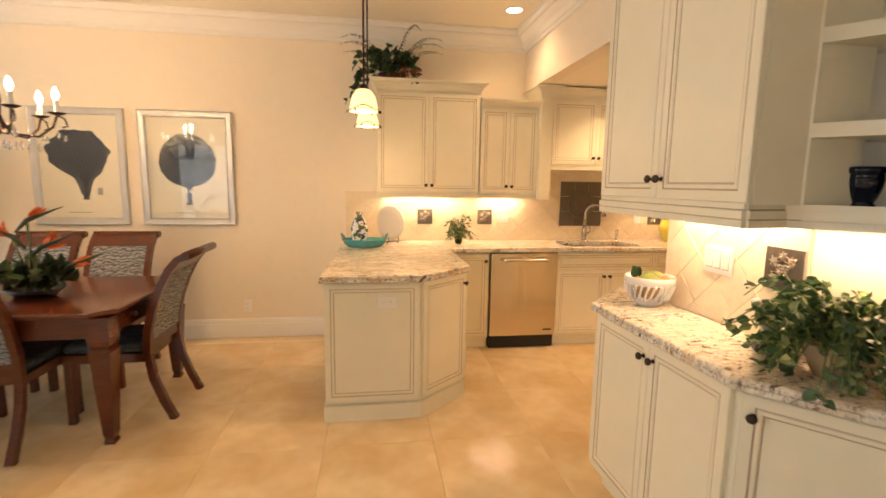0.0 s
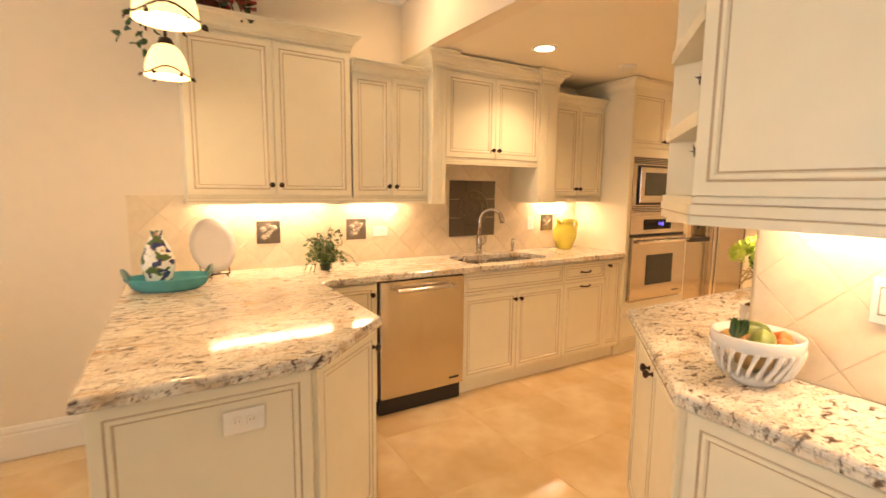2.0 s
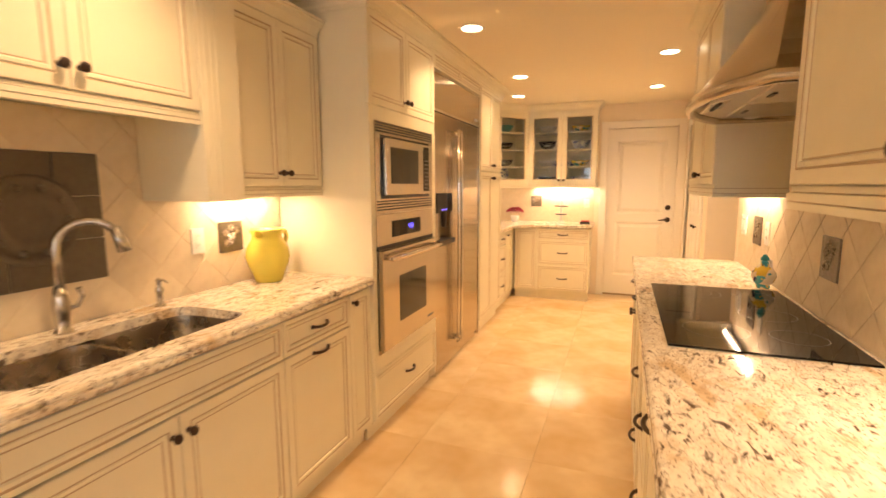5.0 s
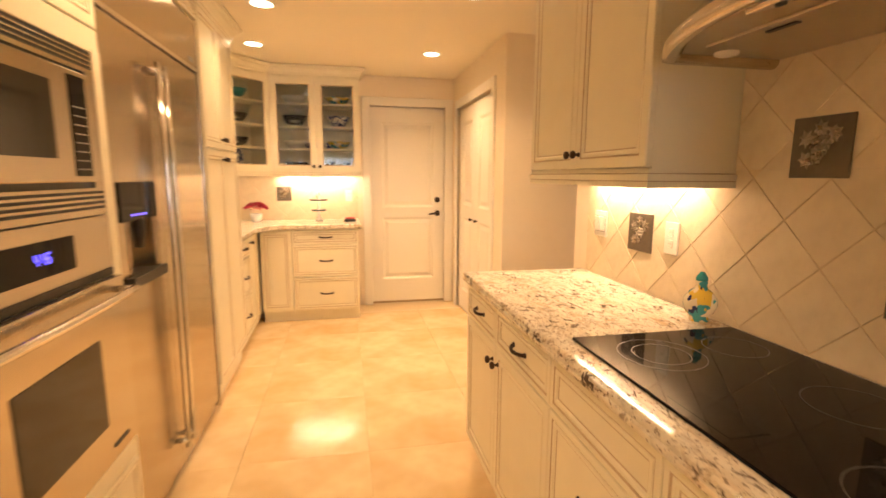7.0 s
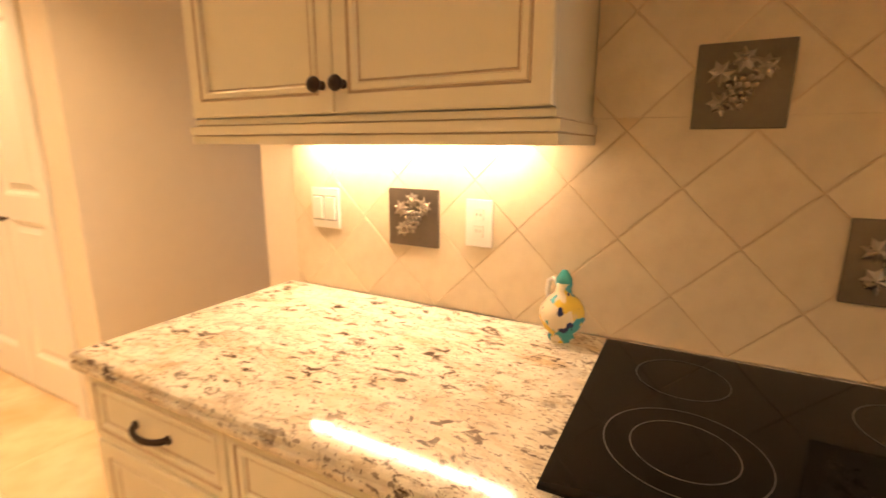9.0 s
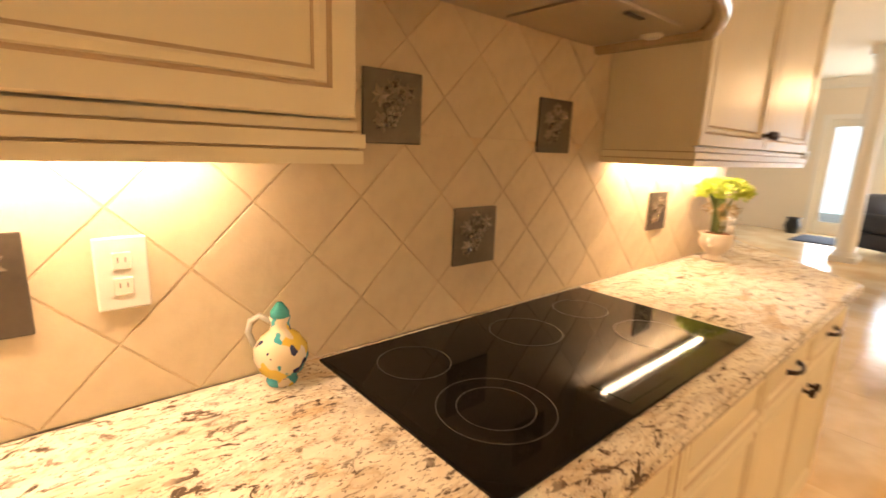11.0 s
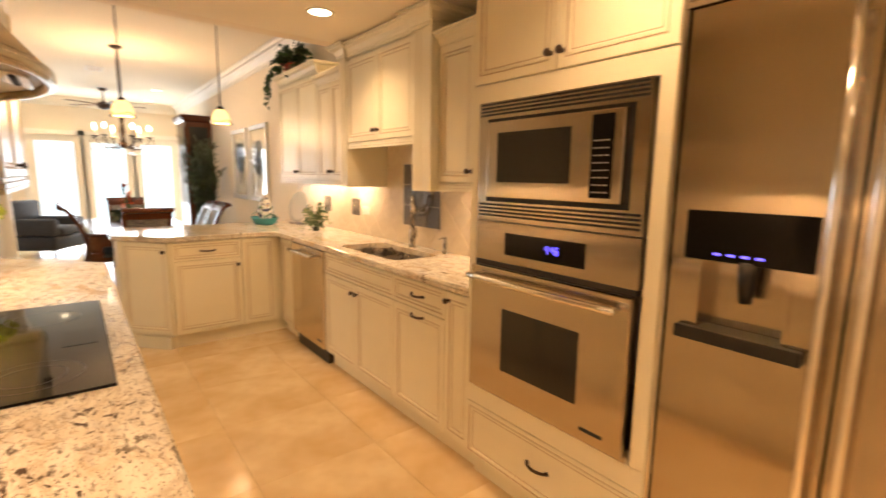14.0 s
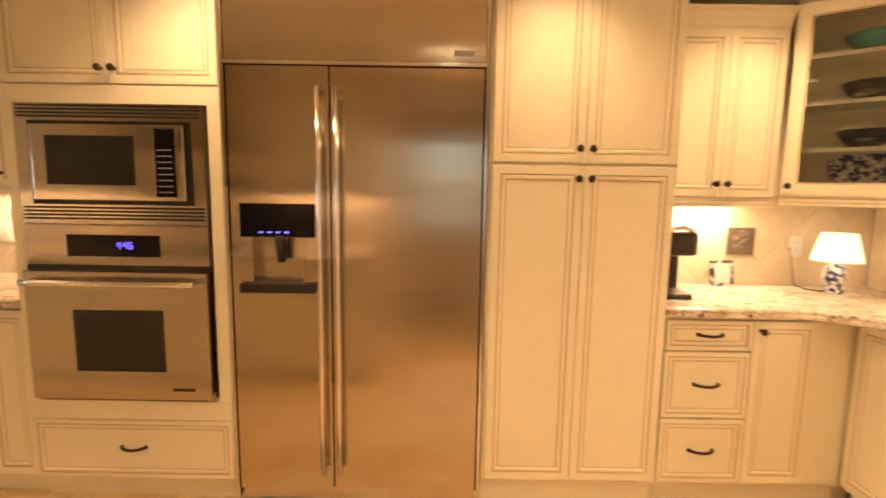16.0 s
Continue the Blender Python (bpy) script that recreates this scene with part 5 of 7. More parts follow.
# ---------------------------------------------------------------- ceramics and plants
YELLOWG = material("yellow_glaze", (0.76, 0.65, 0.11), 0.14, blotch=0.25, blotch_scale=9, dark=(0.60, 0.47, 0.06))
TURQ = material("turquoise_glaze", (0.10, 0.40, 0.44), 0.15, blotch=0.3, blotch_scale=12, dark=(0.03, 0.22, 0.25))
PORC = material("white_porcelain", (0.74, 0.72, 0.69), 0.12, blotch=0.06, blotch_scale=8)
COBALT = material("cobalt_glaze", (0.004, 0.006, 0.014), 0.10, blotch=0.4, blotch_scale=14, dark=(0.007, 0.012, 0.034), bump=0.2, bump_scale=18)
GREENG = material("green_glaze", (0.028, 0.066, 0.011), 0.10, blotch=0.5, blotch_scale=10, dark=(0.012, 0.03, 0.005), bump=0.2, bump_scale=16)
TEALC = material("teal_ceramic", (0.05, 0.30, 0.30), 0.18)
SOIL = material("potting_moss", (0.16, 0.07, 0.02), 0.9, grain=0.5, grain_scale=80, bump=0.8, bump_scale=60)
WOODL = material("raffia", (0.50, 0.36, 0.17), 0.8, grain=0.3, grain_scale=60)
LEAF = material("ivy_leaf", (0.050, 0.105, 0.028), 0.38, grain=0.3, grain_scale=30, blotch=0.5, blotch_scale=14, dark=(0.025, 0.055, 0.016))
LEAFPALE = material("pale_leaf_edge", (0.24, 0.28, 0.11), 0.45, blotch=0.4, blotch_scale=16, dark=(0.10, 0.16, 0.05))
LEAFDARK = material("dark_leaf", (0.028, 0.055, 0.024), 0.5, blotch=0.5, blotch_scale=8, dark=(0.06, 0.05, 0.02))
LIME = material("lime_petal", (0.52, 0.62, 0.10), 0.45, blotch=0.5, blotch_scale=40, dark=(0.32, 0.46, 0.05))
STEM = material("green_stem", (0.10, 0.15, 0.04), 0.5)
REDBERRY = material("red_berry", (0.35, 0.03, 0.015), 0.35)
ORANGE = material("orange_petal", (0.72, 0.14, 0.02), 0.45, blotch=0.4, blotch_scale=20, dark=(0.5, 0.05, 0.01))
BLUEV = material("blue_leaf_print", (0.03, 0.045, 0.10), 0.3)


def painted(name, base, spots, scale, cuts):
    """Glazed pottery painted with irregular coloured patches."""
    mt = bpy.data.materials.new(name)
    mt.use_nodes = True
    nt = mt.node_tree
    bs = nt.nodes["Principled BSDF"]
    bs.inputs["Roughness"].default_value = 0.12
    tc = nt.nodes.new("ShaderNodeTexCoord")
    prev = None
    for k, (c, cut) in enumerate(zip(spots, cuts)):
        mp = nt.nodes.new("ShaderNodeMapping")
        mp.inputs["Location"].default_value = (k * 3.1, k * 1.7, k * 2.3)
        nt.links.new(tc.outputs["Object"], mp.inputs[0])
        nz = nt.nodes.new("ShaderNodeTexNoise")
        nz.inputs["Scale"].default_value, nz.inputs["Detail"].default_value = scale * (1 + 0.4 * k), 1.5
        nt.links.new(mp.outputs[0], nz.inputs[0])
        r = nt.nodes.new("ShaderNodeMapRange")
        r.inputs["From Min"].default_value, r.inputs["From Max"].default_value = cut, cut + 0.012
        nt.links.new(nz.outputs[0], r.inputs[0])
        m = nt.nodes.new("ShaderNodeMix")
        m.data_type = "RGBA"
        nt.links.new(r.outputs[0], m.inputs["Factor"])
        if prev is None:
            m.inputs["A"].default_value = rgb(base)
        else:
            nt.links.new(prev, m.inputs["A"])
        m.inputs["B"].default_value = rgb(c)
        prev = m.outputs["Result"]
    nt.links.new(prev, bs.inputs["Base Color"])
    return mt


MAJOLICA = painted("painted_majolica", (0.74, 0.66, 0.48), [(0.70, 0.50, 0.07), (0.06, 0.33, 0.38), (0.02, 0.03, 0.10)], 19, (0.505, 0.55, 0.635))
BOTANIC = painted("leaf_painted_china", (0.82, 0.80, 0.74), [(0.10, 0.15, 0.06), (0.05, 0.06, 0.14), (0.45, 0.25, 0.08)], 20, (0.56, 0.58, 0.66))
BEADED = painted("black_white_beads", (0.03, 0.03, 0.03), [(0.75, 0.72, 0.66), (0.40, 0.10, 0.05)], 60, (0.52, 0.66))
BLUEWHITE = painted("blue_white_china", (0.80, 0.78, 0.74), [(0.03, 0.05, 0.22), (0.03, 0.05, 0.2)], 38, (0.52, 0.58))


def leaf(bm, p, d, ln, wd, rnd, mat=0):
    """One folded leaf of six points."""
    d = Vector(d).normalized()
    up = Vector((rnd.uniform(-1, 1), rnd.uniform(-1, 1), rnd.uniform(-0.3, 1)))
    s = d.cross(up)
    if s.length < 1e-4:
        s = d.orthogonal()
    s.normalize()
    nrm = s.cross(d)
    p = Vector(p)
    q = [p, p + d * ln * 0.35 + s * wd * 0.5 + nrm * wd * 0.18, p + d * ln * 0.75 + s * wd * 0.32 + nrm * wd * 0.1, p + d * ln - nrm * ln * 0.15,
         p + d * ln * 0.75 - s * wd * 0.32 + nrm * wd * 0.1, p + d * ln * 0.35 - s * wd * 0.5 + nrm * wd * 0.18, p + d * ln * 0.5]
    v = [bm.verts.new(x) for x in q]
    for a, c in ((0, 1), (1, 2), (2, 3), (3, 4), (4, 5), (5, 0)):
        f = bm.faces.new((v[a], v[c], v[6]))
        f.material_index = mat


def bush(parent, stems, leaves, ln, seed, mats, spread, height, droop=0.4, pale=0.25, base=(0, 0, 0), r=0.002, flat=1.0):
    """Thin stems that arch outwards and carry many leaves."""
    rnd = random.Random(seed)
    bs, bl = bmnew(), bmnew()
    for k in range(stems):
        a = rnd.uniform(0, 2 * math.pi)
        rad, hh = spread * rnd.uniform(0.35, 1.0), height * rnd.uniform(0.45, 1.0)
        dr = droop * rnd.uniform(0.2, 1.3) * height
        pts = []
        for j in range(6):
            u = j / 5
            pts.append((base[0] + rad * u * math.cos(a), base[1] + flat * rad * u * math.sin(a), base[2] + hh * math.sin(u * 2.2) - dr * u * u))
        tube(bs, pts, r, 5)
        for j in range(leaves):
            u = rnd.uniform(0.25, 1.0)
            i = min(4, int(u * 5))
            p = Vector(pts[i]).lerp(Vector(pts[i + 1]), u * 5 - i)
            d = Vector((math.cos(a) + rnd.uniform(-1, 1), math.sin(a) + rnd.uniform(-1, 1), rnd.uniform(-0.7, 0.8)))
            leaf(bl, p, d, ln * rnd.uniform(0.6, 1.2), ln * rnd.uniform(0.5, 0.85), rnd, 1 if rnd.random() < pale else 0)
    tagged(part("stem", bs, STEM, parent), kind="stuff")
    return tagged(part("foliage", bl, mats, parent), kind="stuff")


def vessel(name, label, category, m, prof, mat, segs=32, sy=1.0, group=""):
    u = thing(name, label, category, m, group)
    bm = bmnew()
    lathe(bm, prof, segs, sy=sy)
    part("body", bm, mat, u)
    return u


# yellow pitcher
pi = vessel("pitcher", "bright yellow glazed ceramic pitcher", "pitcher", pose(2.955, 4.245, 0.9205, 0, 0, 12) @ Matrix.Diagonal((1.09, 1.09, 0.92, 1)),
            [(0.0, 0.0), (0.056, 0.0), (0.060, 0.008), (0.066, 0.03), (0.086, 0.085), (0.097, 0.135), (0.092, 0.18), (0.070, 0.225), (0.066, 0.25), (0.078, 0.285), (0.072, 0.283), (0.058, 0.25), (0.06, 0.2), (0.0, 0.19)], YELLOWG)
bm = bmnew()
tube(bm, [(0.060, 0, 0.222), (0.10, 0, 0.238), (0.135, 0, 0.262), (0.165, 0, 0.258), (0.178, 0, 0.225), (0.160, 0, 0.175), (0.125, 0, 0.135), (0.088, 0, 0.112)], [0.013, 0.012, 0.011, 0.011, 0.011, 0.011, 0.012, 0.015], 10)
part("handle", bm, YELLOWG, pi)
bm = bmnew()
tube(bm, [(-0.06, 0, 0.255), (-0.085, 0, 0.277), (-0.10, 0, 0.286)], [0.02, 0.014, 0.006], 10)
part("spout", bm, YELLOWG, pi)
# small plant on the sink counter
pl = vessel("potted_plant", "small bushy green plant in a dark pot", "potted plant", pose(0.735, 4.12, 0.9205),
            [(0.0, 0.0), (0.028, 0.0), (0.034, 0.035), (0.036, 0.04), (0.03, 0.04), (0.0, 0.036)], material("mossy_pot", (0.05, 0.06, 0.025), 0.7, grain=0.4, grain_scale=50), 18)
bush(pl, 26, 12, 0.027, 5, [LEAF, LEAFPALE], 0.13, 0.25, 0.40, 0.45, (0, 0, 0.03))
bush(pl, 10, 8, 0.024, 9, [LEAF, LEAFPALE], 0.22, 0.13, 0.7, 0.45, (0, 0, 0.04))
bush(pl, 10, 9, 0.028, 12, [LEAF, LEAFPALE], 0.075, 0.07, 0.6, 0.3, (0, -0.01, 0.03))
# oval plate on its stand
ps = thing("display_plate", "large white oval platter on a dark wire stand", "plate", pose(0.115, 4.19, 0.9205, 0, 0, 22))
bm = bmnew()
lathe(bm, [(0.0, 0.0), (0.09, 0.0), (0.105, 0.006), (0.135, 0.018), (0.135, 0.021), (0.10, 0.012), (0.0, 0.006)], 40, pose(0, 0.03, 0.178, 78) @ Matrix.Diagonal((0.98, 1.17, 1, 1)))
part("platter", bm, material("grey_white_glaze", (0.58, 0.57, 0.56), 0.08, blotch=0.06, blotch_scale=6), ps)
bm = bmnew()
for sx in (-0.05, 0.05):
    tube(bm, [(sx, -0.055, 0.055), (sx, -0.06, 0.02), (sx, -0.02, 0.012), (sx, 0.06, 0.004), (sx, 0.08, 0.06)], 0.004, 8)
    tube(bm, [(sx, -0.02, 0.012), (sx, -0.05, 0.003)], 0.004, 8)
tube(bm, [(-0.05, 0.03, 0.008), (0.05, 0.03, 0.008)], 0.004, 8)
part("stand", bm, BRONZE, ps, "dark wire stand")
# turquoise tray with handles and the vase in it
ty = thing("serving_tray", "oval turquoise glazed tray with two raised handles", "tray", pose(-0.12, 3.93, 0.9205) @ Matrix.Diagonal((0.9, 0.95, 1, 1)))
bm = bmnew()
lathe(bm, [(0.0, 0.0), (0.15, 0.0), (0.182, 0.018), (0.205, 0.052), (0.212, 0.066), (0.217, 0.068), (0.214, 0.060), (0.180, 0.024), (0.0, 0.010)], 44, sy=0.62)
part("dish", bm, TURQ, ty)
for s in (-1, 1):
    bm = bmnew()
    tube(bm, [(s * 0.187, -0.07, 0.058), (s * 0.205, -0.058, 0.088), (s * 0.215, -0.03, 0.104), (s * 0.218, 0.0, 0.108), (s * 0.215, 0.03, 0.104), (s * 0.205, 0.058, 0.088), (s * 0.187, 0.07, 0.058)], 0.009, 10)
    part("handle", bm, material("twisted_handle_glaze", (0.16, 0.30, 0.27), 0.3, grain=0.4, grain_scale=40, dark=(0.28, 0.20, 0.10)), ty, "brownish twisted handle")
vessel("vase", "white bottle vase painted with dark leaves", "vase", pose(-0.165, 3.955, 0.932) @ Matrix.Diagonal((1.12, 1.12, 0.95, 1)),
       [(0.0, 0.0), (0.04, 0.0), (0.048, 0.02), (0.066, 0.10), (0.066, 0.15), (0.05, 0.215), (0.028, 0.26), (0.022, 0.285), (0.026, 0.30), (0.02, 0.30), (0.0, 0.25)], BOTANIC)
# greenery on top of the tall wall cabinet
tp = thing("greenery_arrangement", "trailing silk greenery with red berries on the cabinet top", "plant arrangement", pose(0.13, 4.20, 2.357))
bm = bmnew()
lathe(bm, [(0.0, 0.0), (0.10, 0.0), (0.13, 0.06), (0.12, 0.06), (0.0, 0.05)], 24, sy=0.7)
part("basket", bm, MAHOGANY, tp, "low dark basket")
bush(tp, 30, 11, 0.07, 11, [LEAFDARK, LEAF], 0.34, 0.28, 0.65, 0.45, (0, -0.02, 0.05), 0.003, 0.45)
rnd = random.Random(3)
bm = bmnew()
for k in range(7):
    a = radians(rnd.uniform(-20, 60) if k < 4 else rnd.uniform(120, 200))
    ln = rnd.uniform(0.34, 0.50)
    for j in range(26):
        u = j / 25
        p = Vector((ln * u * math.cos(a), -0.03, 0.08 + ln * 0.9 * math.sin(u * 2.0) * abs(math.sin(a + 0.7))))
        for s in (-1, 1):
            leaf(bm, p, (0.4 * math.cos(a), 0.3 * s, s * 0.6 + 0.2), 0.05 * (1.1 - u), 0.012, rnd)
tagged(part("fern_fronds", bm, [LEAFDARK], tp), kind="stuff")
bm = bmnew()
for k in range(9):
    pts = [(-0.22 - rnd.uniform(0, 0.05), -0.13, 0.06), (-0.30, -0.16, 0.0), (-0.30 + rnd.uniform(-0.1, 0.14), -0.17, -0.10 - rnd.uniform(0, 0.2))]
    for j in range(14):
        u = rnd.random()
        p = Vector(pts[0]).lerp(Vector(pts[1]), min(1, u * 2)) if u < 0.5 else Vector(pts[1]).lerp(Vector(pts[2]), u * 2 - 1)
        leaf(bm, p, (rnd.uniform(-1, 1), rnd.uniform(-1, 0.4), rnd.uniform(-1, 0.4)), 0.045, 0.03, rnd)
tagged(part("trailing_ivy", bm, [LEAF], tp), kind="stuff")
bm = bmnew()
for k in range(26):
    bmesh.ops.create_icosphere(bm, subdivisions=1, radius=0.009, matrix=Matrix.Translation((0.10 + rnd.uniform(-0.05, 0.14), -0.13 + rnd.uniform(-0.03, 0.03), 0.05 + rnd.uniform(-0.03, 0.04))))
tagged(part("berries", bm, REDBERRY, tp, "small red berries"), kind="stuff")
# white pierced bowl with vegetables
bo = thing("fruit_bowl", "white pierced ceramic bowl of ornamental vegetables", "bowl", pose(1.225, 1.84, 0.9205) @ Matrix.Diagonal((0.92, 0.92, 1.06, 1)))
prof = [(0.0, 0.004), (0.055, 0.0), (0.06, 0.006), (0.09, 0.03), (0.112, 0.065), (0.12, 0.105), (0.118, 0.125)]
bm = bmnew()
lathe(bm, prof[:4] + [(0.085, 0.034), (0.0, 0.012)], 40)
lathe(bm, [(0.1165, 0.096), (0.1195, 0.105), (0.121, 0.128), (0.116, 0.130), (0.113, 0.105), (0.1125, 0.096)], 40)
part("bowl", bm, PORC, bo)
for k in range(24):
    a = 2 * math.pi * k / 24
    bm = bmnew()
    pts = []
    for j in range(6):
        u = j / 5
        rr = 0.088 + (0.1155 - 0.088) * math.sin(u * math.pi / 2)
        aa = a + 0.22 * u
        pts.append((rr * math.cos(aa), rr * math.sin(aa), 0.030 + 0.070 * u))
    tube(bm, pts, [0.008, 0.0065, 0.0055, 0.0055, 0.0065, 0.008], 8)
    part("rib", bm, PORC, bo)
VEG = [material("green_gourd", (0.16, 0.21, 0.04), 0.35, blotch=0.5, blotch_scale=18, dark=(0.32, 0.34, 0.10)), material("orange_gourd", (0.50, 0.15, 0.03), 0.4, blotch=0.3, blotch_scale=20),
       material("tan_gourd", (0.45, 0.28, 0.10), 0.5, blotch=0.3, blotch_scale=20)]
for k, (x, y, z, r, sx, rz, mi) in enumerate(((-0.03, -0.03, 0.112, 0.036, 1.7, 20, 0), (0.035, 0.03, 0.115, 0.035, 1.5, -40, 0), (0.05, -0.045, 0.108, 0.03, 1.2, 10, 1), (-0.045, 0.045, 0.105, 0.03, 1.4, 70, 2),
                                            (0.0, 0.0, 0.075, 0.055, 1.2, 0, 2), (0.0, -0.07, 0.105, 0.026, 1.3, 0, 1))):
    bm = bmnew()
    bmesh.ops.create_uvsphere(bm, u_segments=20, v_segments=12, radius=r)
    for v in bm.verts:
        v.co *= 1 + 0.05 * math.cos(8 * math.atan2(v.co.z, v.co.y))
    bm.transform(pose(x, y, z, 0, 0, rz) @ Matrix.Diagonal((sx, 1, 0.9, 1)))
    tagged(part("vegetable", bm, VEG[mi], None, smooth=True), "glossy ornamental gourd lying in the white bowl", "vegetable", "ornamental gourds").matrix_world = pose(1.225, 1.84, 0.9205) @ Matrix.Diagonal((0.92, 0.92, 1.06, 1))
bm = bmnew()
rnd = random.Random(8)
for k in range(9):
    leaf(bm, (-0.07 + rnd.uniform(-0.02, 0.02), 0.02, 0.115), (rnd.uniform(-0.5, 0.5), rnd.uniform(-0.5, 0.5), 1), 0.06, 0.025, rnd)
part("leaves", bm, LEAF, bo)
# flowering topiary in a footed pot
tpy = vessel("flower_pot", "lime green flower bunch tied with raffia in a pale footed urn", "flower pot", pose(1.665, 2.03, 0.9205),
             [(0.0, 0.0), (0.045, 0.0), (0.047, 0.008), (0.03, 0.02), (0.035, 0.03), (0.062, 0.06), (0.068, 0.085), (0.063, 0.105), (0.072, 0.118), (0.068, 0.12), (0.055, 0.105), (0.0, 0.10)],
             material("pale_stoneware", (0.68, 0.60, 0.50), 0.35, blotch=0.3, blotch_scale=10))
for s in (-1, 1):
    bm = bmnew()
    tube(bm, [(s * 0.06, 0, 0.10), (s * 0.085, 0, 0.098), (s * 0.085, 0, 0.07), (s * 0.062, 0, 0.065)], 0.006, 8)
    part("handle", bm, PORC, tpy)
bm = bmnew()
lathe(bm, [(0.058, 0.104), (0.05, 0.116), (0.02, 0.122), (0.0, 0.122)], 18)
part("moss", bm, SOIL, tpy)
rnd = random.Random(17)
bm = bmnew()
for k in range(16):
    a, r = rnd.uniform(0, 6.28), rnd.uniform(0.005, 0.026)
    tube(bm, [(r * math.cos(a), r * math.sin(a), 0.115), (r * 1.0 * math.cos(a), r * math.sin(a), 0.22), (r * 2.2 * math.cos(a), r * 2.2 * math.sin(a), 0.29)], 0.005, 6)
tagged(part("stem", bm, STEM, tpy), kind="stuff")
bm = bmnew()
for k in range(22):
    a = rnd.uniform(0, 6.28)
    tube(bm, [(0.028 * math.cos(a), 0.028 * math.sin(a), 0.222), (0.05 * math.cos(a), 0.05 * math.sin(a), 0.232 + rnd.uniform(-0.03, 0.02)), (0.075 * math.cos(a + 0.3), 0.075 * math.sin(a + 0.3), 0.217 + rnd.uniform(-0.04, 0.02))], 0.0025, 5)
part("raffia_bow", bm, WOODL, tpy, "frayed raffia tie")
bm = bmnew()
for k in range(520):
    a, e = rnd.uniform(0, 6.28), rnd.uniform(-0.25, 1.4)
    rr = rnd.uniform(0.75, 1.0)
    p = Vector((0.115 * rr * math.cos(a) * math.cos(e), 0.10 * rr * math.sin(a) * math.cos(e), 0.285 + 0.062 * rr * math.sin(e)))
    leaf(bm, p, (math.cos(a) + rnd.uniform(-0.8, 0.8), math.sin(a) + rnd.uniform(-0.8, 0.8), rnd.uniform(-0.2, 1.2)), 0.026, 0.024, rnd)
tagged(part("blossom", bm, LIME, tpy, "lime green petals"), kind="stuff")
# trailing ivy near the dining room, and the telephone
iv = vessel("potted_ivy", "trailing variegated ivy in a terracotta bowl", "potted plant", pose(1.30, 0.99, 0.9205),
            [(0.0, 0.0), (0.06, 0.0), (0.085, 0.05), (0.10, 0.09), (0.105, 0.10), (0.09, 0.10), (0.0, 0.09)], material("glazed_terracotta", (0.40, 0.30, 0.18), 0.25, blotch=0.4, blotch_scale=8), 28)
bush(iv, 80, 15, 0.040, 23, [LEAF, LEAFPALE], 0.30, 0.22, 0.9, 0.28, (0, 0, 0.08), 0.0022)
bush(iv, 18, 12, 0.040, 29, [LEAF, LEAFPALE], 0.36, 0.10, 1.6, 0.35, (-0.03, 0.0, 0.09), 0.0022)
ph = thing("telephone", "silver cordless telephone standing in its base", "telephone", pose(1.275, 1.205, 0.9205, 0, 0, 60))
bm = bmnew()
box(bm, -0.04, 0.04, -0.05, 0.05, 0.0, 0.03, 0, 0.008)
part("base", bm, BLACK, ph)
bm = bmnew()
box(bm, -0.024, 0.024, -0.014, 0.014, 0.0, 0.165, 0, 0.008)
bm.transform(pose(0, -0.005, 0.022, -22))
hs = part("handset", bm, KEYGREY, ph)
bm = bmnew()
for r in range(5):
    for c in range(3):
        box(bm, -0.016 + c * 0.013, -0.007 + c * 0.013, -0.0165, -0.0135, 0.03 + r * 0.014, 0.039 + r * 0.014)
bm.transform(pose(0, -0.005, 0.022, -22))
part("keypad", bm, PLATE, hs)
# vases on the open corner shelves
URN = [(0.0, 0.0), (0.052, 0.0), (0.054, 0.010), (0.046, 0.020), (0.050, 0.032), (0.060, 0.052), (0.072, 0.088), (0.0775, 0.118), (0.0775, 0.126), (0.080, 0.130), (0.0775, 0.134), (0.0765, 0.150), (0.080, 0.158), (0.086, 0.162), (0.088, 0.172), (0.087, 0.186), (0.082, 0.189), (0.076, 0.185), (0.072, 0.165), (0.0, 0.16)]
for z, mt, c in ((1.634, COBALT, "cobalt blue"), (1.424, GREENG, "deep green"), (1.884, COBALT, "cobalt blue")):
    u = vessel("urn", c + " glazed urn with dried purple sprigs on the corner shelf", "urn", pose(1.262, 2.005, z), [(r * 0.74, h * 0.70) for r, h in URN], mt, 32, 1.0, "glazed urns")
    bm = bmnew()
    for k in range(60):
        a, r = rnd.uniform(0, 6.28), rnd.uniform(0, 0.045)
        leaf(bm, (r * math.cos(a), r * math.sin(a), 0.112), (math.cos(a), math.sin(a), rnd.uniform(0.4, 1.6)), 0.045, 0.012, rnd)
    tagged(part("sprigs", bm, material("dried_sprig", (0.09, 0.06, 0.07), 0.8, blotch=0.4, blotch_scale=20), u), kind="stuff")
for x, z, mt, c, s in ((0.16, 1.4155, COBALT, "small cobalt blue jar", 0.62), (0.33, 1.4155, COBALT, "large cobalt blue jar", 1.05), (0.34, 1.6505, GREENG, "tall green glazed vase", 1.0)):
    m = pose(1.165, 1.085, 0, 0, 0, -49) @ pose(x, 0.13, z)
    vessel("jar", c + " on the open shelf", "jar", m, [(r * s, h * s) for r, h in URN], mt, 28, 1.0, "shelf jars")
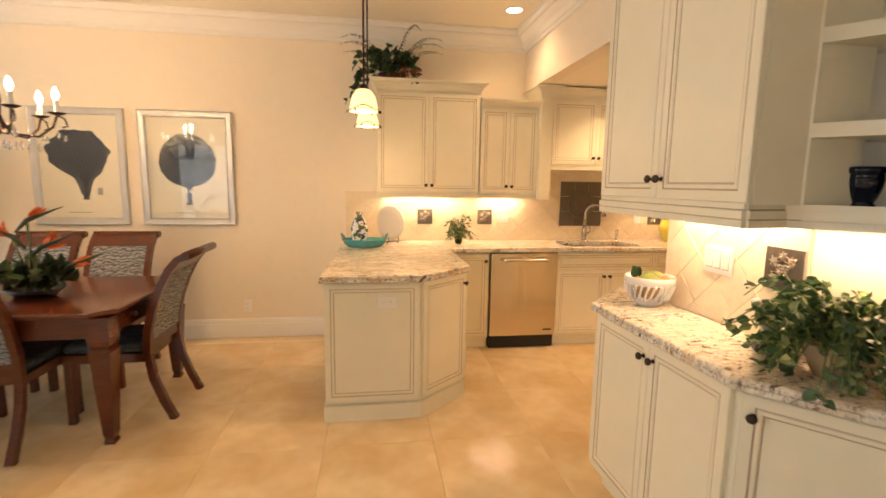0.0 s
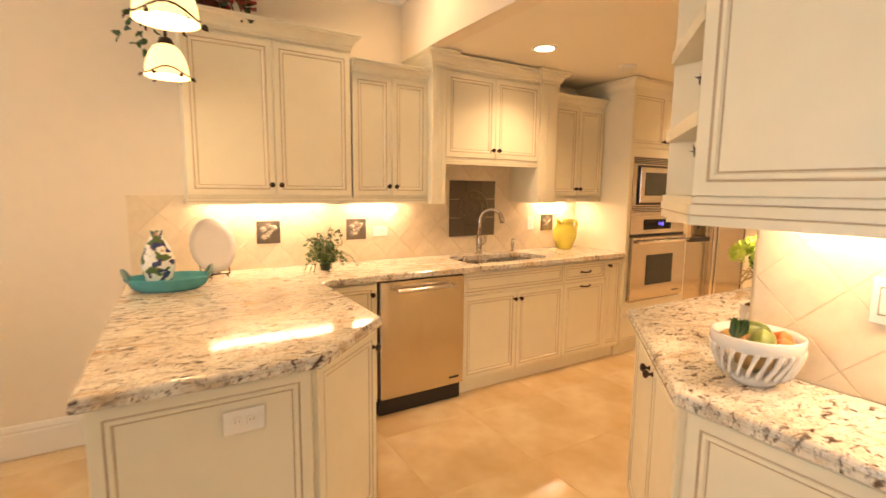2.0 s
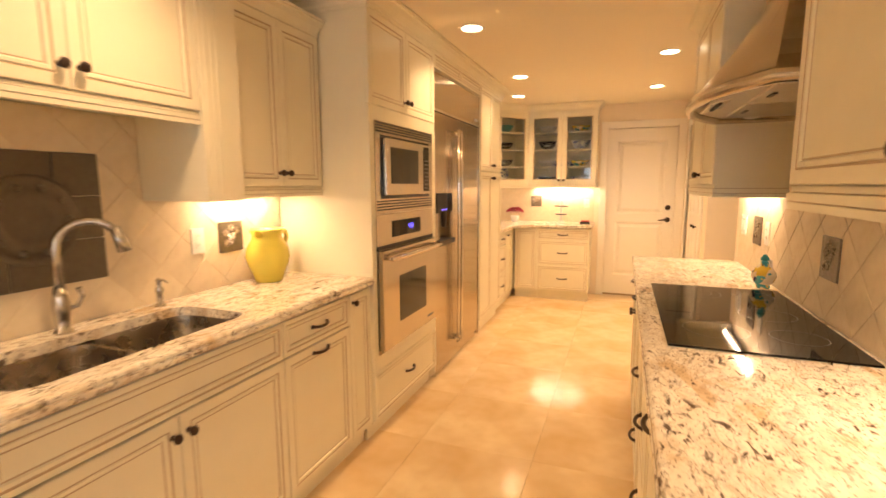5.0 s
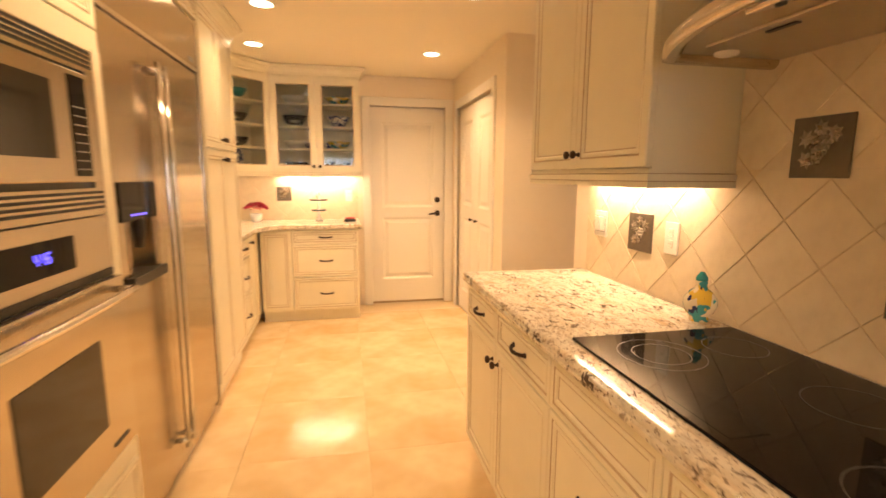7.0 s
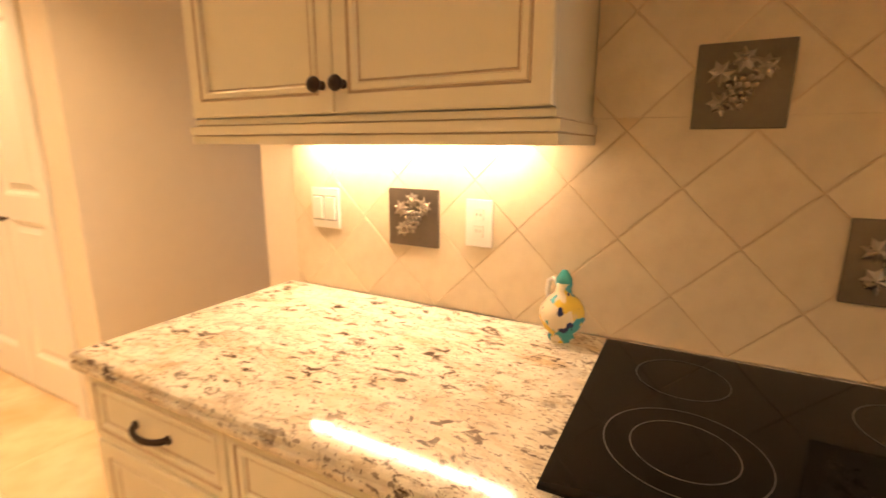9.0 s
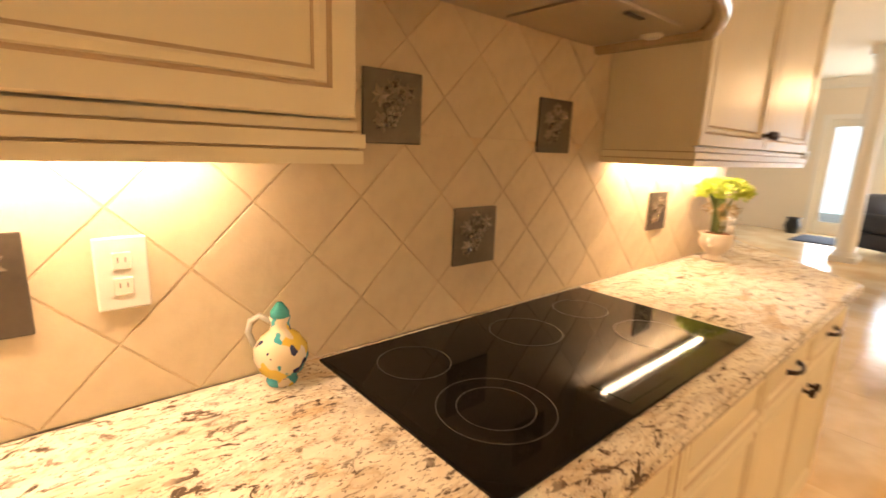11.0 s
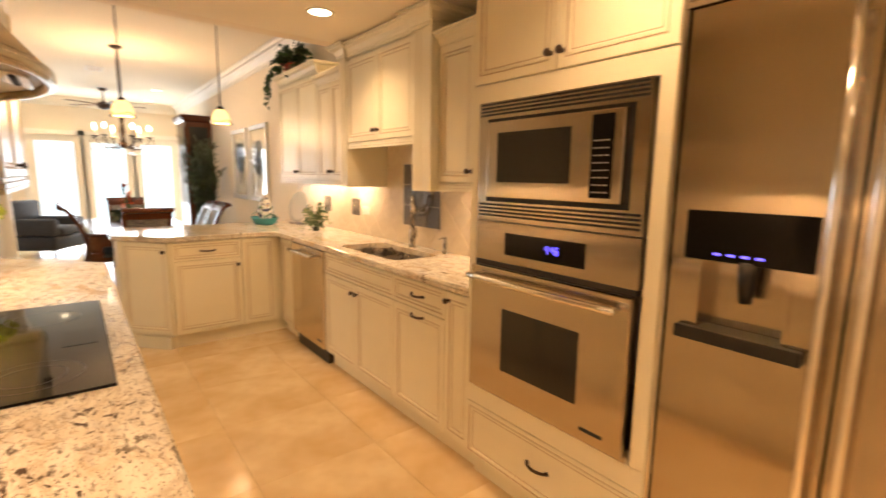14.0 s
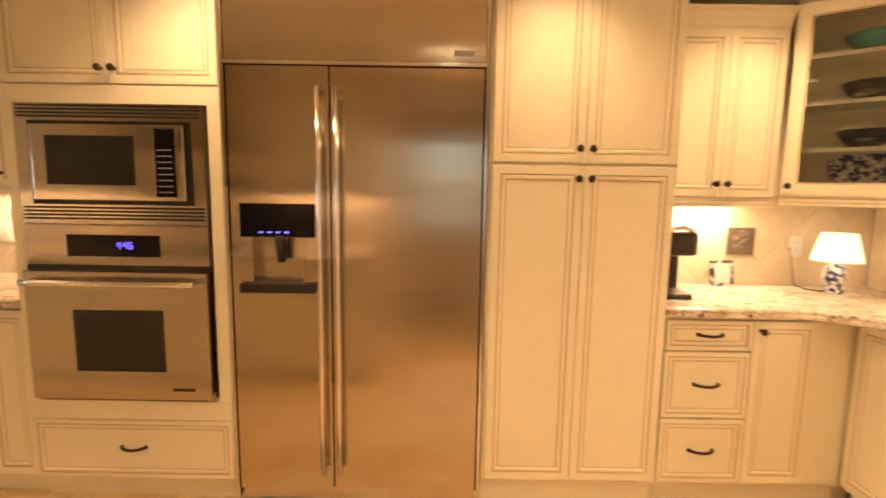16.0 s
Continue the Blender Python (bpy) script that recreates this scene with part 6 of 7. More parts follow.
# painted jug by the cooktop
jg = vessel("oil_jug", "small hand-painted majolica oil jug with teal stopper", "jug", pose(3.588, 1.988, 0.9205, 0, 0, -40) @ Matrix.Diagonal((0.92, 0.92, 0.93, 1)),
            [(0.0, 0.0), (0.029, 0.0), (0.031, 0.006), (0.027, 0.014), (0.043, 0.030), (0.053, 0.055), (0.051, 0.076), (0.036, 0.098), (0.020, 0.110), (0.017, 0.122), (0.020, 0.136), (0.0, 0.136)], MAJOLICA)
bm = bmnew()
lathe(bm, [(0.013, 0.134), (0.019, 0.138), (0.018, 0.147), (0.011, 0.158), (0.006, 0.165), (0.0, 0.166)], 18)
part("stopper", bm, TEALC, jg, "teal glazed stopper")
bm = bmnew()
tube(bm, [(0.018, 0, 0.126), (0.04, 0, 0.136), (0.058, 0, 0.126), (0.064, 0, 0.10), (0.052, 0, 0.072)], 0.006, 8)
part("handle", bm, PORC, jg)
# kitchen corner: coffee machine, photo frame, lamp, flowers, trays
cm = thing("coffee_machine", "slim black coffee machine beside the pantry", "coffee machine", pose(6.06, 4.10, 0.9205))
bm = bmnew()
box(bm, -0.09, 0.09, 0.02, 0.16, 0.0, 0.30, 0, 0.02)
box(bm, -0.09, 0.09, -0.14, 0.03, 0.20, 0.31, 0, 0.02)
part("body", bm, BLACK, cm)
bm = bmnew()
box(bm, -0.08, 0.08, -0.13, 0.03, 0.0, 0.025, 0, 0.006)
part("drip_tray", bm, BLACK, cm)
bm = bmnew()
tube(bm, [(-0.06, -0.13, 0.315), (0.0, -0.15, 0.335), (0.06, -0.13, 0.315)], 0.012, 10)
part("lever", bm, CHROME, cm)
pf = thing("photo_frame", "small dark patterned photo frame leaning on the backsplash", "photo frame", pose(6.47, 4.30, 0.9205, -10))
bm = bmnew()
for a in ((-0.06, -0.042, 0.0, 0.14), (0.042, 0.06, 0.0, 0.14), (-0.042, 0.042, 0.0, 0.018), (-0.042, 0.042, 0.122, 0.14)):
    box(bm, a[0], a[1], -0.008, 0.008, a[2], a[3])
part("frame", bm, BEADED, pf)
bm = bmnew()
box(bm, -0.042, 0.042, -0.002, 0.004, 0.018, 0.122)
part("picture", bm, PLATE, pf)
tl = vessel("table_lamp", "small blue and white china lamp with cream shade", "table lamp", pose(6.955, 4.18, 0.9205) @ Matrix.Diagonal((0.85, 0.85, 1.05, 1)),
            [(0.0, 0.0), (0.05, 0.0), (0.05, 0.015), (0.03, 0.022), (0.045, 0.05), (0.058, 0.085), (0.05, 0.12), (0.02, 0.145), (0.012, 0.16), (0.0, 0.16)], BLUEWHITE, 24)
bm = bmnew()
lathe(bm, [(0.125, 0.155), (0.085, 0.285), (0.083, 0.285), (0.123, 0.155)], 32)
part("shade", bm, material("cream_lampshade", (0.82, 0.72, 0.52), 0.8, emit=(1.0, 0.80, 0.52), power=1.6), tl, "lit cream fabric shade")
bm = bmnew()
tube(bm, [(-0.05, 0, 0.006), (-0.12, 0.04, 0.008), (-0.16, 0.10, 0.02), (-0.14, 0.195, 0.20)], 0.003, 6)
part("cord", bm, BLACK, tl)
fw = vessel("flower_vase", "small cream pot of crimson flowers", "flower vase", pose(7.10, 3.90, 0.9205), [(0.0, 0.0), (0.035, 0.0), (0.05, 0.04), (0.055, 0.08), (0.048, 0.08), (0.0, 0.07)], PORC, 20)
bm = bmnew()
for k in range(160):
    a, r = rnd.uniform(0, 6.28), rnd.uniform(0.02, 0.085)
    leaf(bm, (r * math.cos(a), r * math.sin(a), 0.12 + 0.05 * math.cos(r * 18)), (math.cos(a), math.sin(a), rnd.uniform(0, 1.2)), 0.035, 0.03, rnd)
tagged(part("blossom", bm, material("crimson_petal", (0.35, 0.02, 0.05), 0.5), fw), kind="stuff")
ts = thing("tiered_stand", "two-tier black tidbit stand with a white finial", "serving stand", pose(7.10, 3.32, 0.9205))
for z, r in ((0.10, 0.075), (0.20, 0.09)):
    bm = bmnew()
    lathe(bm, [(0.0, z), (r - 0.01, z), (r, z + 0.012), (r - 0.006, z + 0.012), (0.0, z + 0.005)], 24)
    part("tier", bm, BLACK, ts)
bm = bmnew()
lathe(bm, [(0.0, 0.0), (0.045, 0.0), (0.04, 0.02), (0.014, 0.035), (0.012, 0.20), (0.02, 0.225), (0.022, 0.25), (0.0, 0.275)], 16)
part("stem", bm, PORC, ts)
tr = thing("tray", "low dark red lacquer tray with folded glasses", "tray", pose(7.05, 3.02, 0.9205))
bm = bmnew()
box(bm, -0.06, 0.06, -0.05, 0.06, 0.0, 0.025, 0, 0.006)
part("tray", bm, BLACK, tr)
bm = bmnew()
box(bm, -0.05, 0.05, -0.045, 0.05, 0.025, 0.04, 0, 0.004)
part("cloth", bm, REDBERRY, tr)

# dishes behind the glass
DISH = [(0.0, 0.0), (0.045, 0.0), (0.075, 0.03), (0.10, 0.075), (0.097, 0.077), (0.07, 0.035), (0.0, 0.012)]
PLAT = [(0.0, 0.0), (0.06, 0.0), (0.12, 0.014), (0.12, 0.017), (0.06, 0.006), (0.0, 0.006)]
gm = pose(6.99, 3.715, 0, 0, 0, -90)
for lv, z in enumerate([1.418] + [q + 0.0095 for q in GZ]):
    for k, x in enumerate((0.20, 0.60)):
        mt = (GLASS, BLUEWHITE, PORC, MAJOLICA)[(lv * 2 + k) % 4]
        u = thing("bowl", "serving bowl in glass or painted china behind the cabinet glass", "bowl", gm @ pose(x, 0.16, z + 0.0005), "dishes in the glass cabinet")
        bm = bmnew()
        lathe(bm, [(r * 1.15, h * (1.3 if lv == 2 else 0.9)) for r, h in DISH], 28)
        part("body", bm, mt, u)
        if lv in (1, 0):
            v2 = thing("plate_stack", "stack of plates behind the cabinet glass", "plates", gm @ pose(x + (0.11 if k == 0 else -0.11), 0.20, z + 0.0005), "dishes in the glass cabinet")
            for j in range(5):
                bm = bmnew()
                lathe(bm, [(r * 0.7, h + j * 0.009) for r, h in PLAT], 24)
                part("plate", bm, BLUEWHITE if lv else GLASS, v2)
cg = pose(6.56, 4.07, 0, 0, 0, -39.5)
CZ = [1.418] + [1.40 + 0.82 * k / 4 + 0.0095 for k in (1, 2, 3)]
for lv, mt in ((1, GLASS), (2, GLASS), (3, TEALC)):
    u = thing("bowl", "clear or teal glass bowl in the corner cabinet", "bowl", cg @ pose(0.28, 0.13, CZ[lv] + 0.0005), "dishes in the glass cabinet")
    bm = bmnew()
    lathe(bm, [(r * 1.1, h) for r, h in DISH], 28)
    part("body", bm, mt, u)
u = thing("display_plate", "painted china plate standing in the corner cabinet", "plate", cg @ pose(0.28, 0.17, CZ[0] + 0.001))
bm = bmnew()
lathe(bm, PLAT, 32, pose(0, 0.035, 0.118, 80) @ Matrix.Diagonal((0.95, 0.95, 1, 1)))
part("plate", bm, BLUEWHITE, u)

# ---------------------------------------------------------------- pendants, dining room
for x, y in ((-0.10, 2.79), (-0.085, 3.555)):
    u = thing("pendant_light", "amber glass dome pendant on a bronze rod, lit", "pendant light", pose(x, y, 0), "peninsula pendants")
    bm = bmnew()
    tube(bm, [(0, 0, 2.03), (0, 0, 2.86)], 0.006, 10)
    part("rod", bm, BRONZE, u)
    bm = bmnew()
    lathe(bm, [(0.0, 2.879), (0.06, 2.879), (0.055, 2.862), (0.0, 2.85)], 24)
    part("canopy", bm, BRONZE, u)
    bm = bmnew()
    lathe(bm, [(0.0, 2.045), (0.022, 2.04), (0.03, 2.02), (0.03, 2.005)], 20)
    part("cap", bm, BRONZE, u)
    bm = bmnew()
    sd = [(0.026, 2.015), (0.046, 2.003), (0.066, 1.972), (0.079, 1.93), (0.084, 1.885)]
    lathe(bm, sd + [(r - 0.003, z) for r, z in sd[::-1]], 32)
    part("shade", bm, SHADEGLASS, u, "glowing amber glass shade")
    bm = bmnew()
    for k in range(24):
        a, c = 2 * math.pi * k / 24, 2 * math.pi * (k + 1) / 24
        f1, f2 = 0.012 * math.sin(3 * a), 0.012 * math.sin(3 * c)
        tube(bm, [(0.0835 * math.cos(a), 0.0835 * math.sin(a), 1.902 + f1), (0.0835 * math.cos(c), 0.0835 * math.sin(c), 1.902 + f2)], 0.003, 6)
    for k in range(6):
        a = 2 * math.pi * k / 6
        leaf(bm, (0.085 * math.cos(a), 0.085 * math.sin(a), 1.892), (math.cos(a), math.sin(a), -0.8), 0.025, 0.02, rnd)
    part("scroll_band", bm, BRONZE, u, "dark scrolled metal band")
    lamp("pendant_lamp", "POINT", 7, pose(x, y, 1.90), WARM, radius=0.04)

tb = thing("dining_table", "mahogany dining table with clipped corners and square tapered legs", "dining table", pose(-2.48, 3.02, 0))
bm = bmnew()
hx, hy, cc = 1.05, 0.53, 0.10
top = [(-hx, -hy + cc), (-hx + cc, -hy), (hx - cc, -hy), (hx, -hy + cc), (hx, hy - cc), (hx - cc, hy), (-hx + cc, hy), (-hx, hy - cc)]
rows = [[bm.verts.new((p.x, p.y, z)) for p in offset_poly(top, i)] for i, z in ((0.02, 0.725), (0.004, 0.732), (0.0, 0.742), (0.004, 0.754), (0.012, 0.76))]
for a, c in zip(rows, rows[1:]):
    for k in range(8):
        bm.faces.new((a[k], a[(k + 1) % 8], c[(k + 1) % 8], c[k]))
bm.faces.new(rows[-1])
bm.faces.new(rows[0][::-1])
part("tabletop", bm, MAHOGANY, tb)
bm = bmnew()
sweep(bm, [(p.x, p.y) for p in offset_poly(top, 0.05)], [(0.0, 0.61), (0.0, 0.727), (-0.02, 0.727), (-0.02, 0.61), (0.0, 0.61)], closed=True)
part("apron", bm, MAHOGANY, tb)
for sx in (-1, 1):
    for sy in (-1, 1):
        bm = bmnew()
        cx, cy = sx * (hx - 0.072), sy * (hy - 0.072)
        prev = None
        for r, z in ((0.0, 0.0), (0.026, 0.0), (0.030, 0.015), (0.022, 0.03), (0.030, 0.06), (0.052, 0.50), (0.058, 0.54), (0.044, 0.555), (0.052, 0.575), (0.056, 0.60), (0.056, 0.728)):
            if r == 0:
                continue
            vs = [bm.verts.new((cx + r * a, cy + r * c, z)) for a, c in ((-1, -1), (1, -1), (1, 1), (-1, 1))]
            if prev:
                for k in range(4):
                    bm.faces.new((prev[k], prev[(k + 1) % 4], vs[(k + 1) % 4], vs[k]))
            else:
                bm.faces.new(vs[::-1])
            prev = vs
        bm.faces.new(prev)
        part("leg", bm, MAHOGANY, tb)
for x in (-0.2, 0.2):
    bm = bmnew()
    lathe(bm, KNOB, 12, pose(hx - 0.05, x, 0.67, 90, 0, 90))
    part("knob", bm, BRONZE, tb)


def damask(name, base, fig, scale):
    mt = bpy.data.materials.new(name)
    mt.use_nodes = True
    nt = mt.node_tree
    bs = nt.nodes["Principled BSDF"]
    bs.inputs["Roughness"].default_value = 0.8
    tc = nt.nodes.new("ShaderNodeTexCoord")
    w = nt.nodes.new("ShaderNodeTexWave")
    w.wave_type = "RINGS"
    w.inputs["Scale"].default_value, w.inputs["Distortion"].default_value = scale * 0.35, 9.0
    w.inputs["Detail Scale"].default_value = 2.0
    nt.links.new(tc.outputs["Object"], w.inputs[0])
    r = nt.nodes.new("ShaderNodeMapRange")
    r.inputs["From Min"].default_value, r.inputs["From Max"].default_value = 0.45, 0.6
    nt.links.new(w.outputs[1], r.inputs[0])
    m = nt.nodes.new("ShaderNodeMix")
    m.data_type = "RGBA"
    m.inputs["A"].default_value, m.inputs["B"].default_value = rgb(base), rgb(fig)
    nt.links.new(r.outputs[0], m.inputs["Factor"])
    nt.links.new(m.outputs["Result"], bs.inputs["Base Color"])
    return mt


DAMASK = damask("blue_damask", (0.30, 0.29, 0.27), (0.07, 0.085, 0.11), 40)
SEATBLUE = damask("dark_blue_seat", (0.075, 0.09, 0.105), (0.035, 0.05, 0.065), 22)


def bar(bm, pts, y0, y1, t):
    """A flat bar of thickness t along points (x, z), from y0 to y1."""
    rows = []
    for i, (x, z) in enumerate(pts):
        a, c = pts[max(0, i - 1)], pts[min(len(pts) - 1, i + 1)]
        d = Vector((c[0] - a[0], c[1] - a[1])).normalized()
        nx, nz = -d.y * t / 2, d.x * t / 2
        rows.append([bm.verts.new(q) for q in ((x + nx, y0, z + nz), (x + nx, y1, z + nz), (x - nx, y1, z - nz), (x - nx, y0, z - nz))])
    for a, c in zip(rows, rows[1:]):
        for k in range(4):
            bm.faces.new((a[k], a[(k + 1) % 4], c[(k + 1) % 4], c[k]))
    bm.faces.new(rows[0])
    bm.faces.new(rows[-1][::-1])


def dining_chair():
    u = thing("dining_chair", "mahogany dining chair with scrolled back and blue damask upholstery", "chair", pose(0, 0, 0), "chairs round the table")
    bm = bmnew()
    box(bm, -0.20, 0.24, -0.225, 0.225, 0.43, 0.485, 0, 0.022)
    part("seat", bm, SEATBLUE, u, "dark blue patterned seat cushion", True)
    bm = bmnew()
    box(bm, -0.22, 0.245, -0.235, 0.235, 0.375, 0.432, 0, 0.006)
    part("seat_frame", bm, MAHOGANY, u)
    back = [(-0.225, 0.42), (-0.232, 0.55), (-0.262, 0.68), (-0.312, 0.82), (-0.370, 0.93), (-0.425, 0.995), (-0.485, 1.02)]
    for y0, y1 in ((-0.235, -0.195), (0.195, 0.235)):
        bm = bmnew()
        bar(bm, back, y0, y1, 0.042)
        part("stile", bm, MAHOGANY, u)
        bm = bmnew()
        bar(bm, [(-0.355, 0.0), (-0.30, 0.12), (-0.25, 0.26), (-0.225, 0.42)], y0, y1, 0.042)
        part("leg", bm, MAHOGANY, u)
        bm = bmnew()
        bar(bm, [(0.215, 0.0), (0.215, 0.2), (0.215, 0.376)], y0, y1, 0.038)
        part("leg", bm, MAHOGANY, u)
    bm = bmnew()
    tube(bm, [(-0.475, -0.245, 1.018), (-0.475, 0.245, 1.018)], 0.026, 12)
    bar(bm, [(-0.368, 0.925), (-0.425, 0.993), (-0.47, 1.015)], -0.196, 0.196, 0.036)
    part("top_rail", bm, MAHOGANY, u)
    bm = bmnew()
    bar(bm, [(-0.229, 0.50), (-0.238, 0.58), (-0.262, 0.68), (-0.312, 0.82), (-0.370, 0.93)], -0.196, 0.196, 0.030)
    part("backrest", bm, DAMASK, u, "blue and grey damask back panel")
    bm = bmnew()
    bar(bm, [(-0.225, 0.44), (-0.226, 0.50)], -0.196, 0.196, 0.03)
    part("lower_rail", bm, MAHOGANY, u)
    return u


ch = dining_chair()
ch.matrix_world = pose(-1.62, 3.025, 0, 0, 0, 180)
for x, y, a in ((-2.03, 3.53, -90), (-2.58, 3.53, -90), (-2.105, 2.74, 90), (-2.76, 2.72, 90), (-3.42, 3.02, 0)):
    copy_thing(ch, pose(x, y, 0, 0, 0, a))
# centrepiece
cpz = thing("centrepiece", "bird-of-paradise flower arrangement in a low dark dish", "flower arrangement", pose(-2.05, 2.93, 0.7605))
bm = bmnew()
lathe(bm, [(0.0, 0.0), (0.10, 0.0), (0.16, 0.05), (0.15, 0.05), (0.0, 0.03)], 28, sy=0.7)
part("dish", bm, BLACK, cpz)
bush(cpz, 15, 5, 0.13, 41, [LEAFDARK, LEAF], 0.24, 0.16, 0.4, 0.4, (0, 0, 0.04), 0.004)
for k, (x, y, z, a) in enumerate(((0.03, -0.05, 0.46, 15), (-0.09, 0.0, 0.36, 160), (0.07, -0.02, 0.30, 20), (0.23, -0.05, 0.19, 10), (-0.17, -0.05, 0.20, 190))):
    bm = bmnew()
    tube(bm, [(0, 0, 0.04), (x * 0.6, y * 0.6, z * 0.6), (x, y, z)], 0.006, 6)
    part("flower_stem", bm, STEM, cpz)
    bm = bmnew()
    for j in range(5):
        aa = radians(a + rnd.uniform(-40, 40))
        leaf(bm, (x, y, z), (math.cos(aa), math.sin(aa) * 0.6, rnd.uniform(0.0, 1.3)), 0.12, 0.032, rnd)
    tagged(part("bloom", bm, ORANGE, cpz, "orange pointed petals"), kind="stuff")
    bm = bmnew()
    aa = radians(a)
    tube(bm, [(x - 0.07 * math.cos(aa), y, z - 0.07), (x, y, z), (x + 0.20 * math.cos(aa), y, z + 0.08)], [0.006, 0.015, 0.002], 8)
    part("beak", bm, LEAFDARK, cpz)

# chandelier
CHX, CHY = -2.15, 2.93
cd = thing("chandelier", "wrought iron candle chandelier with crystal drops, lit", "chandelier", pose(CHX, CHY, 0))
bm = bmnew()
tube(bm, [(0, 0, 2.15), (0, 0, 2.86)], 0.008, 8)
lathe(bm, [(0.0, 2.879), (0.07, 2.879), (0.06, 2.855), (0.0, 2.84)], 24)
lathe(bm, [(0.0, 1.70), (0.02, 1.71), (0.035, 1.76), (0.02, 1.82), (0.03, 1.90), (0.018, 2.0), (0.028, 2.08), (0.01, 2.16), (0.0, 2.16)], 16)
part("stem", bm, BRONZE, cd)
CRYS = material("crystal", (0.95, 0.95, 0.95), 0.02, trans=1.0, ior=1.5)
FLAME = material("candle_bulb", (1, 0.9, 0.7), 0.5, emit=(1.0, 0.82, 0.55), power=18.0)
for k in range(6):
    a = 2 * math.pi * k / 6 + 0.3
    ca, sa = math.cos(a), math.sin(a)
    bm = bmnew()
    pts = [(r * ca, r * sa, z) for r, z in ((0.02, 1.78), (0.09, 1.71), (0.18, 1.70), (0.25, 1.76), (0.275, 1.83))]
    tube(bm, pts, 0.007, 8)
    tube(bm, [(r * ca, r * sa, z) for r, z in ((0.275, 1.83), (0.31, 1.81), (0.32, 1.77), (0.295, 1.76))], 0.005, 6)
    lathe(bm, [(0.0, 0.0), (0.02, 0.0), (0.045, 0.012), (0.043, 0.015), (0.0, 0.008)], 16, pose(0.275 * ca, 0.275 * sa, 1.83))
    arm = part("arm", bm, BRONZE, cd)
    bm = bmnew()
    lathe(bm, [(0.013, 1.838), (0.013, 1.915), (0.0, 1.918)], 12, pose(0.275 * ca, 0.275 * sa, 0))
    part("candle", bm, PORC, arm)
    bm = bmnew()
    lathe(bm, [(0.006, 1.916), (0.017, 1.94), (0.015, 1.96), (0.004, 1.99), (0.0, 1.995)], 12, pose(0.275 * ca, 0.275 * sa, 0))
    part("bulb", bm, FLAME, arm, "glowing candle bulb")
    for j, (r, z) in enumerate(((0.275, 1.72), (0.18, 1.64), (0.305, 1.70), (0.10, 1.65))):
        bm = bmnew()
        lathe(bm, [(0.0, z - 0.03), (0.012, z - 0.012), (0.006, z + 0.012), (0.0, z + 0.025)], 6, pose(r * ca, r * sa, 0))
        part("crystal", bm, CRYS, arm)
lamp("chandelier_lamp", "POINT", 100, pose(CHX, CHY, 2.06), WARM, radius=0.05)

# pictures
PAPER = material("aged_paper", (0.74, 0.66, 0.52), 0.85, blotch=0.15, blotch_scale=4, grain=0.08, grain_scale=50)
SILVER = material("silver_leaf_frame", (0.60, 0.59, 0.56), 0.46, 0.55, grain=0.10, grain_scale=12, blotch=0.08, blotch_scale=3, dark=(0.45, 0.42, 0.36))


def engraved(name, centre, dense, sparse):
    """Printed sea fan: a fine net of ink lines, densest round a centre in the print's own plane."""
    mt = bpy.data.materials.new(name)
    mt.use_nodes = True
    nt, link = mt.node_tree, mt.node_tree.links.new
    bs = nt.nodes["Principled BSDF"]
    bs.inputs["Roughness"].default_value = 0.85
    tc = nt.nodes.new("ShaderNodeTexCoord")
    dist = nt.nodes.new("ShaderNodeVectorMath")
    dist.operation, dist.inputs[1].default_value = "DISTANCE", centre
    link(tc.outputs["Object"], dist.inputs[0])
    near = nt.nodes.new("ShaderNodeMapRange")
    near.inputs["From Min"].default_value, near.inputs["From Max"].default_value = 0.08, 0.36
    near.inputs["To Min"].default_value, near.inputs["To Max"].default_value = dense, sparse
    link(dist.outputs["Value"], near.inputs[0])
    net = nt.nodes.new("ShaderNodeTexVoronoi")
    net.feature = "DISTANCE_TO_EDGE"
    net.inputs["Scale"].default_value = 62
    link(tc.outputs["Object"], net.inputs["Vector"])
    nz = nt.nodes.new("ShaderNodeTexNoise")
    nz.inputs["Scale"].default_value, nz.inputs["Detail"].default_value = 24, 4
    link(tc.outputs["Object"], nz.inputs["Vector"])
    wide = nt.nodes.new("ShaderNodeMath")
    wide.operation = "MULTIPLY_ADD"
    wide.inputs[1].default_value, wide.inputs[2].default_value = 0.5, -0.22
    link(nz.outputs[0], wide.inputs[0])
    lim = nt.nodes.new("ShaderNodeMath")
    lim.operation = "ADD"
    link(near.outputs[0], lim.inputs[0])
    link(wide.outputs[0], lim.inputs[1])
    less = nt.nodes.new("ShaderNodeMath")
    less.operation = "SUBTRACT"
    link(lim.outputs[0], less.inputs[0])
    link(net.outputs["Distance"], less.inputs[1])
    edge = nt.nodes.new("ShaderNodeMapRange")
    edge.inputs["From Min"].default_value, edge.inputs["From Max"].default_value = -0.12, 0.12
    link(less.outputs[0], edge.inputs[0])
    m = nt.nodes.new("ShaderNodeMix")
    m.data_type = "RGBA"
    m.inputs["A"].default_value, m.inputs["B"].default_value = rgb((0.46, 0.43, 0.38)), rgb((0.035, 0.042, 0.062))
    link(edge.outputs[0], m.inputs["Factor"])
    link(m.outputs["Result"], bs.inputs["Base Color"])
    return mt


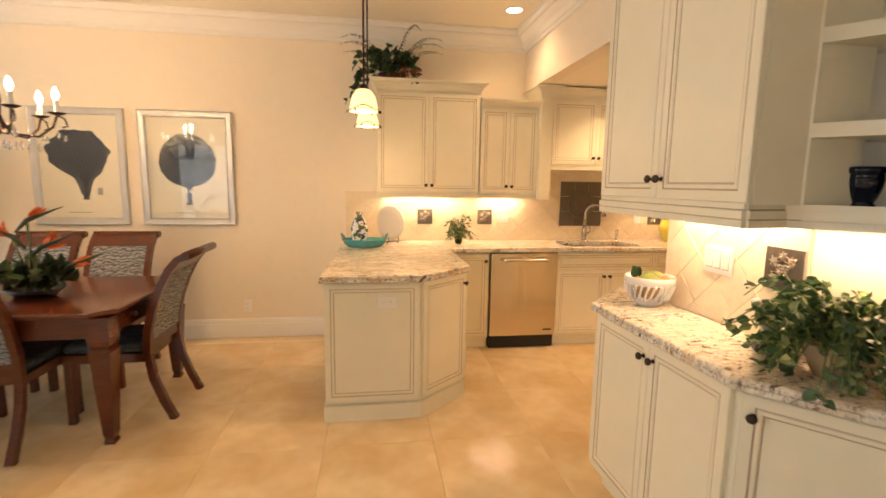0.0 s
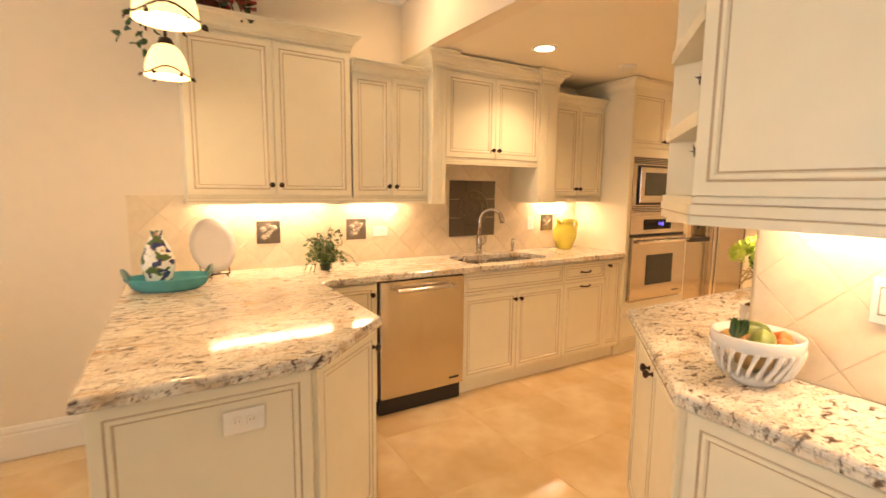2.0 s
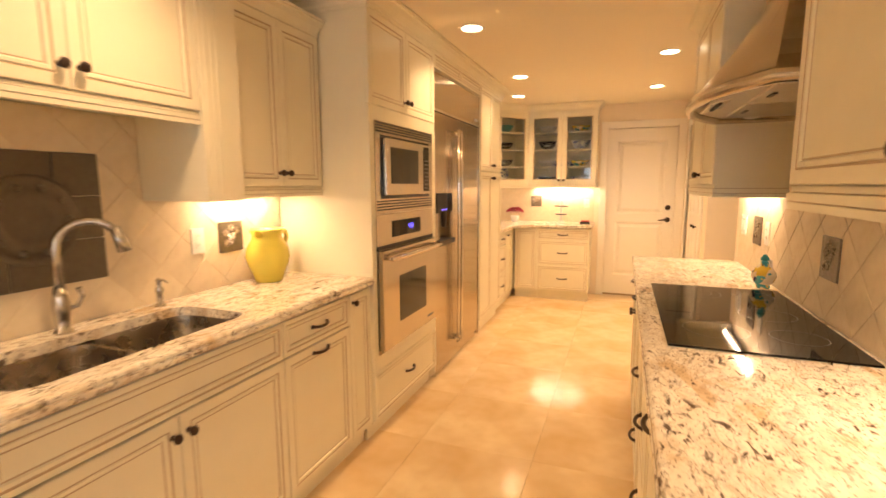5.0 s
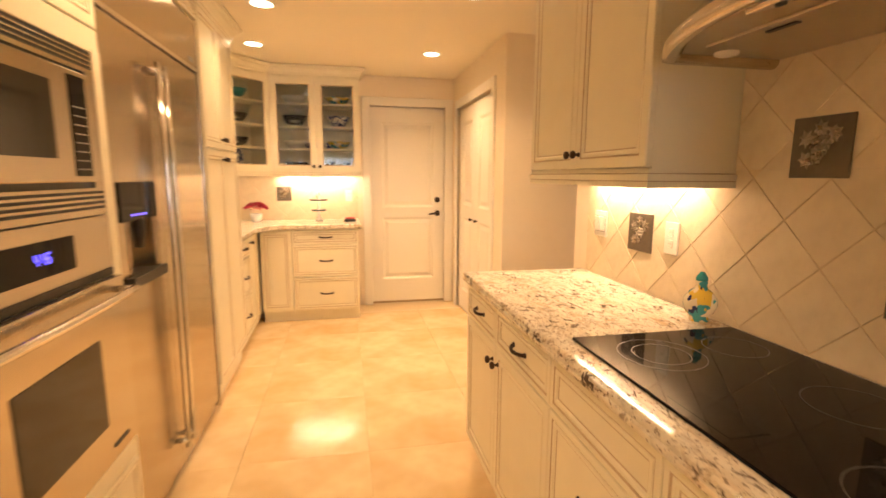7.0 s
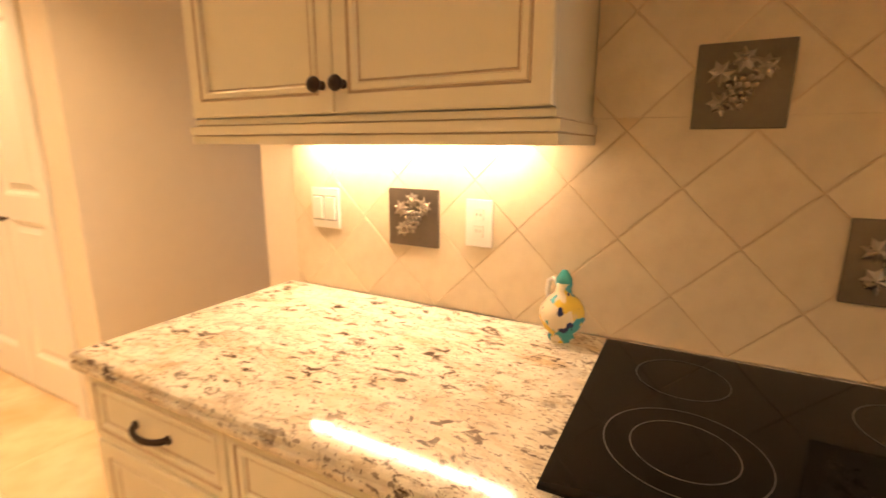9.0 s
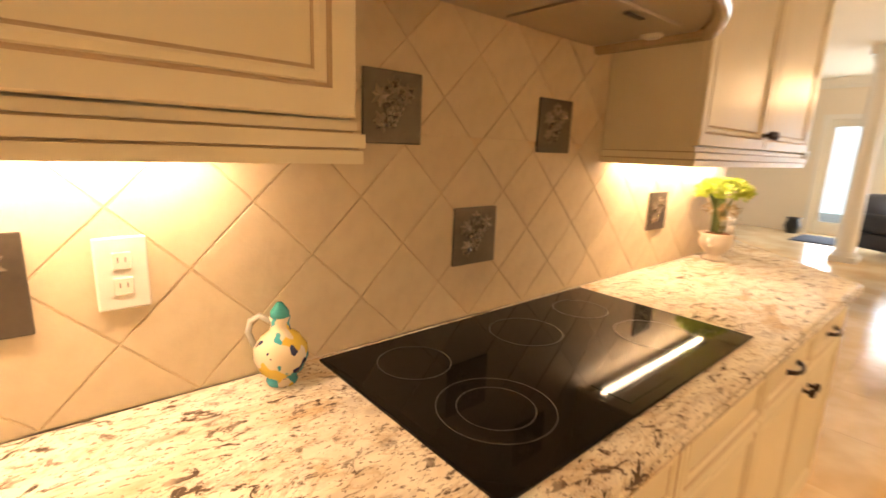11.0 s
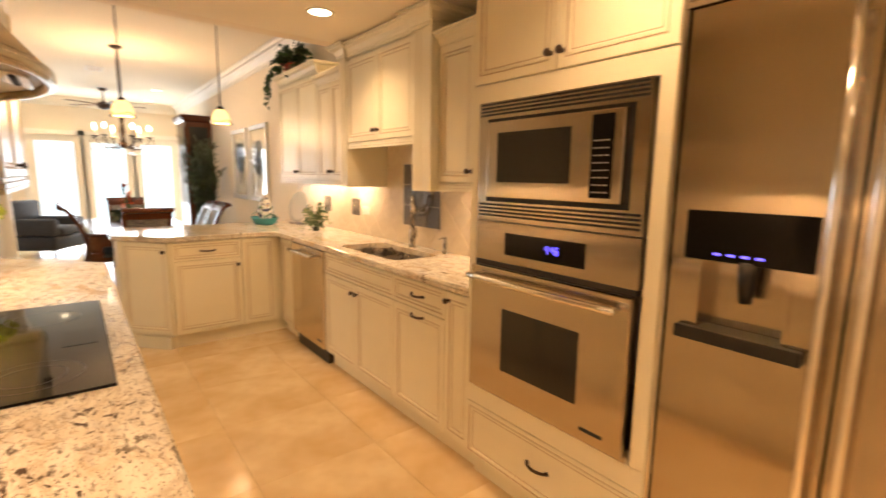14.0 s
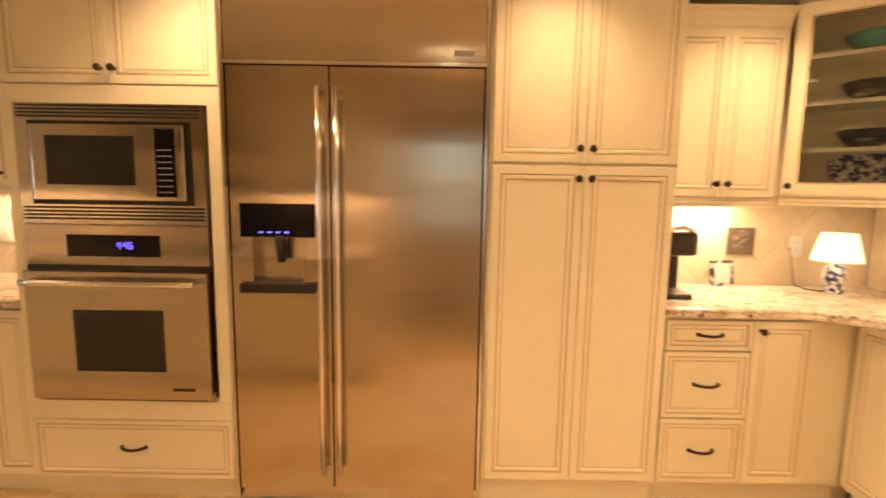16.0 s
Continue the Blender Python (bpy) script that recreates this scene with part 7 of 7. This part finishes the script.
INK = {1: engraved("round_fan_ink", (0.0, 0.0, -0.10), 0.75, 0.10), 2: engraved("lobed_fan_ink", (-0.05, 0.0, 0.10), 0.55, 0.25)}
INKDARK = material("dark_ink", (0.018, 0.02, 0.03), 0.8)


def picture(x0, x1, z0, z1, kind):
    w, h = x1 - x0, z1 - z0
    u = thing("framed_print", "sea fan engraving in a wide silver frame behind glass", "picture", pose((x0 + x1) / 2, N_Y - 0.003, (z0 + z1) / 2), "sea fan prints")
    bm = bmnew()
    pr = [(0.0, 0.0), (0.0, -0.028), (-0.008, -0.034), (-0.016, -0.030), (-0.045, -0.026), (-0.055, -0.030), (-0.062, -0.018), (-0.062, 0.0)]
    pts = [(-w / 2, -h / 2), (w / 2, -h / 2), (w / 2, h / 2), (-w / 2, h / 2)]
    rows = []
    for o, y in pr:
        rows.append([bm.verts.new((p[0] * (1 + 2 * o / w), y, p[1] * (1 + 2 * o / h))) for p in pts])
    for a, c in zip(rows, rows[1:]):
        for k in range(4):
            bm.faces.new((a[k], a[(k + 1) % 4], c[(k + 1) % 4], c[k]))
    part("frame", bm, SILVER, u)
    bm = bmnew()
    box(bm, -w / 2 + 0.06, w / 2 - 0.06, -0.010, -0.002, -h / 2 + 0.06, h / 2 - 0.06)
    sh = part("print", bm, PAPER, u)
    rn = random.Random(kind)
    bm = bmnew()
    n = 72
    vs = []
    for k in range(n):
        a = 2 * math.pi * k / n
        ca, sa = math.cos(a), math.sin(a)
        r = 1 + rn.uniform(-0.02, 0.02)
        if kind == 1:
            px, pz = 0.238 * r * ca, 0.055 + (0.25 if sa > 0 else 0.215) * r * sa
        else:
            r += 0.05 * math.sin(7 * a + 0.6) + 0.03 * math.sin(13 * a)
            low = max(0.0, -sa)
            px = -0.015 + 0.245 * r * ca * (1 - 0.45 * low ** 3) + 0.05 * low ** 2
            pz = 0.115 + 0.20 * r * sa * (1.0 + 0.85 * low ** 7)
        vs.append(bm.verts.new((px, -0.0112, pz)))
    cv = bm.verts.new((0, -0.0112, 0.05))
    for k in range(n):
        bm.faces.new((cv, vs[k], vs[(k + 1) % n]))
    part("sea_fan", bm, INK[kind], sh, "blue-black fan coral figure")
    bm = bmnew()
    base = (0.0, -0.30) if kind == 1 else (0.03, -0.26)
    for k in range(22 if kind == 1 else 9):
        a = radians(28 + 124 * k / 21) if kind == 1 else radians(50 + 80 * k / 8)
        ln = rn.uniform(0.14, 0.30) if kind == 1 else rn.uniform(0.25, 0.44)
        pts = [(base[0], -0.0122, base[1] + 0.10)]
        for j in range(1, 8):
            u2 = j / 7
            pts.append((base[0] + ln * (0.55 if kind == 1 else 0.75) * u2 * math.cos(a) + rn.uniform(-0.009, 0.009), -0.0122, base[1] + 0.10 + ln * u2 * (0.35 + 0.65 * math.sin(a))))
        tube(bm, pts, [(0.0028 if kind == 1 else 0.0042) * (1.05 - j / 8) for j in range(8)], 4)
    part("branches", bm, INKDARK, sh)
    bm = bmnew()
    lathe(bm, [(0.0, 0.0), (0.03, 0.0), (0.018, 0.03), (0.02, 0.1), (0.0, 0.12)], 10, Matrix.Translation((base[0], -0.0115, base[1] - 0.02)) @ Matrix.Diagonal((1, 0.03, 1, 1)))
    part("stalk", bm, INKDARK, sh)
    bm = bmnew()
    box(bm, -0.12, 0.06, -0.0108, -0.0098, -h / 2 + 0.105, -h / 2 + 0.109)
    if kind == 2:
        for k in range(3):
            box(bm, 0.12, 0.165, -0.0108, -0.0098, -0.23 + 0.018 * k, -0.224 + 0.018 * k)
        for k in range(2):
            box(bm, 0.13 + 0.02 * k, 0.136 + 0.02 * k, -0.0112, -0.0098, -0.245, -0.175)
    part("caption", bm, INKDARK, sh)
    bm = bmnew()
    box(bm, -w / 2 + 0.06, w / 2 - 0.06, -0.0175, -0.0155, -h / 2 + 0.06, h / 2 - 0.06)
    gp = part("glass", bm, GLASS, u, "reflecting picture glass")
    gp.visible_shadow = False


picture(-2.055, -1.283, 1.064, 2.062, 1)
picture(-2.905, -2.165, 1.064, 2.06, 2)

# ---------------------------------------------------------------- living room beyond
SOFA = material("charcoal_sofa", (0.028, 0.028, 0.034), 0.7, grain=0.4, grain_scale=60, blotch=0.3, blotch_scale=3)


def armchair(x, y, rz, mat, label, w=0.9):
    u = thing("armchair", label, "armchair", pose(x, y, 0, 0, 0, rz))
    for nm, a in (("base", (-0.42, 0.42, -w / 2, w / 2, 0.12, 0.36)), ("seat_cushion", (-0.28, 0.45, -w / 2 + 0.15, w / 2 - 0.15, 0.36, 0.50)), ("backrest", (-0.45, -0.24, -w / 2 + 0.05, w / 2 - 0.05, 0.36, 0.92)),
                  ("armrest", (-0.40, 0.42, -w / 2, -w / 2 + 0.16, 0.36, 0.64)), ("armrest", (-0.40, 0.42, w / 2 - 0.16, w / 2, 0.36, 0.64))):
        bm = bmnew()
        box(bm, *a, 0, 0.05)
        part(nm, bm, mat, u, smooth=True)
    for sx in (-0.36, 0.36):
        for sy in (-w / 2 + 0.08, w / 2 - 0.08):
            bm = bmnew()
            lathe(bm, [(0.0, 0.0), (0.02, 0.0), (0.03, 0.12), (0.0, 0.12)], 10, pose(sx, sy, 0))
            part("leg", bm, MAHOGANY, u)
    return u


armchair(-5.7, 1.95, 60, SOFA, "charcoal upholstered armchair in the living room", 0.85)
ar = thing("display_cabinet", "tall dark mahogany display cabinet with mirrored door", "display cabinet", pose(-4.6, N_Y - 0.004, 0))
bm = bmnew()
box(bm, -0.35, 0.35, -0.42, 0.0, 0.06, 2.30)
part("body", bm, MAHOGANY, ar)
bm = bmnew()
sweep(bm, [(-0.35, 0.0), (-0.35, -0.42), (0.35, -0.42), (0.35, 0.0)], [(0, 2.28), (0.03, 2.30), (0.06, 2.36), (0.06, 2.39), (-0.1, 2.39)])
part("cornice", bm, MAHOGANY, ar)
bm = bmnew()
box(bm, 0.351, 0.357, -0.36, -0.06, 0.95, 2.2)
part("side_pane", bm, DARKPANE, ar, "dark glass side pane")
bm = bmnew()
box(bm, -0.29, 0.29, -0.428, -0.42, 0.9, 2.2)
part("front_pane", bm, DARKPANE, ar, "dark glass front pane")
bm = bmnew()
box(bm, -0.36, 0.36, -0.43, 0.0, 0.0, 0.07, 0, 0.01)
part("plinth", bm, MAHOGANY, ar)
pm = vessel("potted_palm", "tall dark green bushy plant in a black floor pot", "potted plant", pose(-3.45, 4.02, 0), [(0.0, 0.0), (0.17, 0.0), (0.22, 0.4), (0.235, 0.46), (0.21, 0.46), (0.0, 0.42)], BLACK, 28)
rnd = random.Random(61)
bm = bmnew()
for k in range(46):
    a, r = rnd.uniform(0, 6.28), rnd.uniform(0.08, 0.34)
    ht = rnd.uniform(0.9, 1.55)
    for j in range(44):
        u2 = j / 43
        p = Vector((r * u2 * math.cos(a), r * u2 * math.sin(a), 0.42 + ht * u2))
        leaf(bm, p, (rnd.uniform(-1, 1), rnd.uniform(-1, 1), 0.9), 0.11, 0.022, rnd)
tagged(part("fronds", bm, LEAFDARK, pm), kind="stuff")
b2 = bmnew()
for k in range(10):
    a = 0.63 * k
    tube(b2, [(0.03 * math.cos(a), 0.03 * math.sin(a), 0.42), (0.15 * math.cos(a), 0.15 * math.sin(a), 1.4)], 0.006, 6)
part("canes", b2, STEM, pm)
cl = thing("column", "round white column with moulded capital and base", "column", pose(-4.7, 1.55, 0))
bm = bmnew()
lathe(bm, [(0.12, 0.14), (0.115, 0.5), (0.10, 2.55), (0.10, 2.56)], 28)
part("shaft", bm, TRIMPAINT, cl)
bm = bmnew()
box(bm, -0.16, 0.16, -0.16, 0.16, 0.0, 0.08)
lathe(bm, [(0.15, 0.08), (0.155, 0.10), (0.13, 0.13), (0.12, 0.145)], 28)
part("base", bm, TRIMPAINT, cl)
bm = bmnew()
lathe(bm, [(0.10, 2.55), (0.115, 2.57), (0.115, 2.66), (0.14, 2.74), (0.14, 2.76)], 28)
box(bm, -0.15, 0.15, -0.15, 0.15, 2.76, 2.879)
part("capital", bm, TRIMPAINT, cl)
fn = thing("ceiling_fan", "dark wooden ceiling fan at rest", "ceiling fan", pose(-5.7, 2.95, 0))
bm = bmnew()
lathe(bm, [(0.0, 2.879), (0.06, 2.879), (0.05, 2.84), (0.012, 2.83), (0.012, 2.66), (0.09, 2.63), (0.10, 2.56), (0.06, 2.52), (0.0, 2.51)], 24)
part("motor", bm, BRONZE, fn)
for k in range(5):
    bm = bmnew()
    box(bm, 0.10, 0.62, -0.06, 0.06, 2.592, 2.60, 0, 0.003)
    bm.transform(Matrix.Rotation(2 * math.pi * k / 5 + 0.2, 4, "Z"))
    part("blade", bm, MAHOGANY, fn)
mt_ = thing("door_mat", "dark blue entrance mat on the tile floor", "mat", pose(-6.6, 0.95, 0.001))
bm = bmnew()
box(bm, -0.5, 0.5, -0.4, 0.4, 0, 0.012, 0, 0.004)
part("mat", bm, material("navy_mat", (0.02, 0.025, 0.05), 0.95, grain=0.5, grain_scale=80), mt_)
vessel("floor_vase", "small dark floor vase near the garden door", "vase", pose(-7.15, 0.35, 0), [(0.0, 0.0), (0.09, 0.0), (0.14, 0.14), (0.10, 0.27), (0.13, 0.3), (0.11, 0.3), (0.0, 0.2)], BLACK, 20)

# ---------------------------------------------------------------- floor and wall tiles


def tile_floor():
    s, g, t = 0.61, 0.0011, 0.006
    bm = bmnew()
    box(bm, -s / 2 + g / 2, s / 2 - g / 2, -s / 2 + g / 2, s / 2 - g / 2, -t, 0.0, 0, 0.0006)
    me = finish(bm, "floor_tile", TRAVERTINE)
    x = 6.995 + s / 2
    far = bmnew()
    while x > W_X - s:
        x -= s
        y = N_Y + 0.12
        while y > S_Y - s:
            y -= s
            if x > 2.4 and y < -0.3:
                continue
            if x > -3.6 and y > 0.2 and not (2.2 < x < 4.2 and y < 1.6):
                ob = new("tile", me)
                ob.parent = floor
                ob.matrix_basis = pose(x, y, 0, 0, 0, 90 * ((round(x * 7) + round(y * 5)) % 4))
            else:
                box(far, x - s / 2 + g / 2, x + s / 2 - g / 2, y - s / 2 + g / 2, y + s / 2 - g / 2, -t, 0.0)
    tagged(part("far_tiles", far, TRAVERTINE, floor), kind="stuff")


def clip_poly(poly, axis, lim, keep_less):
    out = []
    for i in range(len(poly)):
        a, c = poly[i - 1], poly[i]
        ina, inc = (a[axis] <= lim) == keep_less or a[axis] == lim, (c[axis] <= lim) == keep_less or c[axis] == lim
        if ina != inc:
            u = (lim - a[axis]) / (c[axis] - a[axis])
            out.append((a[0] + u * (c[0] - a[0]), a[1] + u * (c[1] - a[1])))
        if inc:
            out.append(c)
    return out


def wall_tiles(name, m, rects, anchor, label, side=0.1545, gap=0.0022):
    """Square tiles laid on the diagonal over rectangles (x0, x1, z0, z1); y points into the wall."""
    root = tagged(new(name), label, "backsplash", kind="structure")
    root.matrix_world = m
    bg = bmnew()
    for x0, x1, z0, z1 in rects:
        box(bg, x0, x1, -TW + 0.0025, -0.0005, z0, z1)
    part("grout", bg, GROUT, root)
    h = side / math.sqrt(2)
    hh = h - gap / math.sqrt(2)
    full = None
    for x0, x1, z0, z1 in rects:
        for i in range(int((x0 - anchor[0]) / h) - 2, int((x1 - anchor[0]) / h) + 3):
            for j in range(int((z0 - anchor[1]) / h) - 2, int((z1 - anchor[1]) / h) + 3):
                if (i + j) % 2 == 0:
                    continue
                cx, cz = anchor[0] + i * h, anchor[1] + j * h
                poly = [(cx - hh, cz), (cx, cz - hh), (cx + hh, cz), (cx, cz + hh)]
                whole = cx - h >= x0 and cx + h <= x1 and cz - h >= z0 and cz + h <= z1
                if not whole:
                    for ax, lim, less in ((0, x0, False), (0, x1, True), (1, z0, False), (1, z1, True)):
                        if poly:
                            poly = clip_poly(poly, ax, lim, less)
                    if len(poly) < 3:
                        continue
                    ar = abs(sum(poly[k - 1][0] * poly[k][1] - poly[k][0] * poly[k - 1][1] for k in range(len(poly)))) / 2
                    if ar < 0.0006:
                        continue
                if whole and full is not None:
                    me = full
                else:
                    bm = bmnew()
                    loc = [(p[0] - cx, p[1] - cz) for p in poly]
                    ctr = (sum(p[0] for p in loc) / len(loc), sum(p[1] for p in loc) / len(loc))
                    fr_ = [bm.verts.new((ctr[0] + (p[0] - ctr[0]) * 0.985, -TW, ctr[1] + (p[1] - ctr[1]) * 0.985)) for p in loc]
                    md_ = [bm.verts.new((p[0], -TW + 0.0015, p[1])) for p in loc]
                    bk = [bm.verts.new((p[0], -TW + 0.004, p[1])) for p in loc]
                    bm.faces.new(fr_)
                    n_ = len(loc)
                    for k in range(n_):
                        bm.faces.new((fr_[k], fr_[(k + 1) % n_], md_[(k + 1) % n_], md_[k]))
                        bm.faces.new((md_[k], md_[(k + 1) % n_], bk[(k + 1) % n_], bk[k]))
                    me = finish(bm, "wall_tile", WALLTILE)
                    if whole:
                        full = me
                ob = new("tile", me)
                ob.parent = root
                ob.matrix_basis = Matrix.Translation((cx, 0, cz))
    return root


tile_floor()
# cooking wall: x runs towards -x of the plan
wall_tiles("trim_backsplash_cooking", pose(4.41, 1.92, 0, 0, 0, 180), [(0.0, 3.045, 0.921, 1.383), (0.847, 1.923, 1.383, 2.345)], (4.41 - 3.605, 1.25), "diagonal tumbled stone backsplash tiles behind the cooktop")
wall_tiles("trim_backsplash_sink", pose(0, N_Y, 0), [(-0.30, 3.21, 0.921, 1.384), (1.565, 2.415, 1.384, 1.652)], (2.032, 1.285), "diagonal cream stone backsplash tiles behind the sink")
wall_tiles("trim_backsplash_end", pose(1.36, 1.915, 0, 0, 0, -90), [(0.0, 0.74, 0.921, 1.42)], (0.66, 1.19), "diagonal cream stone tiles at the wall end")
wall_tiles("trim_backsplash_corner", pose(0, N_Y, 0), [(5.955, 7.285, 0.921, 1.40)], (6.59, 1.155), "diagonal cream stone tiles in the kitchen corner")
wall_tiles("trim_backsplash_east", pose(E_X, N_Y - 0.012, 0, 0, 0, -90), [(0.0, 1.43, 0.921, 1.40)], (0.72, 1.18), "diagonal cream stone tiles beside the door")
